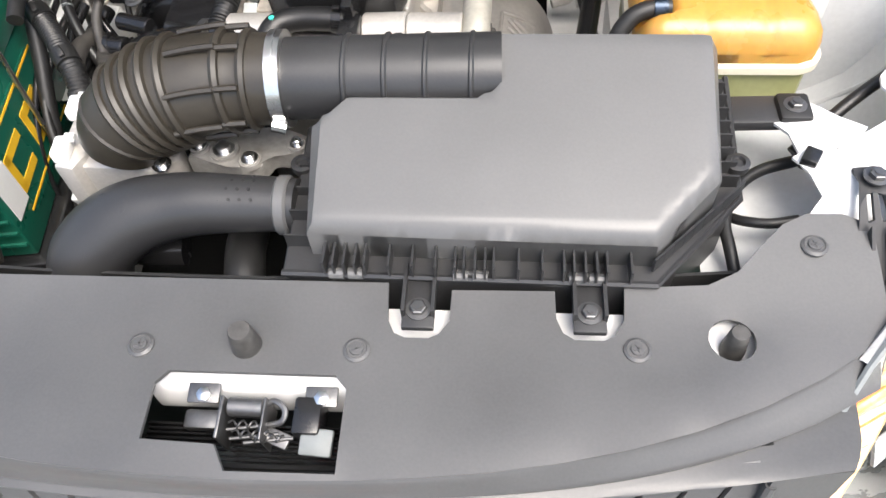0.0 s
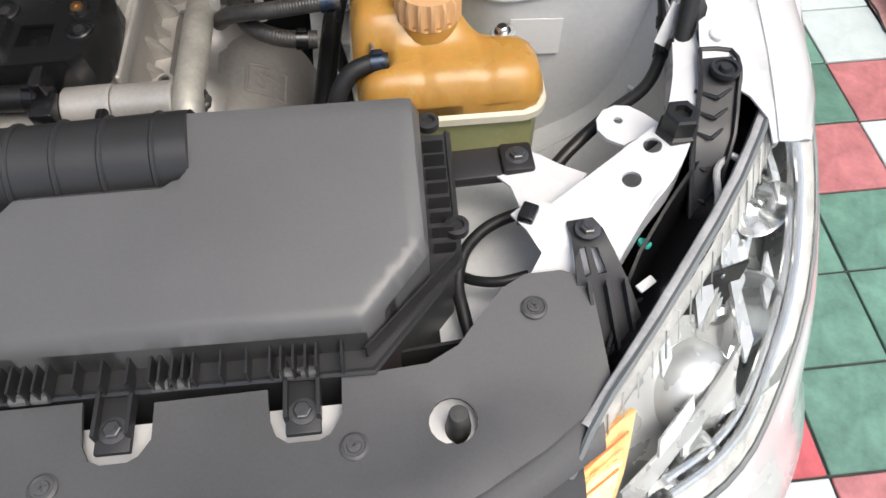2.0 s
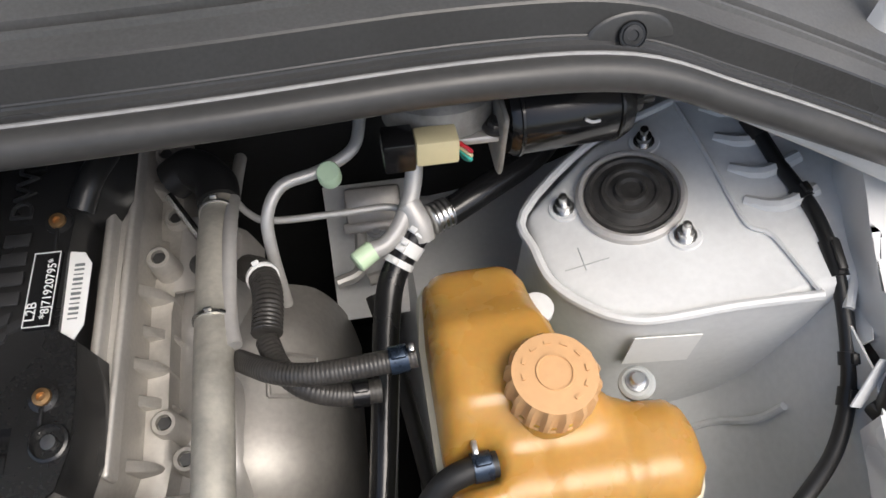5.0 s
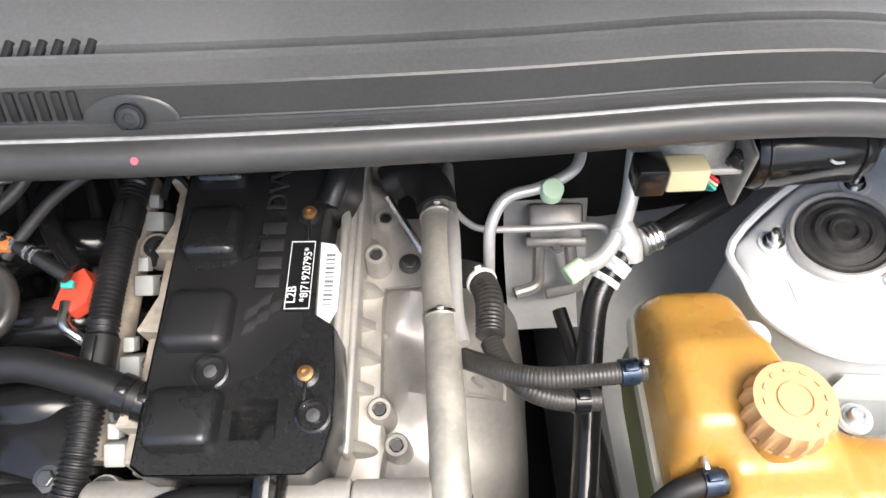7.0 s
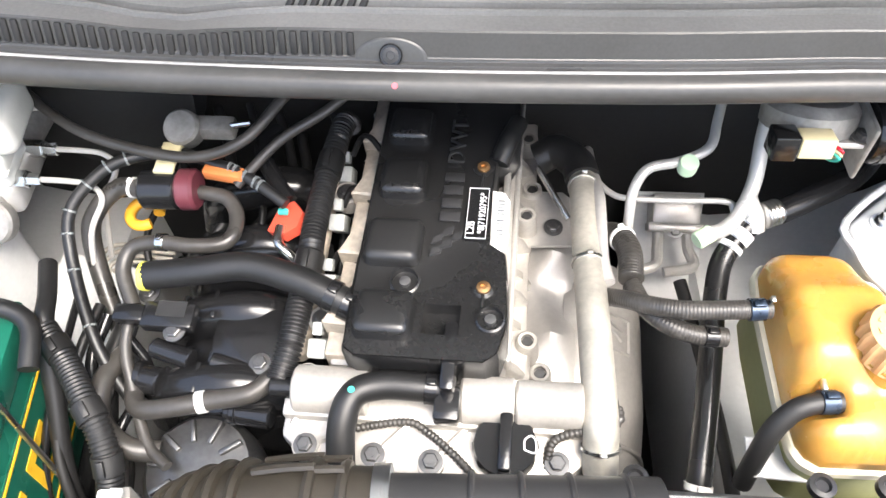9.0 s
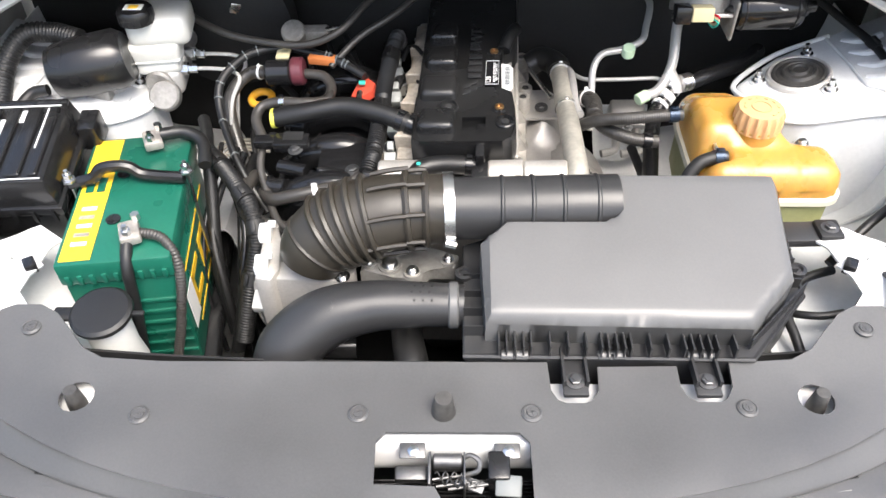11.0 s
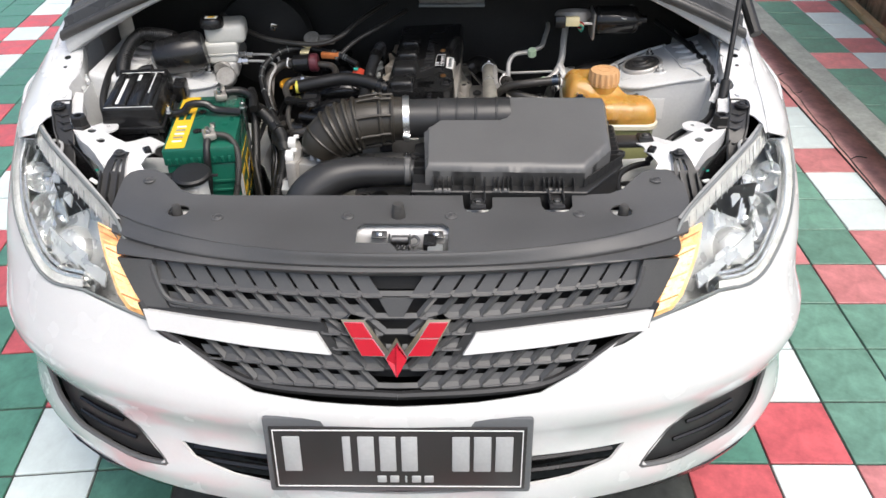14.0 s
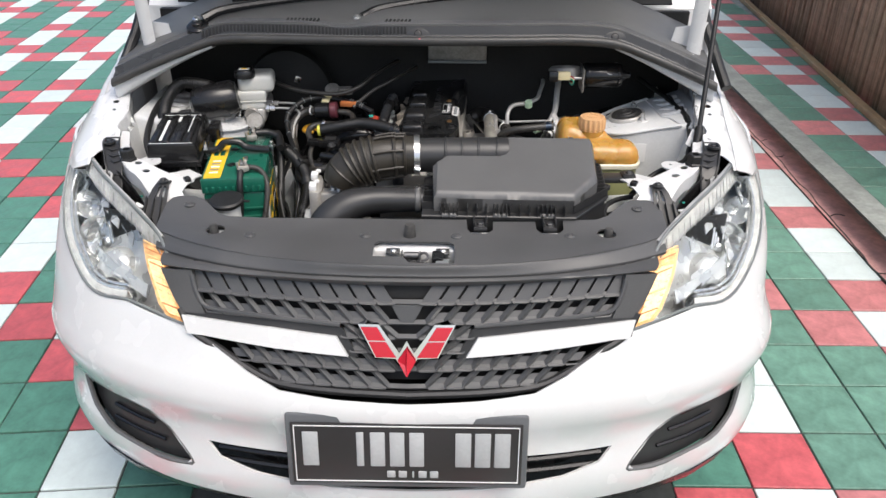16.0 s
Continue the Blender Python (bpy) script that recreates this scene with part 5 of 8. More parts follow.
for k, rr in ((6, 0.046), (11, 0.048), (21, 0.052), (24, 0.053), (27, 0.053), (30, 0.052), (33, 0.051), (39, 0.046)):
    d = (cen[k + 1] - cen[k - 1]).normalized()
    m = Matrix.Translation(cen[k]) @ d.to_track_quat("Z", "Y").to_matrix().to_4x4()
    part("ring", lathe([(rr - 0.012, -0.005), (rr - 0.002, -0.0035), (rr, 0), (rr - 0.002, 0.0035), (rr - 0.012, 0.005)], 32, m), BELLOWS, bell)
for k0, k1, rr in ((6, 11, 0.0465), (11, 21, 0.049)):
    for q in range(8):
        a = 2 * math.pi * q / 8 + 0.2
        part("bar", tube([cen[k] + Vector((0, math.cos(a), math.sin(a))) * rr for k in range(k0, k1 + 1, 2 if k1 - k0 > 6 else 1)], 0.003, 6, 2), BELLOWS, bell)
clampm = Matrix.Translation((0.004, 0.393, 0.930)) @ pose(0, 0, 0, 0, -90, 3)
bm = lathe([(0.0415, -0.006), (0.0435, -0.006), (0.0435, 0.006), (0.0415, 0.006)], 32, clampm)
for k in range(14):
    a = radians(-60 + 6 * k)
    box(0.002, 0.006, 0.0012, clampm @ pose(0.044 * math.cos(a), 0.044 * math.sin(a), 0, 0, 90, math.degrees(a)), bm=bm)
rod((0.0, 0.348, 0.918), (0.012, 0.348, 0.914), 0.006, 10, bm)
part("clamp", bm, STEEL, bell, "bright steel worm clamp")

# ---- coolant tank ----
tank = thing("coolant_tank", "amber plastic coolant tank with an orange screw cap, half full", "coolant tank", (0.42, 0.56, 0.80))
TO = [(0.355, 0.676), (0.343, 0.672), (0.335, 0.660), (0.331, 0.62), (0.329, 0.53), (0.331, 0.490), (0.336, 0.479), (0.347, 0.472), (0.484, 0.471), (0.498, 0.477), (0.506, 0.490), (0.507, 0.515), (0.503, 0.535), (0.491, 0.546), (0.462, 0.550), (0.448, 0.557), (0.434, 0.576), (0.420, 0.596), (0.415, 0.62), (0.414, 0.655), (0.410, 0.667), (0.399, 0.675)]


def tank_top(x, y):
    """A tall column behind and a rounded lobe across the front, with a pocket for the lower hose."""
    tall = ease(0.515, 0.552, y) * (1 - ease(0.415, 0.455, x))
    z = 0.920 + 0.018 * tall - 0.42 * max(0.0, y - 0.605) + 0.006 * ease(0.64, 0.60, y) * tall
    r = 0.030 - 0.010 * tall
    d = edge_gap(x, y, TO)
    if d < r:
        z -= r - math.sqrt(max(0.0, r * r - (r - d) ** 2))
    for g in (0.392, 0.450):
        z -= 0.0028 * math.exp(-((x - g) / 0.0035) ** 2) * (1 - ease(0.53, 0.55, y))
    pocket = math.exp(-((y - 0.514) / 0.0125) ** 4) * (1 - ease(0.356, 0.368, x))
    return Vector((x, y, max(0.879, z * (1 - pocket) + pocket * min(z, 0.893))))


shell = drop(cut_sheet(TO, [], tank_top, 0.0, 0.0057), 0.876)
part("shell", shell, TANK, tank, "amber shell", sharp=70)
part("seam", prism([(0.42 + (x - 0.42) * 1.05, 0.56 + (y - 0.56) * 1.04) for x, y in TO], 0.868, 0.879, 0.003, 1), CREAM, tank, "cream seam flange")
part("sump", prism([(0.42 + (x - 0.42) * 0.97, 0.56 + (y - 0.56) * 0.97) for x, y in TO], 0.80, 0.869, 0.0), TANKLOW, tank, "olive lower half")
part("cap", lathe([(0.0, 0), (0.030, 0), (0.0315, 0.003), (0.0315, 0.022), (0.028, 0.028), (0.0, 0.029)], 64, pose(0.403, 0.550, 0.936), lobes=16, lobe_depth=0.0035, lobe_rows=(2, 3)), CAP, tank, "ribbed orange screw cap")
part("cap_ring", tube([(0.403 + 0.012 * math.cos(a * 0.5236), 0.550 + 0.012 * math.sin(a * 0.5236), 0.9652) for a in range(13)], 0.0009, 5, 2), CAP, tank)
for k in range(9):
    a = math.radians(-60 + 30 * k)
    part("cap_mark", box(0.0045, 0.002, 0.0012, pose(0.403 + 0.021 * math.cos(a), 0.550 + 0.021 * math.sin(a), 0.965, 0, 0, math.degrees(a) + 90)), CAP, tank)
part("neck", lathe([(0.029, 0), (0.029, 0.02)], 24, pose(0.403, 0.550, 0.92)), TANK, tank)
lug = part("lug", lathe([(0.0, 0), (0.0135, 0), (0.0135, 0.004), (0.011, 0.006), (0, 0.006)], 24, pose(0.478, 0.560, 0.893, 0, -8)), PALEPLUG, tank, "grey steel fixing lug")
part("bolt", lathe([(0.0085, 0.006), (0.0085, 0.0075), (0.006, 0.0075), (0.006, 0.012), (0.0045, 0.0135), (0, 0.0135)], 12, pose(0.478, 0.560, 0.893, 0, -8)), STEEL, lug)
part("lug", lathe([(0.0, 0), (0.013, 0), (0.013, 0.006), (0, 0.007)], 20, pose(0.418, 0.628, 0.900)), SHEET, tank, "pale moulded fixing lug")
foot = part("foot", cut_sheet([(0.305, 0.512), (0.303, 0.49), (0.306, 0.476), (0.352, 0.473), (0.352, 0.505), (0.335, 0.512), (0.327, 0.498), (0.316, 0.498), (0.313, 0.512)], [], lambda a, b: Vector((a, b, 0.846)), 0.003, 0.02), SHEET, tank, "pale steel foot bracket")
# dimples and creases pressed into the inner wing
for x, y, z in ((0.554, 0.53, 0.722),):
    part("pressed_hole", lathe([(0.011, 0.0), (0.009, 0.003), (0.005, 0.003), (0.0048, 0.001), (0, 0.001)], 18, pose(x, y, z, 0, -28)), SHEET, car)
    part("grommet", lathe([(0.0046, 0), (0.0046, 0.004), (0, 0.0042)], 12, pose(x, y, z, 0, -28)), BLACK, car)

BOLT = BOLT0


def hose(name, label, category, pts, r, material, group="", **kw):
    """A pipe, hose or cable as a thing of its own."""
    return tagged(link(name, tube(pts, r, **kw), material, sharp=60), label, category, group)


def band(pts, f, r, material, parent, name="clamp", w=0.008, label=""):
    """A clamp round a hose at the share f of its curve."""
    c = spline(pts, 8)
    k = min(max(1, int(f * (len(c) - 1))), len(c) - 2)
    d = (c[k + 1] - c[k - 1]).normalized()
    m = Matrix.Translation(c[k]) @ d.to_track_quat("Z", "Y").to_matrix().to_4x4()
    bm = lathe([(r * 0.95, -w / 2), (r * 1.1, -w / 2), (r * 1.1, w / 2), (r * 0.95, w / 2)], 20, m)
    box(0.006, 0.004, w * 0.8, m @ pose(0, r * 1.25, 0), 0.0008, bm=bm)
    return part(name, bm, material, parent, label)


# ---- engine ----
# the engine and all that hangs on it are built square, then leant back into the bay by SEAT
SEAT = pose(0.0074, 0.1479, -0.1067, 8.04, -2.62, -3.26)
standing = set(scene.objects)


def ez(y, d=0.0):
    return 0.957 - 0.12 * (y - 0.6) + d


engine = thing("engine", "four cylinder engine with a black cover and bare alloy castings", "engine", (0.08, 0.72, 0.45))
part("block", box(0.18, 0.40, 0.34, pose(0.03, 0.74, 0.57), 0.02), DARKSTEEL, engine)
VC = [(-0.052, 0.535), (0.10, 0.535), (0.108, 0.56), (0.108, 0.60), (0.106, 0.72), (0.112, 0.76), (0.110, 0.80), (0.108, 0.92), (-0.055, 0.92)]
part("valve_cover", prism(VC, 0.78, 0.905, 0.005, 2, lambda x, y: -0.10 * (y - 0.6)), ALU, engine, "cast alloy valve cover")
part("flange", prism([(0.09, 0.535), (0.128, 0.54), (0.132, 0.57), (0.126, 0.61), (0.124, 0.70), (0.128, 0.745), (0.13, 0.80), (0.128, 0.91), (0.09, 0.91)], 0.76, 0.832, 0.004, 2, lambda x, y: -0.08 * (y - 0.6)), ALU, engine)
for x, w, z in ((0.0985, 0.007, 0.911), (0.1095, 0.006, 0.897)):
    part("flange_rib", box(w, 0.355, 0.02, pose(x, 0.725, z - 0.0125, -5.7), 0.0028, 3), ALU, engine)
for k, y in enumerate((0.565, 0.62, 0.648, 0.682, 0.715, 0.77, 0.825)):
    part("side_rib", prism([(0.10, y - 0.006), (0.118, y - 0.0045), (0.126 + 0.004 * (k % 2), y - 0.002), (0.126, y + 0.003), (0.118, y + 0.0045), (0.10, y + 0.006)], 0.79, 0.872 - 0.015 * (k % 2), 0.003, 2, lambda x, y: -0.10 * (y - 0.6) - 1.6 * max(0, x - 0.105)), ALU, engine)
for x, y, z in ((0.125, 0.797, 0.825), (0.120, 0.744, 0.852), (0.127, 0.600, 0.845), (0.141, 0.572, 0.832), (0.118, 0.86, 0.838)):
    boss = part("boss", lathe([(0.0135, -0.05), (0.011, -0.002), (0.0095, 0.0), (0.0065, 0.0), (0.0065, -0.006), (0, -0.006)], 20, pose(x, y, z)), ALU, engine)
    part("hole", lathe([(0.0063, 0), (0.0055, 0.003), (0, 0.003)], 6, pose(x, y, z - 0.005)), DARKSTEEL, boss)
rail = part("coil_rail", box(0.026, 0.34, 0.03, pose(-0.043, 0.71, 0.888, -5), 0.003), RUST, engine, "tan stained cast rail")
for y in (0.600, 0.678, 0.752, 0.825):
    part("coil_plate", prism([(-0.060, y - 0.034), (-0.030, y - 0.036), (-0.030, y + 0.014), (-0.039, y + 0.016), (-0.046, y - 0.008)], 0.885, 0.9335, 0.002, 1, lambda x, y: -0.12 * (y - 0.6)), RUST, rail)
    part("plate_bolt", lathe([(0.006, 0), (0.006, 0.004), (0.004, 0.005), (0, 0.005)], 6, pose(-0.053, y + 0.024, 0.903 - 0.1 * (y - 0.6))), STEEL, rail)
# cover
CO = [(-0.028, 0.533), (-0.018, 0.526), (0.09, 0.526), (0.101, 0.535), (0.107, 0.56), (0.106, 0.60), (0.102, 0.636), (0.088, 0.646), (0.086, 0.71), (0.088, 0.75), (0.100, 0.762), (0.108, 0.78), (0.108, 0.93), (-0.032, 0.93)]
PK = [(0.036, 0.549), (0.068, 0.549), (0.068, 0.579), (0.036, 0.579)]
ecover = part("engine_cover", cut_sheet(CO, [PK], lambda a, b: Vector((a, b, ez(b))), 0.003, 0.03), COVERBLACK, engine, "black plastic engine cover with raised blocks")
loop = CO + CO[:1]
rows = [[Vector((0.035 + (x - 0.035) * 1.012, 0.72 + (y - 0.72) * 1.006, ez(y) + 0.001)) for x, y in loop], [Vector((0.035 + (x - 0.035) * 1.03, 0.72 + (y - 0.72) * 1.012, ez(y) - 0.007)) for x, y in loop], [Vector((0.035 + (x - 0.035) * 1.04, 0.72 + (y - 0.72) * 1.016, ez(y) - 0.05)) for x, y in loop]]
bm = bmesh.new()
vs = [[bm.verts.new(p) for p in r] for r in rows]
for a, b in zip(vs, vs[1:]):
    for k in range(len(a) - 1):
        bm.faces.new((a[k], a[k + 1], b[k + 1], b[k]))
part("skirt", bm, COVERBLACK, ecover)
bm = box(0.034, 0.032, 0.002, pose(0.052, 0.564, ez(0.564) - 0.02, -7))
for x in (0.0342, 0.0698):
    box(0.003, 0.036, 0.022, pose(x, 0.564, ez(0.564) - 0.0145, -7), bm=bm)
for y in (0.5472, 0.5808):
    box(0.038, 0.003, 0.022, pose(0.052, y, ez(y) - 0.0145, -7), bm=bm)
part("pocket", bm, COVERBLACK, ecover)
for y0, y1, x0, x1 in ((0.538, 0.590, -0.026, 0.031), (0.613, 0.669, -0.028, 0.029), (0.692, 0.746, -0.026, 0.026), (0.764, 0.815, -0.027, 0.023)):
    bm = prism([(x0, y0), (x1, y0), (x1 + 0.001, y1), (x0, y1)], 0.93, 0.973, 0.009, 4, lambda x, y: -0.12 * (y - 0.6), inset=0.004)
    part("block", bm, COVERBLACK, ecover, sharp=50)
for x, y in ((0.076, 0.738), (0.086, 0.597)):
    seat = part("screw_seat", lathe([(0.012, -0.01), (0.010, 0.002), (0.0065, 0.003), (0.006, 0.0)], 20, pose(x, y, ez(y))), COVERBLACK, ecover)
    part("screw", lathe([(0.0065, 0), (0.006, 0.004), (0.003, 0.0045), (0.0025, 0.002), (0, 0.002)], 16, pose(x, y, ez(y) + 0.001)), mat("brassy_screw", (0.5, 0.3, 0.14), 0.4, 0.9) if "brassy_screw" not in bpy.data.materials else bpy.data.materials["brassy_screw"], seat, "brassy screw")
    box_w = part("web", box(0.003, 0.022, 0.006, pose(x, y - 0.014, ez(y) + 0.001), 0.001), COVERBLACK, ecover)
for x, y, r in ((0.016, 0.600, 0.014), (0.094, 0.566, 0.013)):
    bm = lathe([(r, -0.004), (r, 0.003), (r * 0.86, 0.004), (r * 0.8, -0.001), (0, -0.001)], 22, pose(x, y, ez(y)))
    part("plug_seat", bm, COVERBLACK, ecover)
    part("plug", lathe([(0.0055, 0), (0.005, 0.004), (0, 0.0045)], 10, pose(x, y, ez(y) - 0.001)), DARKSTEEL, ecover)
part("breather_boss", tube([(0.090, 0.748, 0.938), (0.099, 0.772, 0.945), (0.107, 0.80, 0.937)], 0.010, 14, 6), COVERBLACK, ecover)
# raised marks: five facets, bars and letters
for k, (x, y) in enumerate(((0.040, 0.635), (0.049, 0.643), (0.049, 0.657), (0.040, 0.648), (0.058, 0.652))):
    part("facet", cut_sheet([(x - 0.0055, y - 0.006), (x + 0.004, y - 0.002), (x + 0.0055, y + 0.007), (x - 0.004, y + 0.002)], [], lambda a, b: Vector((a, b, ez(b) + 0.0032)), 0.0025, 0.02), PLASTIC, ecover)
for k in range(4):
    part("bar", box(0.019, 0.011, 0.002, pose(0.049, 0.674 + 0.0165 * k, ez(0.674 + 0.0165 * k) + 0.0035, -7), 0.0006), PLASTIC, ecover, "raised bar")
words("DVVT", 0.024, pose(0.049, 0.772, ez(0.772) + 0.0035, -6.84) @ pose(0, 0, 0, 0, 0, 90), "raised_letters", PLASTIC, ecover, 0.0012)
tagp = part("type_label", box(0.0195, 0.062, 0.004, pose(0.0745, 0.679, ez(0.679) + 0.003, -6.84)), BLACK, ecover, "black type label with white writing")
for x, y, w, h in ((0.0652, 0.679, 0.0005, 0.060), (0.0838, 0.679, 0.0005, 0.060), (0.0745, 0.649, 0.019, 0.0005), (0.0745, 0.709, 0.019, 0.0005)):
    part("border_line", box(w, h, 0.0008, pose(x, y, ez(y) + 0.0055, -6.84)), LABEL, tagp)
words("L2B", 0.0098, pose(0.0695, 0.661, ez(0.662) + 0.0055, -6.84) @ pose(0, 0, 0, 0, 0, 90), "writing", LABEL, tagp, 0.0002)
words("*8J71920795*", 0.0088, pose(0.0792, 0.679, ez(0.679) + 0.0055, -6.84) @ pose(0, 0, 0, 0, 0, 90), "writing", LABEL, tagp, 0.0002)
lab = part("bar_code_label", cut_sheet([(0.087, 0.641), (0.098, 0.638), (0.104, 0.65), (0.104, 0.70), (0.098, 0.71), (0.087, 0.712)], [], lambda a, b: Vector((a, b, ez(b) - 0.002)), 0.001, 0.02), LABEL, ecover, "white bar code label")
for k in range(12):
    part("bar", box(0.007, 0.0008 + 0.0006 * (k % 3), 0.0006, pose(0.096, 0.655 + 0.004 * k, ez(0.655 + 0.004 * k) - 0.0008, -7)), GREYPLUG, lab)
# front castings
part("timing_cover", prism([(-0.085, 0.47), (-0.05, 0.445), (0.16, 0.445), (0.185, 0.47), (0.185, 0.53), (-0.085, 0.535)], 0.60, 0.905, 0.006, 2), ALU, engine, "pale cast timing cover")
for x0, x1, r in ((-0.075, -0.008, 0.021), (0.072, 0.118, 0.021), (0.119, 0.176, 0.0205)):
    part("solenoid_housing", rod((x0, 0.509, 0.918), (x1, 0.510, 0.918), r, 24, chamfer=0.002), ALU, engine, "pale alloy cylinder")
part("web", box(0.27, 0.04, 0.02, pose(0.05, 0.505, 0.905), 0.004), ALU, engine)
part("solenoid_plug", rod((0.176, 0.510, 0.92), (0.205, 0.511, 0.92), 0.009, 12, chamfer=0.002), BLACK, engine)
part("solenoid_plug", rod((-0.098, 0.509, 0.918), (-0.075, 0.509, 0.918), 0.01, 12, chamfer=0.002), BLACK, engine)
cap = part("oil_cap", lathe([(0.0, 0.0), (0.027, 0.0), (0.028, 0.004), (0.028, 0.014), (0.026, 0.018), (0, 0.0185)], 40, pose(0.112, 0.472, 0.905), lobes=10, lobe_depth=0.0015, lobe_rows=(2, 3)), BLACK, engine, "black oil filler cap")
part("grip", box(0.011, 0.05, 0.012, pose(0.112, 0.472, 0.928), 0.003), BLACK, cap)
bm = tube([(0.128, 0.468, 0.9242), (0.128, 0.476, 0.9242), (0.133, 0.480, 0.9242), (0.137, 0.476, 0.9242), (0.137, 0.466, 0.9242), (0.128, 0.468, 0.9242)], 0.0008, 6, 3)
part("oil_mark", bm, LABEL, cap)
stamp("bolt", BOLT, engine, pose(0.156, 0.463, 0.906))
part("washer", lathe([(0.011, 0), (0.011, 0.002), (0.006, 0.002)], 20, pose(0.156, 0.463, 0.904)), STEEL, engine)
lift = part("hose_bracket", box(0.013, 0.062, 0.036, pose(0.062, 0.532, 0.946), 0.004), BLACK, engine, "black hose bracket")
part("clip", box(0.022, 0.03, 0.02, pose(0.062, 0.497, 0.935), 0.003), BLACK, lift)
for x, y in ((-0.06, 0.462), (0.0, 0.458), (0.05, 0.456), (0.174, 0.50), (-0.07, 0.525)):
    pad = part("bolt_pad", lathe([(0.013, -0.01), (0.012, 0.003), (0, 0.003)], 18, pose(x, y, 0.905)), ALU, engine)
    stamp("bolt", BOLT, pad, pose(x, y, 0.908))
for x0, y0, x1, y1 in ((-0.06, 0.462, 0.0, 0.49), (0.0, 0.458, 0.03, 0.49), (0.05, 0.456, 0.08, 0.49), (-0.075, 0.48, -0.06, 0.53)):
    part("casting_rib", tube([(x0, y0, 0.905), (x1, y1, 0.907)], 0.0035, 6, 2), ALU, engine)
# exhaust side
ys = [0.50 + 0.02 * k for k in range(16)]
part("heat_shield", grid([[(x, y, z + h * math.sin((y - 0.5) * 62 + ph) ** 3 - 0.05 * (y - 0.6)) for y in ys] for x, z, h, ph in ((0.122, 0.800, 0.0, 0), (0.134, 0.807, 0.004, 0), (0.15, 0.808, 0.018, 0.3), (0.166, 0.800, 0.015, 0.6), (0.180, 0.785, 0.004, 0.9), (0.188, 0.74, 0.0, 0))], 0.0012, smooth=2), STAMP, engine, "stamped steel heat shield with pressed creases")
DX = (0.165, 0.188, 0.212, 0.236, 0.254, 0.264, 0.267)
DZ = (0.790, 0.786, 0.776, 0.758, 0.728, 0.68, 0.58)
dome = part("down_pipe_shield", grid([[(x, 0.635 + e * (1 if x < 0.24 else 1 - 4 * (x - 0.24)), z - 0.9 * max(0, abs(e) - 0.06) ** 1.2 * (1 if e < 0 else 1.3)) for e in (-0.16, -0.13, -0.10, -0.06, 0.0, 0.06, 0.09, 0.12)] for x, z in zip(DX, DZ)], 0.0015), SHIELD, engine, "rounded stamped exhaust shield with an embossed square")
part("seam", tube([(x, 0.635 - 0.105, z + 0.001 - 0.9 * 0.045 ** 1.2) for x, z in zip(DX[1:6], DZ[1:6])], 0.003, 8, 4), SHIELD, dome)
for a_, b_ in (((0.199, 0.668), (0.239, 0.668)), ((0.239, 0.668), (0.239, 0.628)), ((0.239, 0.628), (0.199, 0.628)), ((0.199, 0.628), (0.199, 0.668)), ((0.208, 0.658), (0.230, 0.64)), ((0.208, 0.645), (0.218, 0.638)), ((0.215, 0.66), (0.232, 0.652))):
    part("embossed_line", tube([(x, y, 0.7855 - 0.0186 * ((x - 0.19) / 0.046) ** 2 * 1.45) for x, y in (a_, ((a_[0] + b_[0]) / 2, (a_[1] + b_[1]) / 2), b_)], 0.0022, 6, 3), SHIELD, dome)
wp = [(0.178, 0.79, 0.865), (0.179, 0.74, 0.885), (0.182, 0.66, 0.90), (0.186, 0.58, 0.915), (0.190, 0.50, 0.925), (0.192, 0.46, 0.90)]
pipe = part("water_pipe", tube(wp, 0.0150, 18, 6), mat("weathered_pipe", (0.46, 0.44, 0.38), 0.5, 0.5, var=0.25, scale=30, bump=0.2), engine, "weathered grey water pipe")
for f in (0.12, 0.42, 0.9):
    band(wp, f, 0.0152, STEEL, pipe, "wire_clip", 0.003)
part("side_pipe", tube([(0.187, 0.85, 0.83), (0.189, 0.80, 0.86), (0.193, 0.74, 0.895), (0.195, 0.665, 0.905), (0.20, 0.635, 0.91)], 0.006, 12, 6), STAMP, pipe)
part("thermostat_neck", tube([(0.13, 0.82, 0.85), (0.15, 0.825, 0.86), (0.172, 0.805, 0.865), (0.178, 0.78, 0.87)], 0.019, 16, 6), RUBBER, engine)
br = part("lift_bracket", cut_sheet([(0.125, 0.722), (0.18, 0.726), (0.185, 0.775), (0.16, 0.80), (0.125, 0.80)], [], lambda a, b: Vector((a, b, 0.82 - 0.1 * (b - 0.75))), 0.004, 0.02), STAMP, engine, "pale steel bracket")
stamp("bolt", BOLT, br, pose(0.150, 0.745, 0.826))
part("strut", rod((0.13, 0.80, 0.86), (0.165, 0.745, 0.845), 0.004, 8), STEEL, engine)
# injectors and coil leads
for y in (0.771, 0.704, 0.628, 0.556):
    inj = part("injector_plug", box(0.017, 0.018, 0.028, pose(-0.079 + 0.06 * (0.77 - y), y, 0.872 - 0.12 * (y - 0.77), 25), 0.002), PALEPLUG, engine, "pale grey injector plug")
    part("latch", box(0.009, 0.012, 0.012, pose(-0.079 + 0.06 * (0.77 - y), y + 0.013, 0.888 - 0.12 * (y - 0.77), 25), 0.001), PALEPLUG, inj)
    part("lead", tube([(-0.072, y + 0.015, 0.89), (-0.062, y + 0.028, 0.905), (-0.05, y + 0.024, 0.91), (-0.038, y + 0.012, 0.905)], 0.0035, 8, 5), RUBBER, engine)
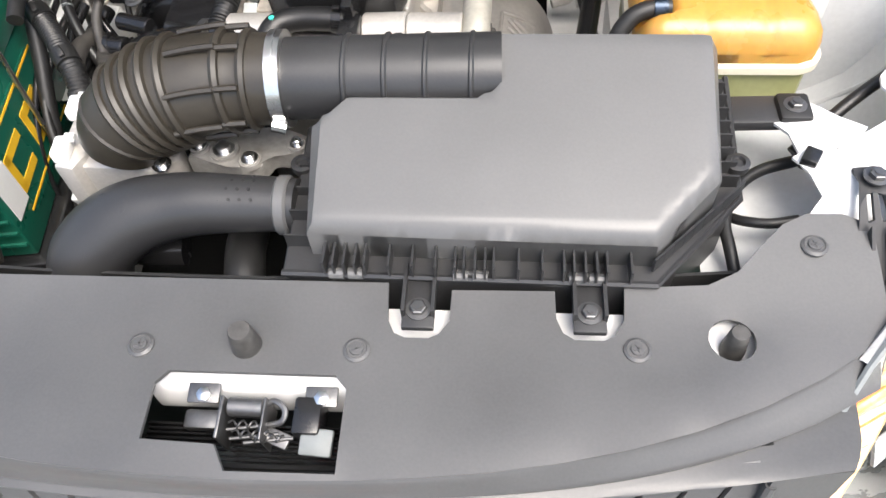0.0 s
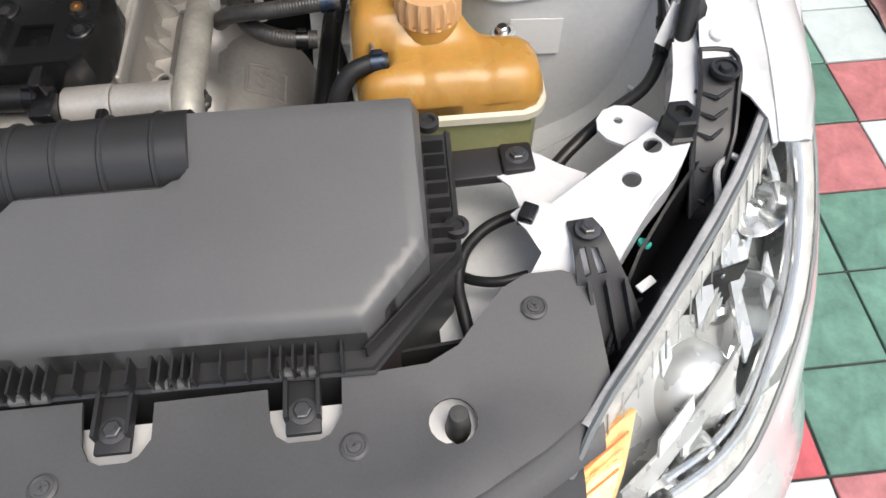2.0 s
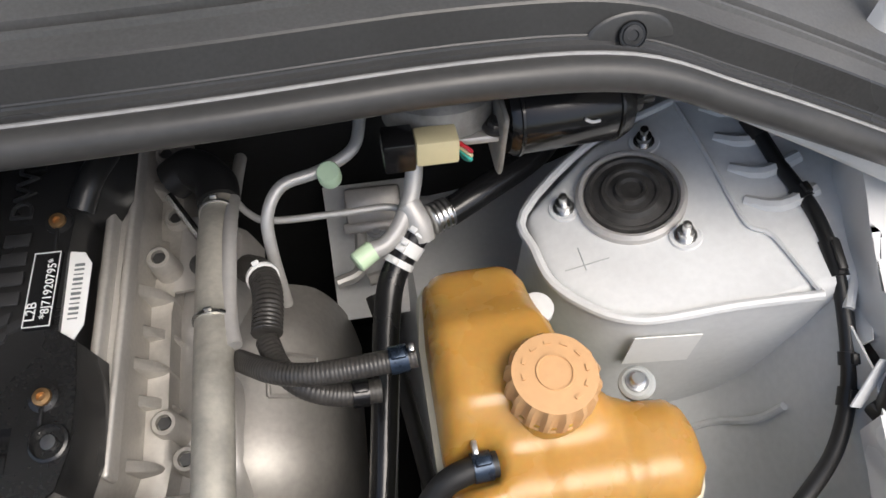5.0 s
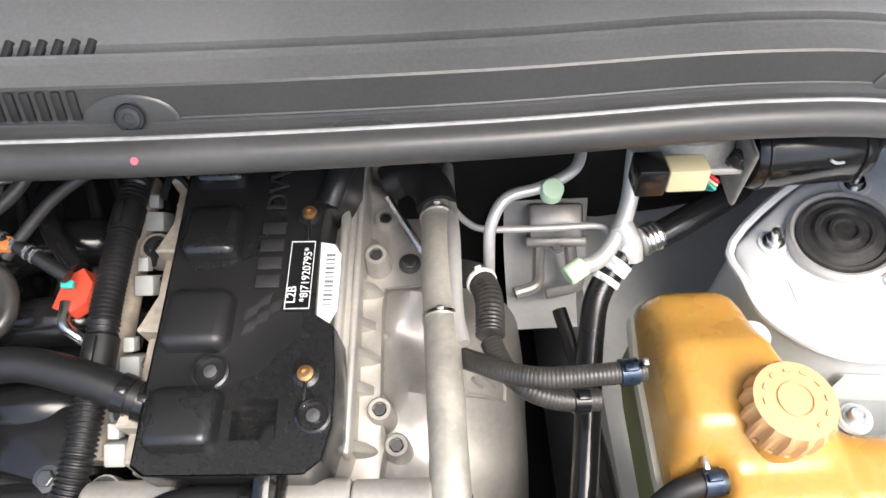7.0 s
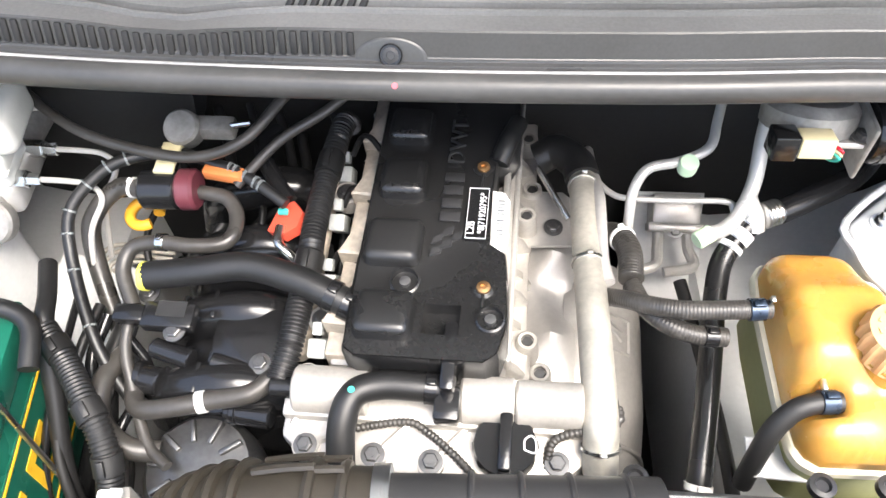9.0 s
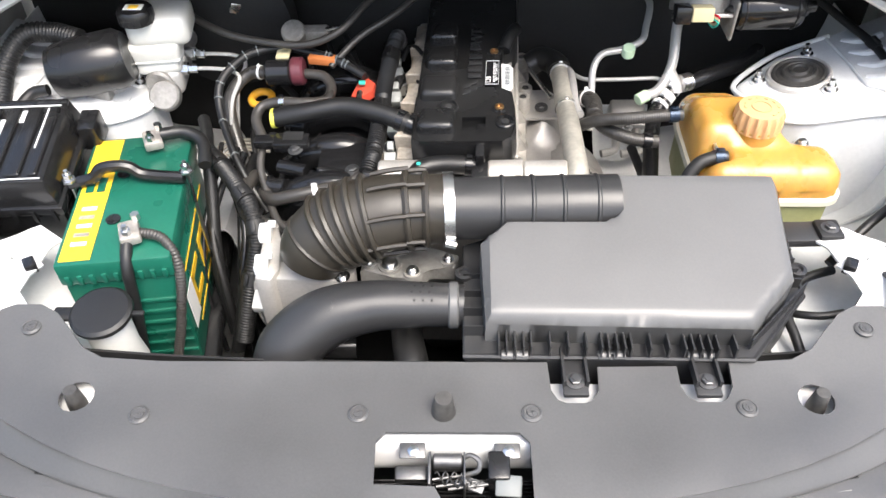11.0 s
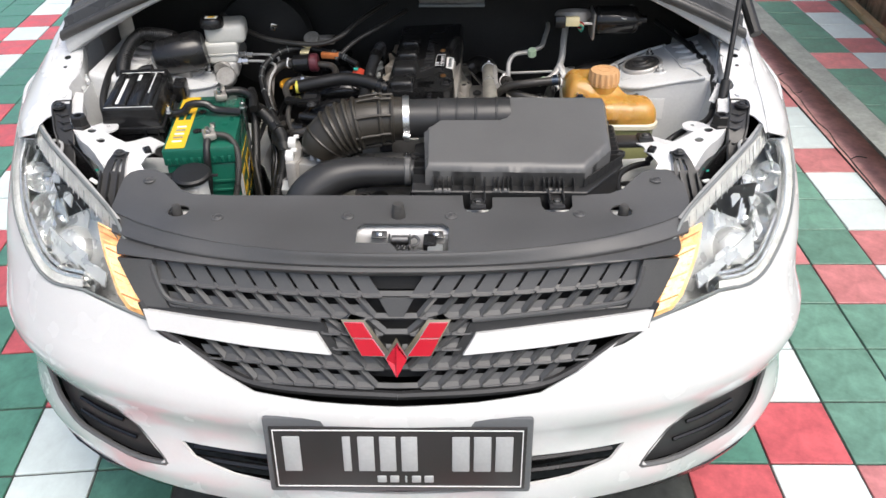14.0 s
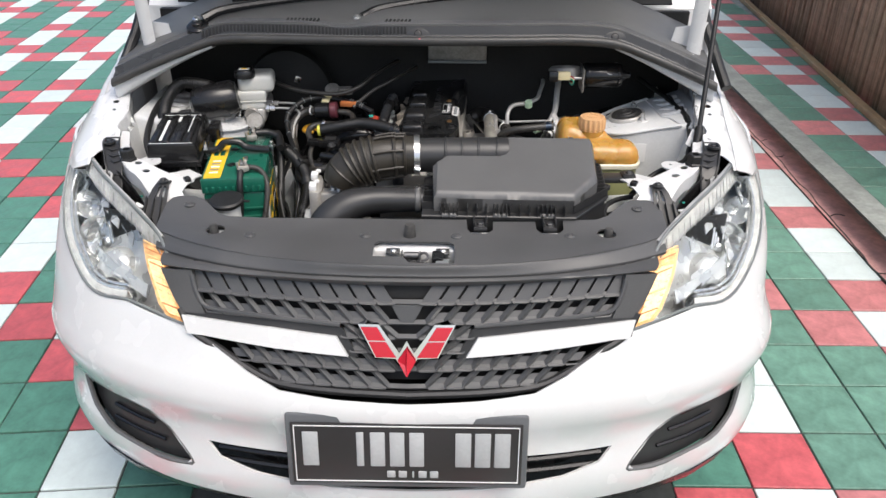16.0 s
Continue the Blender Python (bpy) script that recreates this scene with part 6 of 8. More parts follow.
part("fuel_rail", rod((-0.098, 0.82, 0.865), (-0.09, 0.55, 0.885), 0.011, 14, chamfer=0.002), RUST, engine)
for y in (0.735, 0.588):
    stamp("bolt", BOLT, engine, pose(-0.07, y, 0.893))
    part("pad", lathe([(0.014, -0.02), (0.014, 0.0)], 18, pose(-0.07, y, 0.893)), ALU, engine)
# intake manifold
man = thing("intake_manifold", "black plastic intake manifold with curved runners", "intake manifold", (-0.17, 0.58, 0.75))
part("plenum", box(0.13, 0.22, 0.12, pose(-0.16, 0.60, 0.80, 0, 0, 4), 0.025, 4), BLACK, man)
for k in range(4):
    y = 0.52 + 0.075 * k
    part("runner", tube([(-0.095, y + 0.005, 0.85), (-0.13, y, 0.885), (-0.175, y - 0.004, 0.885), (-0.215, y - 0.006, 0.86), (-0.235, y - 0.006, 0.80)], 0.022, 16, 6), BLACK, man)
part("cover", box(0.07, 0.06, 0.012, pose(-0.135, 0.562, 0.897), 0.004), BLACK, man)
sn = part("pressure_sensor", box(0.05, 0.026, 0.016, pose(-0.205, 0.566, 0.925), 0.003), BLACK, man)
part("plug", box(0.03, 0.018, 0.014, pose(-0.243, 0.566, 0.927), 0.003), BLACK, sn)
stamp("bolt", BOLT, sn, pose(-0.197, 0.552, 0.925))
part("port", rod((-0.225, 0.545, 0.90), (-0.185, 0.535, 0.90), 0.010, 14, chamfer=0.001), BLACK, man)
part("port", rod((-0.165, 0.535, 0.90), (-0.13, 0.53, 0.895), 0.009, 14, chamfer=0.001), BLACK, man)
for y in (0.52, 0.595, 0.67):
    for f, x, z in ((0, -0.135, 0.9), (1, -0.175, 0.907), (2, -0.212, 0.89)):
        part("rib", box(0.005, 0.03, 0.006, pose(x, y - 0.003, z - 0.004, 0, -18 * (f - 1)), 0.0015), BLACK, man)
for x, y in ((-0.118, 0.535), (-0.152, 0.59), (-0.245, 0.60), (-0.16, 0.515)):
    stamp("bolt", BOLT, man, pose(x, y, 0.902))
part("sensor_label", box(0.028, 0.016, 0.0008, pose(-0.202, 0.571, 0.9336)), DARK, man, "grey printed label")
for x0, x1, y, z, r in ((-0.245, -0.215, 0.52, 0.885, 0.014), (-0.15, -0.105, 0.498, 0.875, 0.012), (-0.23, -0.20, 0.63, 0.90, 0.011)):
    stub = part("stub", rod((x0, y, z), (x1, y - 0.004, z), r, 16, chamfer=0.0015), BLACK, man)
    part("collar", rod((x0 + 0.006, y, z), (x0 + 0.012, y, z), r * 1.18, 16, chamfer=0.001), BLACK, stub)
throttle = thing("throttle_body", "cast alloy throttle body with bolts and plugs", "throttle body", (-0.19, 0.38, 0.76))
part("casting", lathe([(0.04, 0), (0.042, 0.03), (0.048, 0.032), (0.048, 0.045), (0.036, 0.05), (0.036, 0.09)], 28, pose(-0.19, 0.375, 0.775, 0, -6, 0)), CASTDARK, throttle)
part("motor_housing", box(0.04, 0.07, 0.06, pose(-0.205, 0.37, 0.82), 0.006), CASTDARK, throttle)
part("plug", box(0.012, 0.025, 0.03, pose(-0.212, 0.345, 0.862), 0.003), LABEL, throttle, "white plug")
for x, y in ((-0.205, 0.335), (-0.13, 0.34), (-0.12, 0.325)):
    stamp("bolt", BOLT, throttle, pose(x, y, 0.855))
part("bracket", box(0.12, 0.04, 0.02, pose(-0.14, 0.335, 0.845), 0.004), CASTDARK, throttle)
part("bracket", box(0.12, 0.03, 0.03, pose(-0.03, 0.345, 0.835), 0.004), DARKSTEEL, throttle)
stamp("bolt", BOLT, throttle, pose(-0.06, 0.335, 0.85))
stamp("bolt", BOLT, throttle, pose(-0.045, 0.335, 0.85))
alt = thing("alternator", "grey cast alternator behind the intake hose", "alternator", (-0.17, 0.44, 0.72))
part("housing", lathe([(0.03, 0), (0.052, 0.006), (0.055, 0.02), (0.055, 0.06), (0.048, 0.07), (0.02, 0.074)], 28, pose(-0.17, 0.445, 0.79)), DARKSTEEL, alt)
for k in range(10):
    a = 2 * math.pi * k / 10
    part("fin", box(0.022, 0.005, 0.012, pose(-0.17 + 0.035 * math.cos(a), 0.445 + 0.035 * math.sin(a), 0.862, 0, 0, math.degrees(a)), 0.001), DARKSTEEL, alt)

# ---- hoses and cables about the engine ----
pts = [(-0.078, 0.82, 0.90), (-0.078, 0.80, 0.925), (-0.082, 0.742, 0.93), (-0.084, 0.668, 0.932), (-0.083, 0.625, 0.93), (-0.086, 0.551, 0.925), (-0.092, 0.515, 0.918)]
loom = hose("wiring_loom", "black corrugated wiring loom along the injectors", "wiring loom", pts, 0.0115, RUBBER, seg=14, rib=0.002, pitch=0.004)
for f in (0.35, 0.68):
    band(pts, f, 0.0125, RUBBER, loom, "tape", 0.025)
pts = [(-0.235, 0.60, 0.94), (-0.183, 0.604, 0.948), (-0.132, 0.610, 0.952), (-0.084, 0.600, 0.95), (-0.05, 0.588, 0.945), (-0.018, 0.577, 0.935)]
h = hose("breather_hose", "thick smooth black breather hose", "hose", pts, 0.0135, RUBBER, seg=18)
band(pts, 0.82, 0.014, BLACK, h, "collar", 0.01)
band(pts, 0.9, 0.0145, BLACK, h, "collar", 0.014)
part("clip", lathe([(0.012, 0), (0.014, 0), (0.014, 0.006), (0.012, 0.006)], 18, pose(-0.236, 0.60, 0.94, 0, 90, 0)), mat("yellow_mark", (0.75, 0.7, 0.1), 0.5), h)
valve = thing("purge_valve", "black and maroon purge valve with an orange plug", "valve", (-0.22, 0.70, 0.92))
part("body", rod((-0.262, 0.694, 0.945), (-0.224, 0.696, 0.945), 0.02, 24, chamfer=0.003), BLACK, valve)
part("disc", rod((-0.224, 0.696, 0.945), (-0.205, 0.697, 0.945), 0.021, 24, chamfer=0.003), MAROON, valve)
part("plug", box(0.042, 0.013, 0.013, pose(-0.178, 0.71, 0.955, 0, 0, -8), 0.002), ORANGE, valve, "orange plug")
part("bracket", box(0.02, 0.03, 0.004, pose(-0.235, 0.715, 0.966), 0.001), BEIGE, valve, "pale yellow clip")
part("bracket", box(0.02, 0.012, 0.008, pose(-0.232, 0.728, 0.968), 0.001), BEIGE, valve, "pale yellow clip")
pts = [(-0.262, 0.694, 0.945), (-0.289, 0.697, 0.942), (-0.312, 0.677, 0.93), (-0.32, 0.654, 0.91), (-0.30, 0.60, 0.87), (-0.265, 0.535, 0.82)]
h = hose("vapour_hose", "grey-black vapour hose from the purge valve", "hose", pts, 0.0095, HOSE, seg=14)
band(pts, 0.08, 0.0098, LABEL, h, "clip", 0.003)
pts = [(-0.205, 0.697, 0.94), (-0.176, 0.692, 0.938), (-0.162, 0.670, 0.935), (-0.168, 0.645, 0.933), (-0.200, 0.638, 0.935), (-0.234, 0.640, 0.935), (-0.260, 0.634, 0.932), (-0.266, 0.612, 0.925), (-0.25, 0.58, 0.915)]
h = hose("vacuum_hose", "looping black vacuum hose", "hose", pts, 0.0075, HOSE, seg=14)
band(pts, 0.62, 0.008, STEEL, h)
pts = [(-0.233, 0.728, 0.965), (-0.198, 0.722, 0.96), (-0.156, 0.708, 0.955), (-0.113, 0.684, 0.945)]
h = hose("taped_cable", "black taped cable with grey bindings", "cable", pts, 0.006, RUBBER, seg=10)
for f in (0.55, 0.62, 0.69, 0.76, 0.83):
    band(pts, f, 0.006, GREYPLUG, h, "binding", 0.002)
pts = [(-0.233, 0.728, 0.965), (-0.270, 0.714, 0.97), (-0.297, 0.696, 0.968), (-0.322, 0.659, 0.955), (-0.317, 0.616, 0.93), (-0.28, 0.541, 0.90), (-0.24, 0.493, 0.86)]
h = hose("taped_cable", "black taped cable with grey bindings", "cable", pts, 0.006, RUBBER, seg=10)
for f in (0.2, 0.3, 0.4, 0.5, 0.6, 0.7, 0.8):
    band(pts, f, 0.006, GREYPLUG, h, "binding", 0.002)
hose("control_cable", "grey-black control cable sagging across the bulkhead", "cable", [(-0.44, 0.80, 1.02), (-0.395, 0.774, 1.0), (-0.323, 0.731, 0.99), (-0.246, 0.711, 0.985), (-0.192, 0.708, 0.985), (-0.148, 0.723, 0.995), (-0.118, 0.765, 1.005), (-0.09, 0.83, 1.0), (-0.07, 0.90, 0.985)], 0.0055, HOSE, seg=10)
hose("control_cable", "grey-black control cable sagging across the bulkhead", "cable", [(-0.165, 0.70, 0.95), (-0.125, 0.741, 0.97), (-0.08, 0.768, 0.985), (-0.05, 0.81, 0.985), (-0.02, 0.89, 0.97)], 0.005, HOSE, seg=10)
sol = thing("vacuum_switch", "grey cast vacuum switch with a nipple", "valve", (-0.22, 0.755, 0.96))
part("body", lathe([(0.017, 0), (0.0185, 0.003), (0.0185, 0.02), (0.016, 0.023), (0, 0.023)], 24, pose(-0.224, 0.755, 0.962, 25)), CASTDARK, sol)
part("arm", box(0.045, 0.02, 0.018, pose(-0.195, 0.755, 0.97), 0.004), CASTDARK, sol)
part("nipple", rod((-0.18, 0.753, 0.975), (-0.155, 0.756, 0.978), 0.0035, 10), STEEL, sol)
rp = thing("fuel_connector", "red plastic fuel connector with a steel pipe", "connector", (-0.115, 0.68, 0.90))
part("clip", cut_sheet([(-0.135, 0.668), (-0.118, 0.660), (-0.103, 0.668), (-0.10, 0.685), (-0.112, 0.70), (-0.128, 0.694)], [], lambda a, b: Vector((a, b, 0.925 + 0.3 * (a + 0.118))), 0.012, 0.02), REDPLASTIC, rp, "red clip")
part("tab", box(0.01, 0.006, 0.005, pose(-0.118, 0.682, 0.934), 0.001), TEAL, rp)
part("pipe", tube([(-0.121, 0.67, 0.925), (-0.119, 0.652, 0.925), (-0.108, 0.642, 0.92), (-0.095, 0.636, 0.905)], 0.005, 12, 5), STEEL, rp)
hose("fuel_hose", "black rubber fuel hose behind the injectors", "hose", [(-0.118, 0.70, 0.925), (-0.145, 0.735, 0.93), (-0.16, 0.77, 0.925), (-0.155, 0.80, 0.91)], 0.009, BLACK, seg=12)
pts = [(-0.024, 0.42, 0.87), (-0.025, 0.44, 0.905), (-0.026, 0.475, 0.93), (-0.018, 0.500, 0.938), (0.005, 0.510, 0.938), (0.035, 0.511, 0.937), (0.058, 0.511, 0.935)]
h = hose("coolant_hose", "black bent coolant hose over the timing cover", "hose", pts, 0.0125, RUBBER, seg=16)
band(pts, 0.93, 0.013, BLACK, h, "collar", 0.01)
part("mark", lathe([(0.003, 0), (0.003, 0.0008)], 10, pose(-0.018, 0.50, 0.9505)), TEAL, h, "green paint dot")
hose("sensor_cable", "braided grey sensor cable on the timing cover", "cable", [(-0.021, 0.478, 0.912), (0.026, 0.487, 0.914), (0.045, 0.480, 0.912), (0.07, 0.462, 0.912), (0.095, 0.44, 0.905)], 0.0035, HOSE, seg=8, rib=0.0008, pitch=0.004)
hose("sensor_cable", "braided grey sensor cable on the timing cover", "cable", [(0.205, 0.511, 0.92), (0.206, 0.500, 0.922), (0.195, 0.492, 0.92), (0.173, 0.488, 0.918), (0.152, 0.480, 0.91), (0.146, 0.455, 0.90)], 0.004, HOSE, seg=8, rib=0.0008, pitch=0.004)
pts = [(-0.32, 0.545, 0.93), (-0.29, 0.515, 0.925), (-0.262, 0.48, 0.92), (-0.244, 0.455, 0.91), (-0.235, 0.42, 0.885), (-0.245, 0.37, 0.84), (-0.26, 0.33, 0.78)]
loom = hose("battery_loom", "black corrugated battery loom", "wiring loom", pts, 0.0115, RUBBER, seg=14, rib=0.0015, pitch=0.004)
for f in (0.12, 0.38, 0.62, 0.8):
    band(pts, f, 0.0125, RUBBER, loom, "tape", 0.018)
hose("power_cable", "black power cable beside the battery", "cable", [(-0.345, 0.615, 0.925), (-0.33, 0.58, 0.93), (-0.32, 0.545, 0.93), (-0.315, 0.50, 0.89), (-0.31, 0.43, 0.82), (-0.30, 0.38, 0.72)], 0.009, RUBBER, seg=12)
hose("heater_hose", "black rubber heater hose behind the battery", "hose", [(-0.28, 0.60, 0.86), (-0.285, 0.54, 0.86), (-0.275, 0.47, 0.84), (-0.27, 0.40, 0.80), (-0.29, 0.35, 0.72)], 0.010, RUBBER, seg=14)
pts = [(-0.245, 0.515, 0.88), (-0.225, 0.487, 0.895), (-0.19, 0.488, 0.902), (-0.155, 0.497, 0.903), (-0.12, 0.505, 0.905), (-0.10, 0.525, 0.905)]
h = hose("coolant_hose", "grey rubber hose with a pale clamp under the manifold", "hose", pts, 0.009, HOSE, seg=14)
band(pts, 0.55, 0.0095, LABEL, h)
hose("thin_hose", "thin grey hose along the manifold", "hose", [(-0.25, 0.575, 0.915), (-0.25, 0.54, 0.905), (-0.235, 0.50, 0.89), (-0.215, 0.46, 0.88), (-0.19, 0.44, 0.88)], 0.0055, HOSE, seg=10)
hose("bent_hose", "grey rubber hose bent down beside the manifold", "hose", [(-0.262, 0.545, 0.88), (-0.27, 0.51, 0.89), (-0.262, 0.475, 0.885), (-0.235, 0.455, 0.88), (-0.205, 0.455, 0.87)], 0.0105, HOSE, seg=12)
ring = hose("orange_sleeve", "orange plastic ring sleeve behind the manifold", "clip", [(-0.285 + 0.016 * math.cos(a / 10 * 5.4), 0.70 + 0.016 * math.sin(a / 10 * 5.4), 0.89) for a in range(11)], 0.006, mat("amber_ring", (0.75, 0.38, 0.03), 0.5), seg=10, n=3)
for k in range(7):
    x0 = -0.30 + 0.03 * k + random.uniform(-0.01, 0.01)
    z0 = 0.84 + random.uniform(-0.02, 0.05)
    hose("bay_cable", "thin black cable low in the engine bay", "cable", [(x0, 0.86, z0), (x0 + random.uniform(-0.03, 0.03), 0.80, z0 - 0.02), (x0 + random.uniform(-0.05, 0.05), 0.73, z0 - 0.03), (x0 + random.uniform(-0.04, 0.04), 0.66, z0 - 0.06)], 0.0045 + 0.001 * (k % 3), RUBBER, "cables low in the bay", seg=8, n=6)

for k in range(5):
    x0 = -0.325 + 0.018 * k + 0.008 * math.sin(7 * k)
    hose("bay_cable", "thin black cable falling beside the battery", "cable", [(x0 + 0.02 * math.sin(3 * k), 0.60 - 0.01 * k, 0.89), (x0 + 0.012 * math.sin(5 * k + 1), 0.53, 0.895 - 0.008 * k), (x0 + 0.015 * math.sin(4 * k), 0.46, 0.86), (x0 + 0.004 * (k % 3), 0.40, 0.80), (x0 + 0.01, 0.36, 0.70)], 0.004 + 0.0012 * (k % 3), RUBBER if k % 2 else BLACK, "cables beside the battery", seg=8, n=6)
for k, (x, y, z) in enumerate(((-0.215, 0.335, 0.87), (-0.235, 0.40, 0.84), (-0.11, 0.35, 0.86))):
    plug = thing("cable_plug", "small dark plug on a bay cable", "plug", (x, y, z))
    part("body", box(0.018, 0.026, 0.016, pose(x, y, z, 10, 5, 30 * k), 0.002), BLACK if k else RESV, plug)
    part("collar", box(0.012, 0.008, 0.012, pose(x + 0.004, y + 0.016, z, 10, 5, 30 * k), 0.001), GREYPLUG, plug)
    part("lead", tube([(x, y + 0.012, z), (x - 0.01, y + 0.04, z - 0.01), (x - 0.03, y + 0.06, z - 0.04)], 0.003, 8, 5), RUBBER, plug)
part("side_member", grid([[(-0.43, 0.56, 0.75), (-0.43, 0.66, 0.75), (-0.43, 0.76, 0.75)], [(-0.36, 0.56, 0.74), (-0.36, 0.66, 0.74), (-0.36, 0.75, 0.74)], [(-0.325, 0.56, 0.73), (-0.325, 0.66, 0.73), (-0.325, 0.74, 0.73)], [(-0.315, 0.56, 0.60), (-0.315, 0.66, 0.60), (-0.315, 0.74, 0.60)]], 0.002), SHEET, car, "pale painted side member")
PIPE = mat("beige_coated_pipe", (0.42, 0.39, 0.33), 0.4, var=0.15)
for k in range(4):
    d = 0.008 * k
    hose("brake_pipe", "thin beige coated brake pipe along the side member", "pipe", [(-0.366 + d, 0.58, 0.765), (-0.374 + d, 0.631, 0.77), (-0.385 + d, 0.68, 0.775), (-0.390 + d, 0.70 - d * 0.6, 0.778), (-0.380 + d, 0.717 - d, 0.78), (-0.35, 0.722 - d, 0.78), (-0.30, 0.723 - d, 0.775)], 0.0027, PIPE, "brake pipes on the side member", seg=8, n=6)
# coolant hoses to the tank
pts = [(0.20, 0.628, 0.895), (0.215, 0.616, 0.915), (0.235, 0.604, 0.93), (0.262, 0.598, 0.937), (0.30, 0.599, 0.94), (0.334, 0.602, 0.94)]
h = hose("tank_hose", "braided grey-black coolant hose with a spring clamp", "hose", pts, 0.0085, HOSE, seg=14, rib=0.0003, pitch=0.003)
clip = band(pts, 0.93, 0.0092, BLUECLIP, h, "clamp", 0.013, "blue-black spring clamp")
part("ear", box(0.004, 0.006, 0.012, pose(0.331, 0.603, 0.953), 0.001), STEEL, clip)
pts = [(0.222, 0.64, 0.90), (0.232, 0.616, 0.905), (0.25, 0.598, 0.908), (0.275, 0.59, 0.905), (0.305, 0.591, 0.90)]
h = hose("return_hose", "braided grey-black coolant hose with a spring clamp", "hose", pts, 0.009, HOSE, seg=14, rib=0.0003, pitch=0.003)
band(pts, 0.9, 0.0095, BLACK, h, "clamp", 0.012)
pts = [(0.222, 0.645, 0.90), (0.222, 0.68, 0.893), (0.214, 0.705, 0.88), (0.20, 0.72, 0.86)]
h = hose("heater_hose", "black corrugated heater hose to the bulkhead", "hose", pts, 0.012, HOSE, seg=14, rib=0.0008, pitch=0.004)
band(pts, 0.6, 0.0125, LABEL, h, "clamp", 0.003)
pts = [(0.350, 0.735, 0.875), (0.322, 0.70, 0.858), (0.312, 0.66, 0.85), (0.305, 0.60, 0.842), (0.298, 0.54, 0.835), (0.29, 0.48, 0.825), (0.285, 0.44, 0.80)]
h = hose("air_conditioning_hose", "thick black air conditioning hose with crimped white ends", "hose", pts, 0.0115, BLACK, seg=16)
for f in (0.04, 0.07, 0.10, 0.13, 0.86, 0.9):
    band(pts, f, 0.012, LABEL, h, "crimp", 0.006)
hose("air_conditioning_hose", "thick black air conditioning hose across the bulkhead", "hose", [(0.375, 0.745, 0.875), (0.41, 0.765, 0.875), (0.46, 0.80, 0.865), (0.50, 0.85, 0.85)], 0.0125, BLACK, seg=16)
hose("crimp_sleeve", "ribbed silver crimp sleeve on a hose", "sleeve", [(0.358, 0.738, 0.878), (0.375, 0.746, 0.876)], 0.0135, STEEL, seg=16, rib=0.001, pitch=0.005)
h = hose("refrigerant_pipe", "bright bent refrigerant pipe with a mint valve cap", "pipe", [(0.225, 0.70, 0.82), (0.224, 0.725, 0.88), (0.226, 0.745, 0.905), (0.24, 0.765, 0.915), (0.27, 0.775, 0.915), (0.30, 0.79, 0.92), (0.309, 0.82, 0.925), (0.318, 0.86, 0.93), (0.32, 0.90, 0.92)], 0.0053, DULLALU, seg=12, n=5)
part("cap", lathe([(0.0, 0), (0.0098, 0), (0.0098, 0.014), (0.0088, 0.016), (0, 0.016)], 24, pose(0.279, 0.772, 0.908, 12)), MINT, h, "mint green valve cap")
h = hose("refrigerant_pipe", "bright bent refrigerant pipe with a mint valve cap", "pipe", [(0.302, 0.716, 0.873), (0.32, 0.722, 0.876), (0.335, 0.738, 0.885), (0.347, 0.765, 0.90), (0.352, 0.80, 0.925), (0.357, 0.83, 0.945), (0.36, 0.88, 0.95)], 0.0076, DULLALU, seg=14, n=6)
part("cap", rod((0.292, 0.708, 0.872), (0.308, 0.719, 0.873), 0.0092, 20, chamfer=0.0015), MINT, h, "mint green valve cap")
part("branch", tube([(0.34, 0.75, 0.89), (0.348, 0.735, 0.88), (0.35, 0.725, 0.87)], 0.011, 14, 5), DULLALU, h)
hose("thin_pipe", "thin bright pipe across the bulkhead", "pipe", [(0.185, 0.79, 0.87), (0.205, 0.765, 0.872), (0.225, 0.757, 0.872), (0.28, 0.757, 0.872), (0.325, 0.758, 0.872), (0.333, 0.75, 0.868), (0.335, 0.73, 0.855)], 0.0033, DULLALU, seg=8)
ev = thing("expansion_valve", "alloy expansion valve on the bulkhead", "valve", (0.30, 0.84, 0.69))
part("body", box(0.06, 0.04, 0.045, pose(0.305, 0.845, 0.72, 30), 0.005), STAMP, ev)
part("plate", box(0.068, 0.012, 0.03, pose(0.305, 0.822, 0.715, 30), 0.003), STAMP, ev)
for s, x in ((-1, 0.288), (1, 0.322)):
    part("pipe", tube([(x, 0.83, 0.71), (x + s * 0.002, 0.80, 0.70), (x + s * 0.006, 0.775, 0.70), (x - 0.03, 0.765, 0.70)], 0.007, 10, 5), DULLALU, ev)
stamp("bolt", BOLT, ev, pose(0.305, 0.815, 0.72, 30))
part("bulkhead_plate", grid([[(x, y, z) for x in (0.262, 0.29, 0.33, 0.36)] for y, z in ((0.90, 0.735), (0.87, 0.69), (0.82, 0.665), (0.775, 0.655))], 0.002), SHEET, car, "pale bulkhead panel")
for ob in scene.objects:
    if ob not in standing and ob.parent is None:
        ob.matrix_basis = SEAT @ ob.matrix_basis

pts = [(0.362, 0.514, 0.912), (0.345, 0.513, 0.912), (0.326, 0.508, 0.906), (0.312, 0.498, 0.888), (0.306, 0.488, 0.86), (0.304, 0.48, 0.82)]
h = hose("tank_hose", "black coolant hose bent down from the tank", "hose", pts, 0.0088, RUBBER, seg=14)
clip = band(pts, 0.14, 0.0092, BLUECLIP, h, "clamp", 0.013, "blue-black spring clamp")
part("ear", box(0.004, 0.010, 0.006, pose(0.348, 0.524, 0.921), 0.001), STEEL, clip)
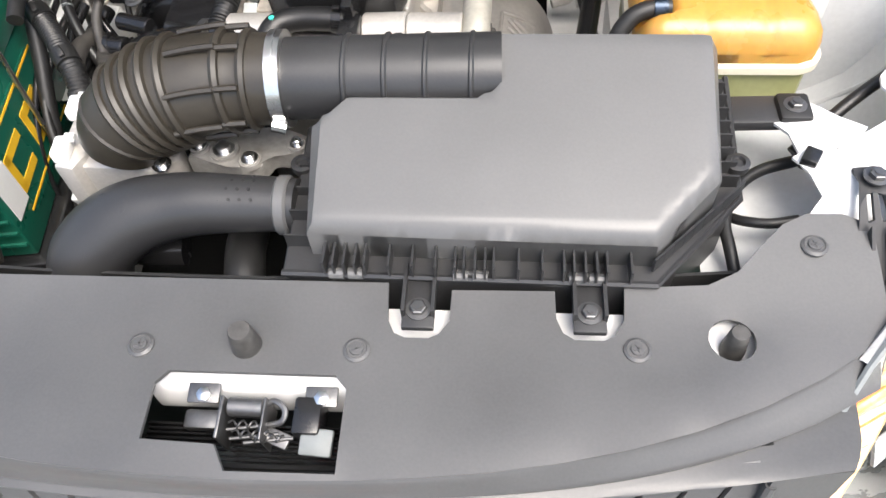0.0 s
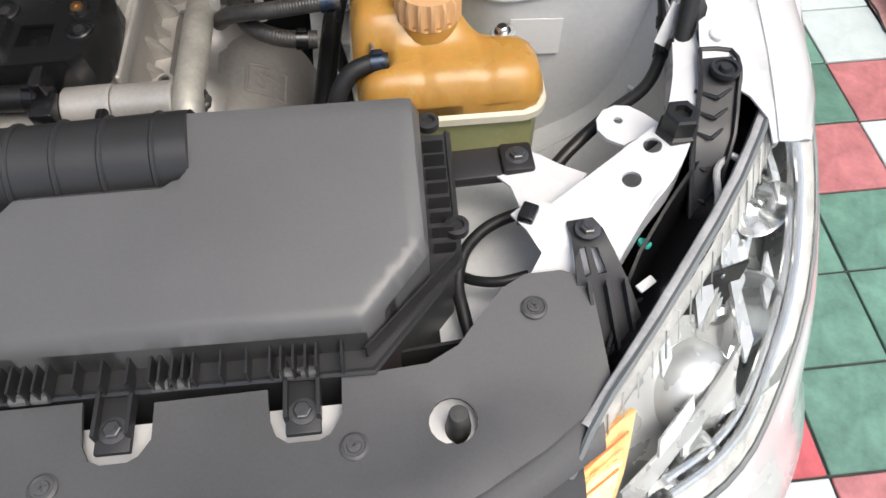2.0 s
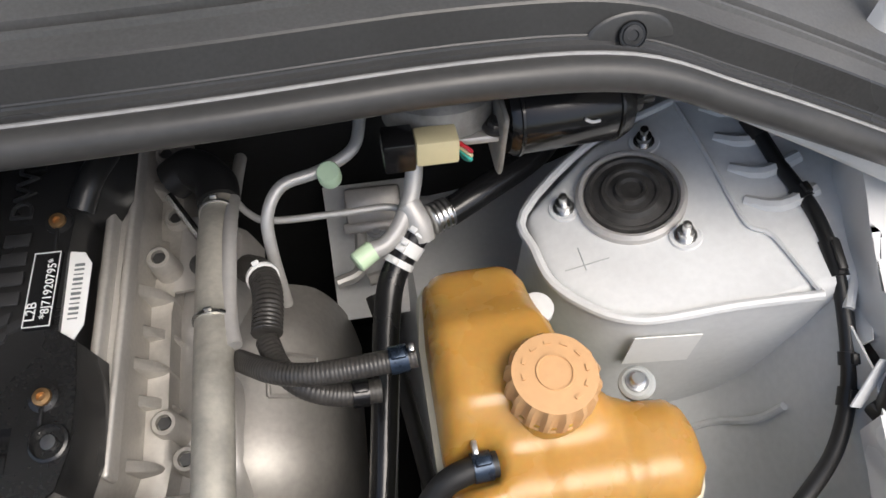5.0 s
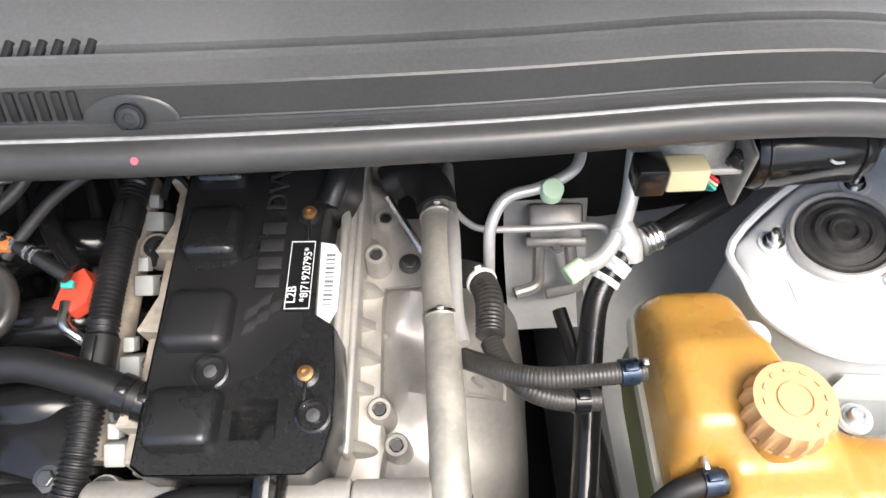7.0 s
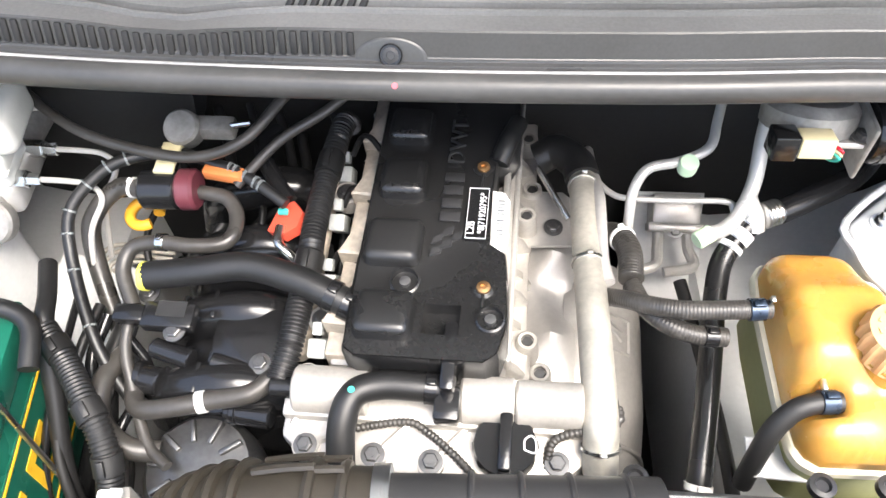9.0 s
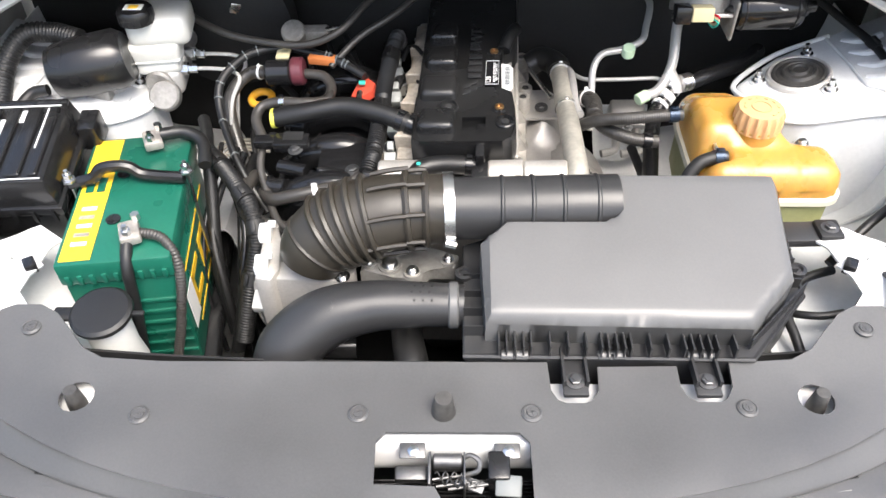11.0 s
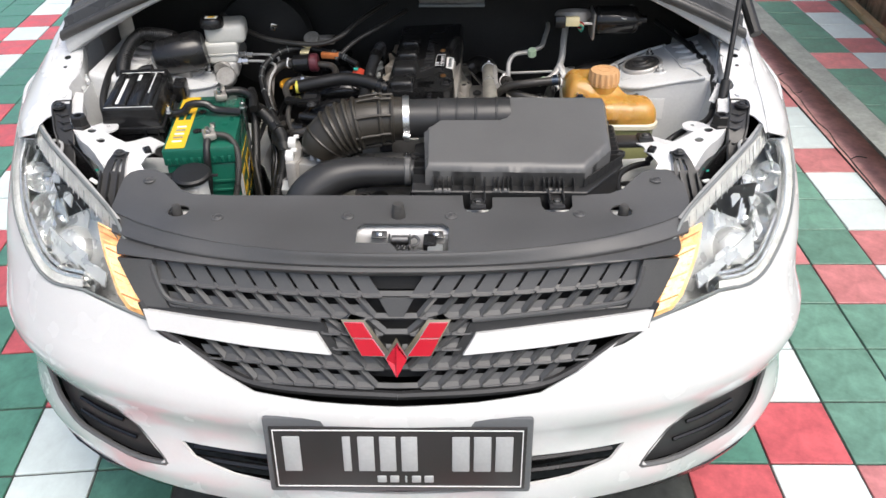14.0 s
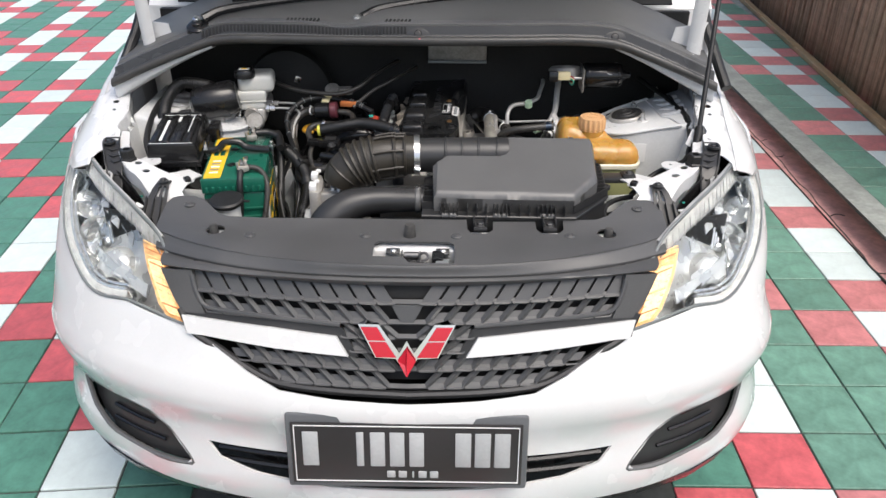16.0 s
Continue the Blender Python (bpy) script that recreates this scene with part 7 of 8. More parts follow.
for x in (-0.148, -0.130):
    part("embossed_ring", lathe([(0.0075, -0.002), (0.0085, 0.0005), (0.0065, 0.0012), (0.006, 0.0005), (0, 0.0005)], 20, pose(x, 0.279 - 0.3 * (x + 0.13), 0.8885 + 0.20 * (x + 0.13), 22, -14)), PLASTIC, snorkel)


def hex_bolt(x, y, z, parent, r=0.0065):
    """A bright hexagon bolt on its washer."""
    ob = part("bolt", lathe([(r * 1.5, 0), (r * 1.5, 0.0015), (r, 0.0015), (r, 0.006), (r * 0.7, 0.0072), (0, 0.0072)], 12, pose(x, y, z)), STEEL, parent)
    return ob


flange = thing("alloy_flange", "pale cast flange with white plugs behind the intake hose", "flange", (-0.20, 0.38, 0.80))
part("plate", prism([(-0.228, 0.345), (-0.208, 0.342), (-0.200, 0.36), (-0.205, 0.41), (-0.215, 0.440), (-0.230, 0.435)], 0.78, 0.862, 0.004, 2), ALU, flange)
part("shelf", prism([(-0.205, 0.350), (-0.128, 0.346), (-0.108, 0.362), (-0.112, 0.385), (-0.16, 0.388), (-0.205, 0.382)], 0.80, 0.856, 0.005, 2), ALU, flange)
for x, y in ((-0.226, 0.418), (-0.221, 0.362)):
    tab = part("plug", box(0.016, 0.026, 0.014, pose(x, y, 0.868, 0, 0, 6), 0.003), LABEL, flange, "white plug")
    part("catch", box(0.010, 0.008, 0.006, pose(x + 0.008, y + 0.008, 0.876), 0.001), LABEL, tab)
for x, y in ((-0.178, 0.374), (-0.165, 0.370), (-0.122, 0.378), (-0.124, 0.354)):
    hex_bolt(x, y, 0.856, flange)
stay = thing("alloy_stay", "grimy alloy stay bolted beside the filter box", "bracket", (-0.04, 0.39, 0.80))
part("plate", prism([(-0.105, 0.366), (-0.062, 0.360), (-0.045, 0.352), (-0.028, 0.358), (-0.02, 0.374), (0.012, 0.372), (0.018, 0.395), (-0.02, 0.412), (-0.10, 0.402)], 0.832, 0.852, 0.004, 2), CASTDARK, stay)
for x, y, r in ((-0.094, 0.380, 0.006), (-0.068, 0.376, 0.009), (-0.040, 0.364, 0.007), (0.003, 0.384, 0.006)):
    pad = part("pad", lathe([(r * 1.7, -0.002), (r * 1.6, 0.003), (0, 0.003)], 20, pose(x, y, 0.852)), CASTDARK, stay)
    hex_bolt(x, y, 0.855, pad, r * 0.8)
pts = [(-0.19, 0.312, 0.775), (-0.165, 0.303, 0.79), (-0.14, 0.300, 0.792), (-0.108, 0.302, 0.79)]
h = hose("belt_cover", "glossy black moulded cover below the snorkel", "cover", pts, 0.017, BLACK, seg=18)
band(pts, 0.35, 0.017, BLACK, h, "rib", 0.004)
pts = [(-0.048, 0.325, 0.79), (-0.044, 0.295, 0.80), (-0.038, 0.262, 0.80), (-0.034, 0.225, 0.785)]
h = hose("radiator_hose", "black rubber radiator hose with a white paint mark", "hose", pts, 0.0195, RUBBER, seg=20)
band(pts, 0.78, 0.0195, LABEL, h, "paint_mark", 0.002)
hose("drain_hose", "thin black hose low beside the exhaust shield", "hose", [(0.300, 0.74, 0.76), (0.312, 0.68, 0.745), (0.322, 0.60, 0.735), (0.330, 0.52, 0.72), (0.335, 0.45, 0.69)], 0.0075, RUBBER, seg=12)
# strap harness on the apron
hose("lamp_loom", "black cable looping round the filter box corner", "cable", [(0.475, 0.380, 0.842), (0.445, 0.371, 0.84), (0.425, 0.358, 0.838), (0.411, 0.340, 0.836), (0.404, 0.315, 0.83), (0.406, 0.290, 0.825), (0.41, 0.265, 0.815)], 0.0058, RUBBER, seg=10)
hose("lamp_loom", "black cable looping round the filter box corner", "cable", [(0.465, 0.312, 0.84), (0.44, 0.309, 0.838), (0.42, 0.316, 0.832), (0.408, 0.330, 0.82), (0.40, 0.34, 0.80)], 0.0048, RUBBER, seg=10)
pts = [(0.57, 0.85, 0.965), (0.606, 0.80, 0.948), (0.629, 0.755, 0.940), (0.638, 0.71, 0.935), (0.646, 0.66, 0.934), (0.643, 0.606, 0.928), (0.637, 0.555, 0.907), (0.629, 0.522, 0.888), (0.607, 0.490, 0.878), (0.567, 0.460, 0.878), (0.521, 0.426, 0.868), (0.475, 0.392, 0.840)]
h = hose("wing_harness", "black cable with grommets along the inner wing", "cable", pts, 0.0062, RUBBER, seg=12)
for f, w in ((0.2, 0.02), (0.33, 0.012), (0.44, 0.03), (0.56, 0.010), (0.63, 0.014)):
    band(pts, f, 0.0072, RUBBER, h, "grommet", w)
hose("wing_harness", "black cable with grommets along the inner wing", "cable", [(-0.62, 0.78, 0.95), (-0.64, 0.70, 0.95), (-0.645, 0.62, 0.935), (-0.635, 0.53, 0.905), (-0.61, 0.48, 0.87)], 0.0075, RUBBER, seg=12)
tagged(link("paper_label", box(0.055, 0.001, 0.046, pose(0.521, 0.6000, 0.856, 0, 0, -5)), LABEL), "white paper label stuck on the suspension tower", "label")
# prop
h = hose("bonnet_prop", "black bonnet prop rod in its pivot", "prop rod", [(0.639, 0.508, 0.922), (0.710, 0.755, 1.36)], 0.0055, RUBBER, seg=10, straight=True)
part("pivot", rod((0.636, 0.50, 0.908), (0.644, 0.525, 0.952), 0.0095, 12, chamfer=0.002), RUBBER, h)
part("clip", box(0.016, 0.022, 0.012, pose(0.636, 0.503, 0.912, 0, 0, 20), 0.003), RUBBER, h)
part("tab", box(0.014, 0.040, 0.002, pose(0.628, 0.522, 0.925, 60, 30, 0), 0.0008), SHEET, h, "white steel tab")

# wiper motor
wm = thing("wiper_motor", "wiper motor with a black can, alloy gearbox and beige plug", "wiper motor", (0.42, 0.735, 0.97))
part("can", lathe([(0.0, 0.0), (0.028, 0.0), (0.0305, 0.004), (0.0305, 0.085), (0.027, 0.092), (0.015, 0.094), (0.013, 0.104), (0.008, 0.105), (0.008, 0.115), (0, 0.116)], 32, pose(0.405, 0.735, 1.005, 0, 90, 3)), BLACK, wm)
part("paint_mark", tube([(0.458, 0.7095, 1.019), (0.463, 0.7085, 1.0165), (0.469, 0.709, 1.0165)], 0.0012, 6, 3), LABEL, wm, "white paint dash")
for f in (0.008, 0.081):
    part("bead", lathe([(0.0302, f - 0.002), (0.0318, f - 0.001), (0.0318, f + 0.001), (0.0302, f + 0.002)], 32, pose(0.405, 0.735, 1.005, 0, 90, 3)), BLACK, wm)
part("flange", box(0.006, 0.06, 0.06, pose(0.401, 0.738, 0.998), 0.004), CASTDARK, wm)
part("gearbox", lathe([(0.03, 0), (0.042, 0.003), (0.042, 0.022), (0.034, 0.03), (0.012, 0.032)], 28, pose(0.362, 0.752, 0.992, -20)), CASTDARK, wm)
part("gear_cover", box(0.08, 0.03, 0.006, pose(0.365, 0.727, 1.0, -20), 0.002), STAMP, wm)
for x in (0.332, 0.398):
    stamp("bolt", BOLT, wm, pose(x, 0.722, 1.008))
part("plug", box(0.03, 0.02, 0.02, pose(0.352, 0.708, 1.012, -10), 0.002), BEIGE, wm, "beige plug")
part("socket", box(0.022, 0.024, 0.024, pose(0.326, 0.71, 1.01, -10), 0.002), BLACK, wm)
for k, mt in enumerate((RED, BEIGE, TEAL)):
    part("wire", tube([(0.368, 0.71, 1.01 - 0.003 * k), (0.376, 0.702, 1.008 - 0.004 * k), (0.374, 0.715, 0.995 - 0.004 * k), (0.37, 0.73, 0.99)], 0.0016, 6, 5), mt, wm)

# ---- battery ----
battery = thing("battery", "green car battery with a yellow label and a black hold-down bar", "battery", (-0.405, 0.465, 0.70))
BM = pose(-0.405, 0.465, 0.80, 0, 0, 7.5)
part("case", box(0.128, 0.242, 0.16, BM @ pose(0, 0, -0.022), 0.004), GREEN, battery)
part("lid", box(0.134, 0.248, 0.034, BM @ pose(0, 0, 0.076), 0.004), GREEN, battery)
for k in range(6):
    part("rib", box(0.122, 0.004, 0.006, BM @ pose(0, -0.122, -0.08 + 0.02 * k), 0.001), GREEN, battery)
for k in range(9):
    part("lid_rib", box(0.006, 0.004, 0.014, BM @ pose(-0.056 + 0.014 * k, -0.1245, 0.068), 0.001), GREEN, battery)
part("yellow_label", box(0.036, 0.235, 0.0012, BM @ pose(-0.043, 0, 0.0935)), YELLOW, battery, "yellow maker's label")
for k in range(5):
    part("label_bar", box(0.018, 0.006, 0.001, BM @ pose(-0.043, -0.09 + 0.016 * k, 0.0945)), LEAD if k % 2 else LABEL, battery)
for x, w in ((-0.05, 0.010), (-0.036, 0.010)):
    part("label_bar", box(w, 0.028, 0.001, BM @ pose(x, 0.02, 0.0945)), GREEN, battery)
for y, x in ((-0.05, -0.01), (0.04, -0.012)):
    part("vent_plug", lathe([(0.0, 0), (0.009, 0), (0.009, 0.002), (0.004, 0.002), (0, 0.001)], 18, BM @ pose(x, y, 0.0935)), BLACK, battery)
part("side_label", box(0.0012, 0.15, 0.11, BM @ pose(0.0648, 0.0, -0.02)), GREEN, battery)
for y, z, w, h in ((-0.05, 0.0, 0.05, 0.012), (-0.05, -0.04, 0.05, 0.012), (0.02, 0.0, 0.05, 0.012), (0.02, -0.04, 0.05, 0.012), (-0.07, -0.02, 0.012, 0.05), (0.0, -0.02, 0.012, 0.05), (0, 0.03, 0.17, 0.003), (0, -0.065, 0.17, 0.003)):
    part("side_bar", box(0.0008, w, h, BM @ pose(0.0658, y, z)), YELLOW, battery, "yellow side bar")
part("side_sticker", box(0.0008, 0.035, 0.06, BM @ pose(0.0662, -0.095, -0.02)), LABEL, battery, "white sticker")
for x, y in ((0.02, -0.085), (0.02, 0.10)):
    t = part("terminal", lathe([(0.009, 0), (0.0085, 0.02), (0, 0.021)], 16, BM @ pose(x, y, 0.092)), LEAD, battery, "grey lead terminal")
    part("clamp", box(0.024, 0.034, 0.013, BM @ pose(x, y - 0.006, 0.106, 0, 0, 15), 0.003), LEAD, t)
    part("nut", lathe([(0.006, 0), (0.006, 0.007), (0.0035, 0.007), (0.0035, 0.014)], 6, BM @ pose(x, y - 0.015, 0.112)), STEEL, t)
    part("nut", lathe([(0.0055, 0), (0.0055, 0.008)], 6, BM @ pose(x + 0.006, y + 0.012, 0.112)), STEEL, t)
hold = thing("battery_clamp", "black hold-down bar with hooked rods across the battery", "clamp bar", BM @ Vector((0, 0.0, 0.09)))
part("bar", tube([BM @ Vector(p) for p in ((-0.075, 0.02, 0.10), (-0.045, 0.022, 0.105), (-0.03, 0.024, 0.118), (0.0, 0.024, 0.118), (0.02, 0.02, 0.106), (0.07, 0.012, 0.102))], 0.008, 10, 6), BLACK, hold)
for x in (-0.072, 0.074):
    part("hook", tube([BM @ Vector(p) for p in ((x, 0.016, 0.125), (x, 0.016, 0.09), (x + (0.004 if x > 0 else -0.004), 0.0, -0.10))], 0.0028, 8, 4), STEEL, hold)
    part("nut", lathe([(0.009, 0), (0.009, 0.003), (0.006, 0.003), (0.006, 0.011)], 6, BM @ pose(x, 0.016, 0.108)), STEEL, hold)
hose("battery_cable", "black battery cable from the lead terminal", "cable", [BM @ Vector(p) for p in ((0.018, -0.095, 0.108), (0.016, -0.125, 0.085), (0.012, -0.135, 0.03), (0.0, -0.14, -0.06))], 0.007, RUBBER, seg=10)
hose("battery_cable", "black battery cable from the lead terminal", "cable", [BM @ Vector(p) for p in ((0.03, -0.09, 0.105), (0.058, -0.10, 0.10), (0.072, -0.12, 0.07), (0.06, -0.14, 0.0), (0.04, -0.15, -0.07))], 0.006, HOSE, seg=10, rib=0.0008, pitch=0.004)
hose("battery_cable", "black battery cable from the lead terminal", "cable", [BM @ Vector(p) for p in ((0.03, 0.10, 0.11), (0.06, 0.105, 0.108), (0.085, 0.09, 0.10), (0.09, 0.05, 0.09))], 0.009, RUBBER, seg=10)
part_tray = thing("battery_tray", "black plastic battery tray", "tray", (-0.405, 0.465, 0.66))
part("base", box(0.16, 0.27, 0.03, BM @ pose(0, 0, -0.118), 0.006), BLACK, part_tray)
# washer neck
wn_ = thing("washer_filler", "milky washer filler neck with a black cap", "washer bottle", (-0.388, 0.285, 0.78))
part("neck", lathe([(0.03, 0), (0.026, 0.03), (0.026, 0.085)], 24, pose(-0.388, 0.285, 0.78)), RESV, wn_)
c = part("cap", lathe([(0.0, 0), (0.033, 0.0), (0.035, 0.003), (0.035, 0.008), (0.031, 0.011), (0.0, 0.012)], 32, pose(-0.388, 0.285, 0.864, 6)), RUBBER, wn_, "black rubber cap")
part("tab", box(0.03, 0.02, 0.006, pose(-0.43, 0.285, 0.866, 0, 0, 0), 0.003), RUBBER, c)
part("strap", box(0.02, 0.006, 0.004, pose(-0.35, 0.285, 0.868), 0.001), RUBBER, c)
# ---- fuse box ----
fuse = thing("fuse_box", "black plastic fuse box with painted highlights on its lid, beside the battery", "fuse box", (-0.56, 0.56, 0.82))
FM = pose(-0.553, 0.524, 0.900, 8, 0, 4)
bm = prism([(-0.058, -0.083), (0.058, -0.083), (0.055, 0.08), (-0.055, 0.08)], 0.0, 0.040, 0.004, 2, inset=0.006)
bm.transform(FM)
lidf = part("lid", bm, BLACK, fuse)
for x, w in ((-0.038, 0.014), (-0.014, 0.016), (0.012, 0.020), (0.037, 0.012)):
    part("rib", box(w, 0.125, 0.007, FM @ pose(x, -0.006, 0.041), 0.003, 3), BLACK, lidf)
part("rib", box(0.10, 0.010, 0.006, FM @ pose(0, 0.066, 0.041), 0.002), BLACK, lidf)
# white strips stand for the highlights on the glossy lid ribs
for x, y, w, l in ((-0.026, -0.012, 0.006, 0.095), (-0.001, 0.040, 0.008, 0.022), (0.028, 0.018, 0.002, 0.075), (0.0, 0.060, 0.085, 0.0025), (0.0, -0.073, 0.095, 0.0015)):
    part("highlight_strip", box(w, l, 0.0008, FM @ pose(x, y, 0.0412)), LABEL, lidf, "white strip painted as a highlight")
part("rim", box(0.126, 0.176, 0.014, FM @ pose(0, 0, -0.006), 0.003), BLACK, fuse)
for k in range(5):
    part("latch", box(0.004, 0.004, 0.02, FM @ pose(-0.05 + 0.025 * k, -0.089, -0.012)), BLACK, fuse)
part("base", box(0.116, 0.165, 0.07, FM @ pose(0, 0.0, -0.048), 0.008), BLACK, fuse)
part("side_plug", box(0.025, 0.04, 0.04, FM @ pose(0.070, 0.055, 0.0), 0.003), BLACK, fuse)
hose("fuse_loom", "black taped loom rising behind the fuse box", "wiring loom", [(-0.60, 0.50, 0.84), (-0.615, 0.58, 0.90), (-0.625, 0.66, 0.95), (-0.60, 0.70, 0.985), (-0.56, 0.71, 0.985), (-0.52, 0.70, 0.98)], 0.014, RUBBER, seg=14, rib=0.0015, pitch=0.005)
hose("fuse_loom", "thin black loom beside the fuse box", "wiring loom", [(-0.605, 0.52, 0.85), (-0.60, 0.60, 0.91), (-0.585, 0.635, 0.93), (-0.56, 0.64, 0.935)], 0.008, RUBBER, seg=12)
can = thing("horn_can", "black plastic canister lying on the inner wing", "canister", (-0.49, 0.675, 0.92))
part("body", lathe([(0.0, 0), (0.02, 0.0), (0.034, 0.006), (0.040, 0.02), (0.042, 0.05), (0.042, 0.10), (0.034, 0.112), (0, 0.114)], 36, pose(-0.562, 0.665, 0.945, 0, 82, 12)), BLACK, can)
part("badge", lathe([(0.012, 0), (0.012, 0.003), (0, 0.003)], 20, pose(-0.563, 0.665, 0.945, 0, -98, 12)), GREYPLUG, can, "grey end button")
part("foot", box(0.04, 0.03, 0.10, pose(-0.51, 0.68, 0.885), 0.004), CASTDARK, can)
# ---- brake fluid reservoir ----
res = thing("brake_reservoir", "milky brake fluid reservoir with a black cap and yellow mark", "reservoir", (-0.42, 0.70, 0.93))
part("bottle", box(0.088, 0.078, 0.044, pose(-0.416, 0.742, 0.984, 0, 0, 8), 0.013, 4), RESV, res)
part("step", box(0.068, 0.066, 0.034, pose(-0.428, 0.735, 0.952, 0, 0, 8), 0.009, 3, taper=1.12), RESV, res)
part("sump", box(0.062, 0.062, 0.022, pose(-0.428, 0.734, 0.930, 0, 0, 8), 0.007, 3), RESV, res)
part("seam", box(0.070, 0.069, 0.003, pose(-0.428, 0.734, 0.9415, 0, 0, 8), 0.001), RESV, res)
c = part("cap", lathe([(0.0, 0), (0.0255, 0), (0.0255, 0.016), (0.0225, 0.020), (0, 0.020)], 36, pose(-0.436, 0.712, 1.002), lobes=18, lobe_depth=0.001, lobe_rows=(1, 2)), BLACK, res, "black screw cap")
part("mark_ground", box(0.026, 0.016, 0.001, pose(-0.436, 0.712, 1.0222), 0.0003), LABEL, c)
part("mark", box(0.013, 0.010, 0.001, pose(-0.436, 0.712, 1.0230), 0.0003), YELLOW, c, "yellow warning mark")
cyl = thing("master_cylinder", "cast alloy brake cylinder with steel pipes", "brake cylinder", (-0.35, 0.70, 0.90))
part("casting", box(0.052, 0.090, 0.042, pose(-0.425, 0.748, 0.903, 0, 0, 6), 0.010, 3), DULLALU, cyl)
part("bore", rod((-0.428, 0.70, 0.905), (-0.42, 0.83, 0.915), 0.021, 20, chamfer=0.003), CASTDARK, cyl)
for y, z in ((0.768, 0.917), (0.724, 0.918)):
    union = part("union", rod((-0.408, y, z), (-0.386, y, z), 0.0098, 6, chamfer=0.001), STEEL, cyl)
    part("nut", rod((-0.386, y, z), (-0.372, y, z), 0.0068, 6, chamfer=0.001), STEEL, union)
    part("pipe", tube([(-0.374, y, z), (-0.345, y - 0.001, z), (-0.322, y - 0.004, z - 0.002), (-0.308, y - 0.018, z - 0.008), (-0.318, y - 0.045, z - 0.03), (-0.325, y - 0.07, z - 0.09)], 0.0030, 8, 5), DULLALU, union, "pale coated brake pipe")
part("disc", lathe([(0.0, 0), (0.020, 0), (0.0225, 0.004), (0.0225, 0.016), (0.020, 0.019), (0, 0.019)], 28, pose(-0.417, 0.694, 0.888, 50)), CASTDARK, cyl)
for x, y, z in ((-0.40, 0.80, 0.95), (-0.33, 0.83, 0.96)):
    part("clip", box(0.016, 0.004, 0.016, pose(x, y, z, 0, 20, 25), 0.001), STEEL, cyl)
# booster coloured near-black to sink into the dark behind it
part("booster", lathe([(0.05, 0), (0.11, 0.02), (0.115, 0.05), (0.05, 0.07)], 32, pose(-0.36, 0.83, 0.92, -90)), DARK, cyl)
ecu = thing("bulkhead_box", "pale grey finned box on the bulkhead", "control box", (0.08, 0.80, 1.03))
part("body", box(0.15, 0.05, 0.05, pose(0.09, 0.83, 1.045), 0.006), CASTDARK, ecu)
for k in range(3):
    part("fin", box(0.15, 0.004, 0.006, pose(0.09, 0.80 + 0.008 * k, 1.018), 0.001), GREYPLUG, ecu)

# ---- scuttle details ----
for x in (-0.004, 0.462):
    p = seal_pt(x)
    rows = []
    for dy, k in ((0.0, 1.0), (-0.0010, 0.96), (-0.0013, 0.9), (-0.0013, 0.0)):
        rows.append([p + Vector((0.027 * k * math.cos(math.pi * j / 14), 0.0212 + dy + 0.0055 * k * math.sin(math.pi * j / 14), 0.0094 + 0.0152 * k * math.sin(math.pi * j / 14))) for j in range(15)])
    ear = part("scuttle_ear", grid(rows, 0.0, smooth=1), SCUTTLE, scuttle, sharp=40)
    cm = Matrix.Translation(p + Vector((0, 0.0195, 0.0135))) @ pose(0, 0, 0, 62)
    part("clip_well", lathe([(0.0088, 0.0008), (0.0084, 0.0016), (0.0074, 0.0004), (0, 0.0002)], 24, cm), BLACK, ear)
    part("clip", lathe([(0.0062, 0.0), (0.0060, 0.0018), (0.0034, 0.0022), (0.003, 0.0012), (0, 0.0012)], 18, cm), PLASTIC, ear)
part("paint_dot", lathe([(0.0024, 0), (0.0021, 0.0006), (0, 0.0006)], 12, Matrix.Translation(seal_pt(0.001) + Vector((0, -0.0078, 0.0077))) @ pose(0, 0, 0, 45)), FADED, scuttle, "faded red paint dot")
for k in range(58):
    x = -0.034 - 0.0085 * k
    p, d = seal_pt(x), scuttle_dip(x)
    part("slot", box(0.0054, 0.0175, 0.004, Matrix.Translation(p + Vector((0, 0.0250 - 0.002 * d, 0.0190 - 0.006 * d))) @ pose(0, 0, 0, 70), 0.0014), DARK, scuttle)
    part("slot_lip", box(0.0050, 0.0022, 0.0022, Matrix.Translation(p + Vector((0, 0.0222 - 0.001 * d, 0.0112 - 0.002 * d))) @ pose(0, 0, 0, 44), 0.0006), SCUTTLE, scuttle)
for x0, n in ((-0.026, 7), (-0.245, 9)):
    for k in range(n):
        x = x0 - 0.0092 * k
        part("slot", box(0.0050, 0.0125, 0.004, Matrix.Translation(seal_pt(x) + Vector((0, 0.0548, 0.0330))) @ pose(0, 0, 0, 38, 0, -32), 0.0012), DARK, scuttle)
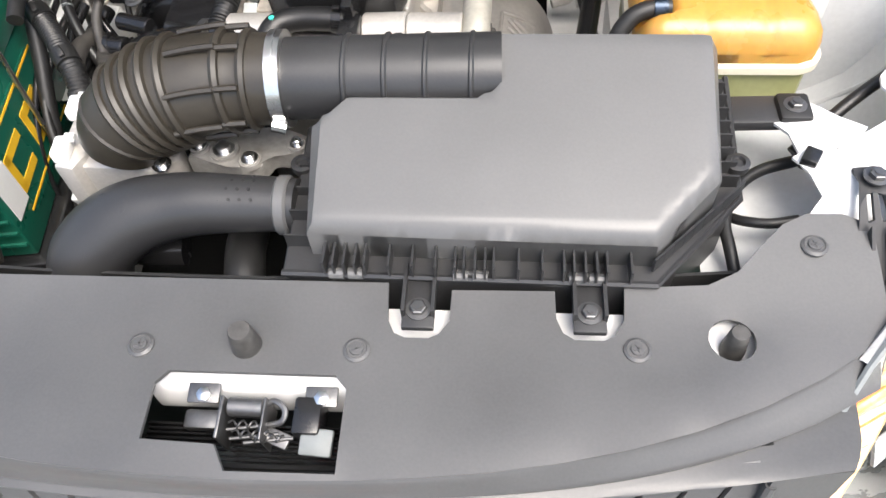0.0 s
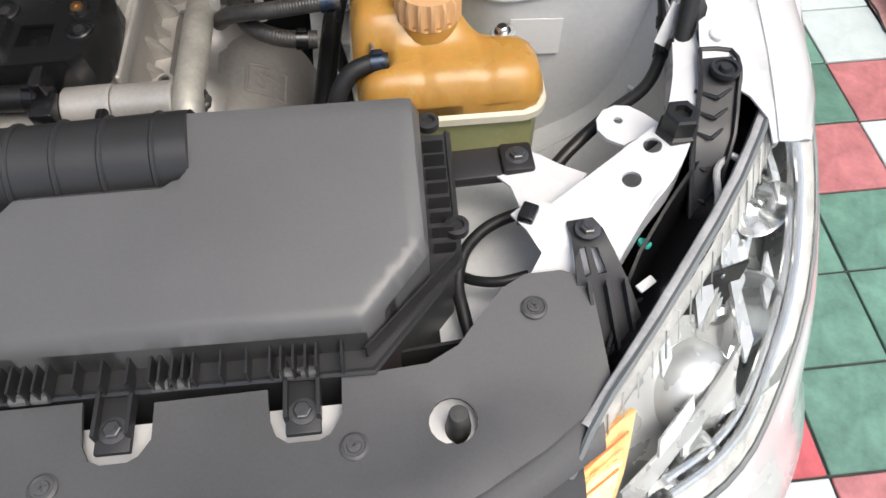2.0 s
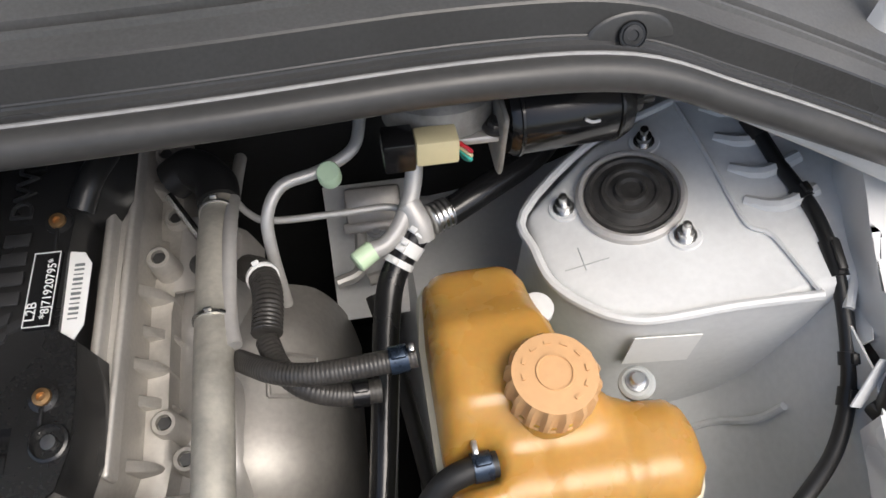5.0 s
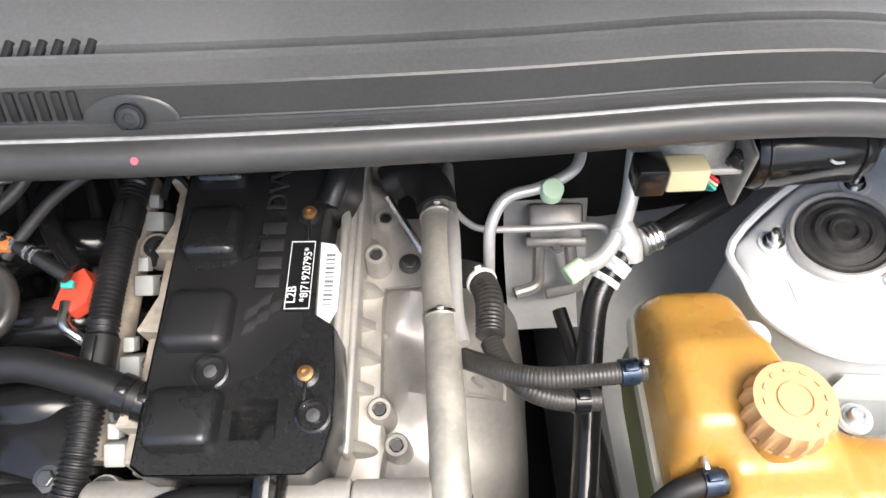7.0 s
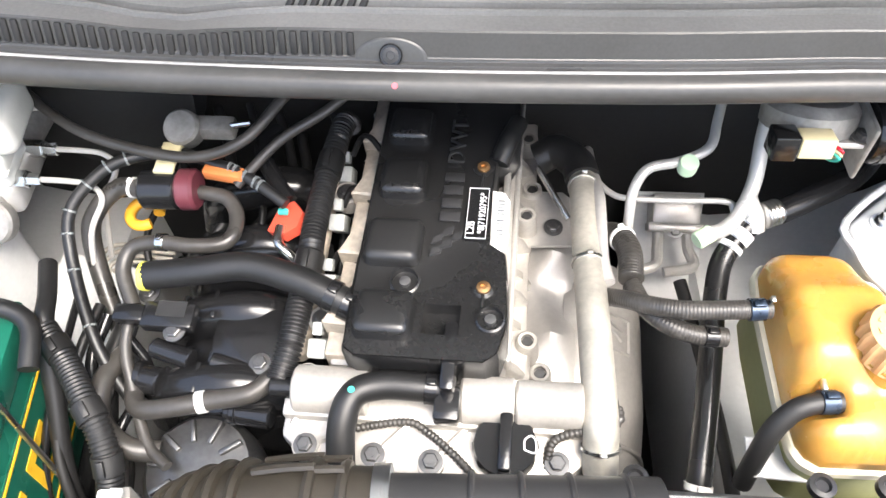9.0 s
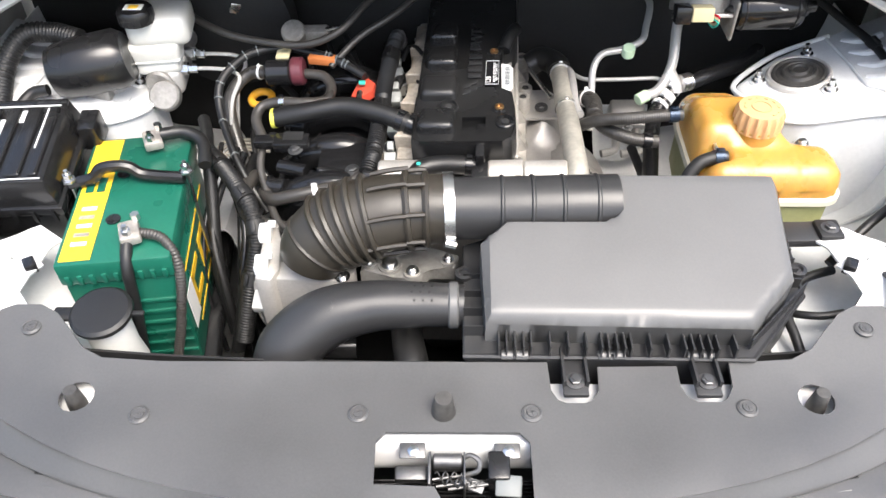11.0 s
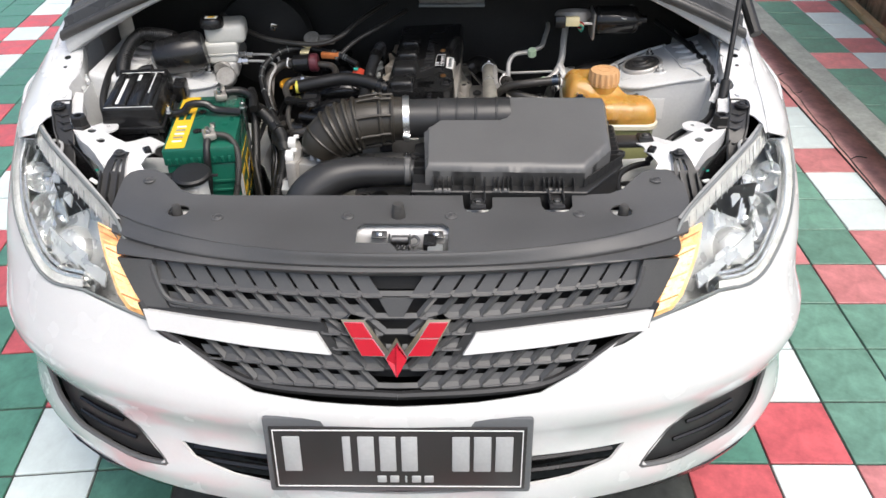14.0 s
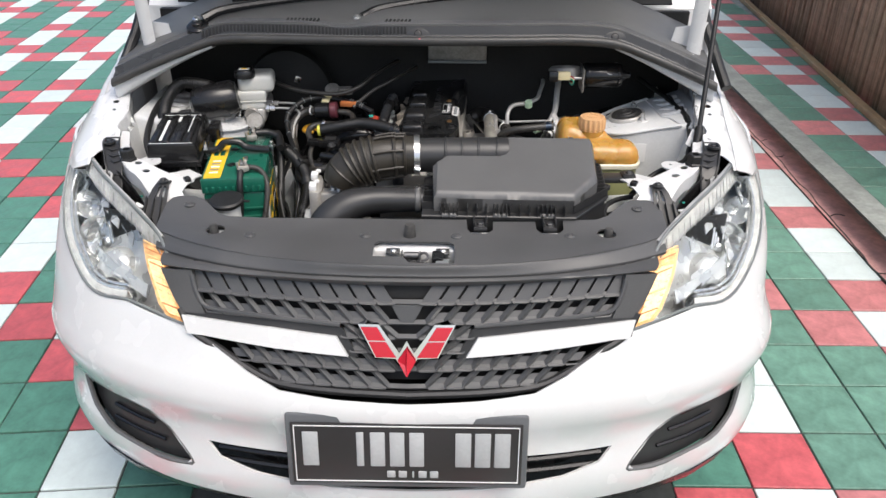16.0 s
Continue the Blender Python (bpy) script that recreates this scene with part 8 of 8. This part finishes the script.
for x0, y0, x1 in ((-0.535, 0.712, 0.0), (-0.154, 0.738, 0.48)):
    w = thing("wiper", "black wiper arm resting at the foot of the windscreen", "wiper", (x0, y0, 1.12))
    z0 = 1.136
    piv = part("pivot", lathe([(0.030, -0.02), (0.027, -0.004), (0.022, 0.0), (0.0145, 0.001), (0.0135, 0.007), (0.009, 0.010), (0.0, 0.0105)], 28, pose(x0, y0, z0 - 0.006, 20)), BLACK, w)
    part("nut", lathe([(0.0095, 0), (0.0095, 0.006), (0.006, 0.008), (0.0045, 0.008), (0.0045, 0.011), (0, 0.0115)], 6, pose(x0, y0 - 0.001, z0 + 0.003, 20)), STEEL, piv, "bright zinc nut")
    part("arm", tube([(x0 + 0.012, y0 + 0.012, z0 + 0.004), (x0 + 0.07, y0 + 0.045, z0 + 0.022), (x0 + 0.28, y0 + 0.10, z0 + 0.040), (x1, y0 + 0.14, z0 + 0.050)], 0.010, 8, 6, radii=[0.012, 0.010, 0.0065, 0.006]), BLACK, w)
    part("blade", tube([(x0 + 0.06, y0 + 0.11, z0 + 0.030), (x0 + 0.30, y0 + 0.135, z0 + 0.040), (x1 + 0.05, y0 + 0.15, z0 + 0.046)], 0.006, 8, 6), BLACK, w)
for s in (1, -1):
    arm_rows = [[(s * (0.645 + d), 0.715 + 0.03 * (1.2 - z), z) for d in (0.0, 0.008, 0.022, 0.032)] for z in (1.045, 1.07, 1.10, 1.14, 1.20, 1.30)]
    arm_rows = [[(x + s * 0.012 * max(0, z - 1.08) * 8 * 0.2, y - 0.006 * (1 if j in (1, 2) else 0), z) for j, (x, y, z) in enumerate(r)] for r in arm_rows]
    hinge = part("hinge", grid(arm_rows, 0.003), WHITE, car, "white painted bonnet hinge")
    part("hinge_pin", rod((s * 0.655, 0.70, 1.062), (s * 0.655, 0.73, 1.062), 0.008, 12, chamfer=0.002), STEEL, hinge)
    part("pillar_trim", tube([(s * 0.735, 0.655, 1.0), (s * 0.715, 0.74, 1.075), (s * 0.70, 0.80, 1.14), (s * 0.695, 1.1, 1.38)], 0.013, 10, 5), RUBBER, car, "black rubber trim at the screen pillar")

# ---- ground ----
P, X0, Y0 = 0.215, 1.11, 0.345
ground = new("ground", bpy.data.meshes.new("ground"))
bm = bmesh.new()
bmesh.ops.create_grid(bm, x_segments=1, y_segments=1, size=60)
bm.to_mesh(ground.data)
bm.free()
ground.data.materials.append(GROUT)
ground.location.z = -0.006
ground.matrix_basis = Matrix.Translation((0, 0, -0.006))
tagged(ground, "tiled yard ground with dark joints", "ground", kind="structure")
SET = {(0, -1): "R", (1, -1): "R", (0, 0): "G", (1, 0): "G", (0, 1): "G", (1, 1): "G", (0, 2): "G", (1, 2): "G", (0, 3): "G", (1, 3): "R", (0, 4): "R", (1, 4): "G", (-1, -1): "W", (-1, 0): "R", (-1, 1): "W", (-1, 2): "W", (-2, 0): "G", (-2, -1): "R", (2, 2): "R", (2, 3): "W", (2, 4): "R", (2, 5): "W", (2, 6): "W", (2, 7): "R", (2, 8): "W", (2, 9): "W", (2, 10): "R", (2, 11): "W", (2, 12): "R", (1, 5): "G", (1, 6): "G", (0, 5): "G", (-10, 0): "W", (-10, -1): "W", (-11, -1): "G", (-11, 0): "G", (-9, 0): "G", (-9, -1): "G"}
LEFT = {0: "GGW", 1: "GGR", 2: "GRG", 3: "WRW", 4: "RGR", 5: "WGG", 6: "GWG", 7: "GRG", 8: "GRG", 9: "RGG", 10: "RGG", 11: "WGR", 12: "WGW", 13: "GRG", 14: "RWR", 15: "GRG", 16: "GWG", 17: "GWG", 18: "WRG", 19: "RWG"}
FIRST = {0: -12, 1: -12, 2: -12, 3: -13, 4: -13, 5: -13, 6: -14, 7: -14, 8: -15, 9: -15, 10: -16, 11: -16, 12: -16, 13: -17, 14: -17, 15: -17, 16: -17, 17: -17, 18: -17, 19: -17}
for j, row in LEFT.items():
    for k, c in enumerate(row):
        SET[FIRST[j] + k, j] = c


def tile_colour(i, j):
    if (i, j) in SET:
        return SET[i, j]
    k = -10 - i
    if i >= -4:
        return ("R" if j % 3 == 1 else "W") if k % 3 == 0 else "R" if (i % 3 == 1 and j % 6 == 3) else "G"
    if (j - k) % 3 == 1 and not (k % 3 == 1 and j % 2):
        return "R"
    return "W" if k % 3 == 0 else "G"


def tile_mesh(material, seed):
    bm = box(P - 0.006, P - 0.006, 0.012, None, 0.002, 1)
    me = bpy.data.meshes.new("tile")
    bm.to_mesh(me)
    bm.free()
    me.materials.append(material)
    return me


TILE = {c: tile_mesh(m, 0) for c, m in (("G", T_GREEN), ("R", T_RED), ("W", T_WHITE), ("FG", L_GREEN), ("FR", L_RED), ("FW", T_WHITE))}
near, far = [], []
for j in range(-8, 40):
    for i in range(-26, 3):
        x, y = X0 + P * (i + 0.5), Y0 + P * (j + 0.5)
        if i <= -5:
            x, y = 1.026 + 0.2037 * (i + 0.5) - 0.0239 * (j + 0.5), 0.473 + 0.0176 * (i + 0.5) + 0.2321 * (j + 0.5)
        if abs(x) < 0.62 and y > -0.1:
            continue
        seen = -1 <= j <= 17 and (x > 0.6 or -3.3 < x < -0.6)
        (near if seen and len(near) < 290 else far).append((i, j, x, y))
rnd = random.Random(4)
# tiles to the right of the car take the paler, skylit colours
for i, j, x, y in near:
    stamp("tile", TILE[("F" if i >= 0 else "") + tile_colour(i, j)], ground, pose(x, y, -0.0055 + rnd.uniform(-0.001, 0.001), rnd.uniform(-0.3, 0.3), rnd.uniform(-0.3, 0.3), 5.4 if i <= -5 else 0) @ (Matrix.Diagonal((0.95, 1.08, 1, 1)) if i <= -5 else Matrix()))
for c, m in (("G", T_GREEN), ("R", T_RED), ("W", T_WHITE)):
    vs, fs = [], []
    for i, j, x, y in far:
        if tile_colour(i, j) == c:
            h, s = P / 2 - 0.003, len(vs)
            ax, ay = ((h * 0.94, h * 0.083), (-h * 0.111, h * 1.075)) if i <= -5 else ((h, 0), (0, h))
            vs += [(x + a * ax[0] + b * ay[0], y + a * ax[1] + b * ay[1], z) for z in (0, -0.006) for a, b in ((-1, -1), (1, -1), (1, 1), (-1, 1))]
            fs += [(s, s + 1, s + 2, s + 3)] + [(s + a, s + b, s + 4 + b, s + 4 + a) for a, b in ((1, 0), (2, 1), (3, 2), (0, 3))]
    me = bpy.data.meshes.new("far_tiles")
    me.from_pydata(vs, [], fs)
    me.materials.append(m)
    ob = new("far_tiles", me)
    attach(ob, ground)
    tagged(ob, kind="stuff")
# gutter strip, kerb and raised ledge
strip = grid([[(1.757, y, 0.004) for y in (-1.5, 1, 4, 9)], [(1.82, y, 0.010 + 0.004 * math.sin(5 * y)) for y in (-1.5, 1, 4, 9)], [(1.92, y, 0.006) for y in (-1.5, 1, 4, 9)]], 0.0)
tagged(link("gutter", strip, PLASTER), "cracked red plaster gutter along the kerb", "gutter", kind="structure")
crack = [(1.768 + 0.012 * math.sin(3.1 * y) + rnd.uniform(-0.008, 0.008), y, 0.006) for y in [0.2 + 0.07 * k for k in range(80)]]
bm = tube(crack, 0.0032, 4, 2)
for k in range(14):
    x, y, z = crack[rnd.randrange(4, 76)]
    d = rnd.uniform(0.03, 0.08)
    tube([(x, y, 0.007), (x + d * 0.5, y + rnd.uniform(-0.03, 0.05), 0.0115), (x + d, y + rnd.uniform(-0.05, 0.08), 0.009)], 0.0022, 4, 3, bm=bm)
tagged(link("gutter_cracks", bm, GROUT), "dark cracks in the gutter plaster", "cracks", kind="structure")
LZ = 0.12
kerb = grid([[(1.912, y, -0.01) for y in (-1.5, 1, 4, 9)], [(1.915, y, 0.06) for y in (-1.5, 1, 4, 9)], [(1.918, y, LZ - 0.008) for y in (-1.5, 1, 4, 9)], [(1.924, y, LZ - 0.002) for y in (-1.5, 1, 4, 9)], [(3.6, y, LZ - 0.002) for y in (-1.5, 1, 4, 9)]], 0.0)
kerb = tagged(link("kerb", kerb, KERB, sharp=50), "dark mossy kerb with a tiled ledge on top", "kerb", kind="structure")
E0, E1, E2 = "GGGRG", "WWRWR", "RGGRG"
for j in range(-6, 30):
    y = 2.03 + P * (j + 0.5)
    for k, pat in enumerate((E0, E1, E2)):
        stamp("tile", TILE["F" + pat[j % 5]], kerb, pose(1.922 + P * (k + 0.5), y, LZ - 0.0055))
link_drain = lathe([(0.0, 0), (0.03, 0.0), (0.034, 0.008), (0.0, 0.012)], 16, pose(1.914, 2.78, 0.06, 0, -85, 0))
tagged(link("drain_hole", link_drain, DARK), "black drain hole in the kerb face", "drain", kind="structure")
def fence_x(y):
    return 2.49 + 0.092 * (y - 3.3)


turn = -math.degrees(math.atan(0.092))
beam = thing("fence_rail", "pale weathered timber rail lying before the fence", "timber", (2.40, 3.5, LZ))
part("beam", box(0.05, 9, 0.035, pose(fence_x(4.5) - 0.075, 4.5, LZ + 0.017, 0, 0, turn), 0.005), WOOD, beam)
for k in range(9):
    y = 0.8 + 0.95 * k
    part("edge", box(0.02, 0.55, 0.012, pose(fence_x(y) - 0.10, y, LZ + 0.034, 0, 0, turn), 0.003), WOOD, beam)
fence = thing("bamboo_fence", "brown bamboo stick fence along the ledge", "fence", (2.5, 3.5, LZ))
me = bpy.data.meshes.new("stick")
bm = lathe([(0.012, 0), (0.0115, 0.6), (0.013, 0.61), (0.0115, 0.62), (0.011, 2.0)], 7)
bm.to_mesh(me)
bm.free()
me.polygons.foreach_set("use_smooth", [True] * len(me.polygons))
me.materials.append(BAMBOO)
for k in range(290):
    y = 2.0 + 0.0235 * k
    stamp("stick", me, fence, pose(fence_x(y) + rnd.uniform(-0.008, 0.008), y, LZ, rnd.uniform(-0.7, 0.7), rnd.uniform(-0.7, 0.7), rnd.uniform(0, 360)))
part("backing", box(0.01, 7.6, 2.0, pose(fence_x(5.4) + 0.03, 5.4, 1.1, 0, 0, turn)), BAMBOO, fence)
for z in (0.75, 1.45):
    part("binding", rod((fence_x(1.8) - 0.015, 1.8, z), (fence_x(8.8) - 0.015, 8.8, z), 0.006, 8), WOOD, fence)
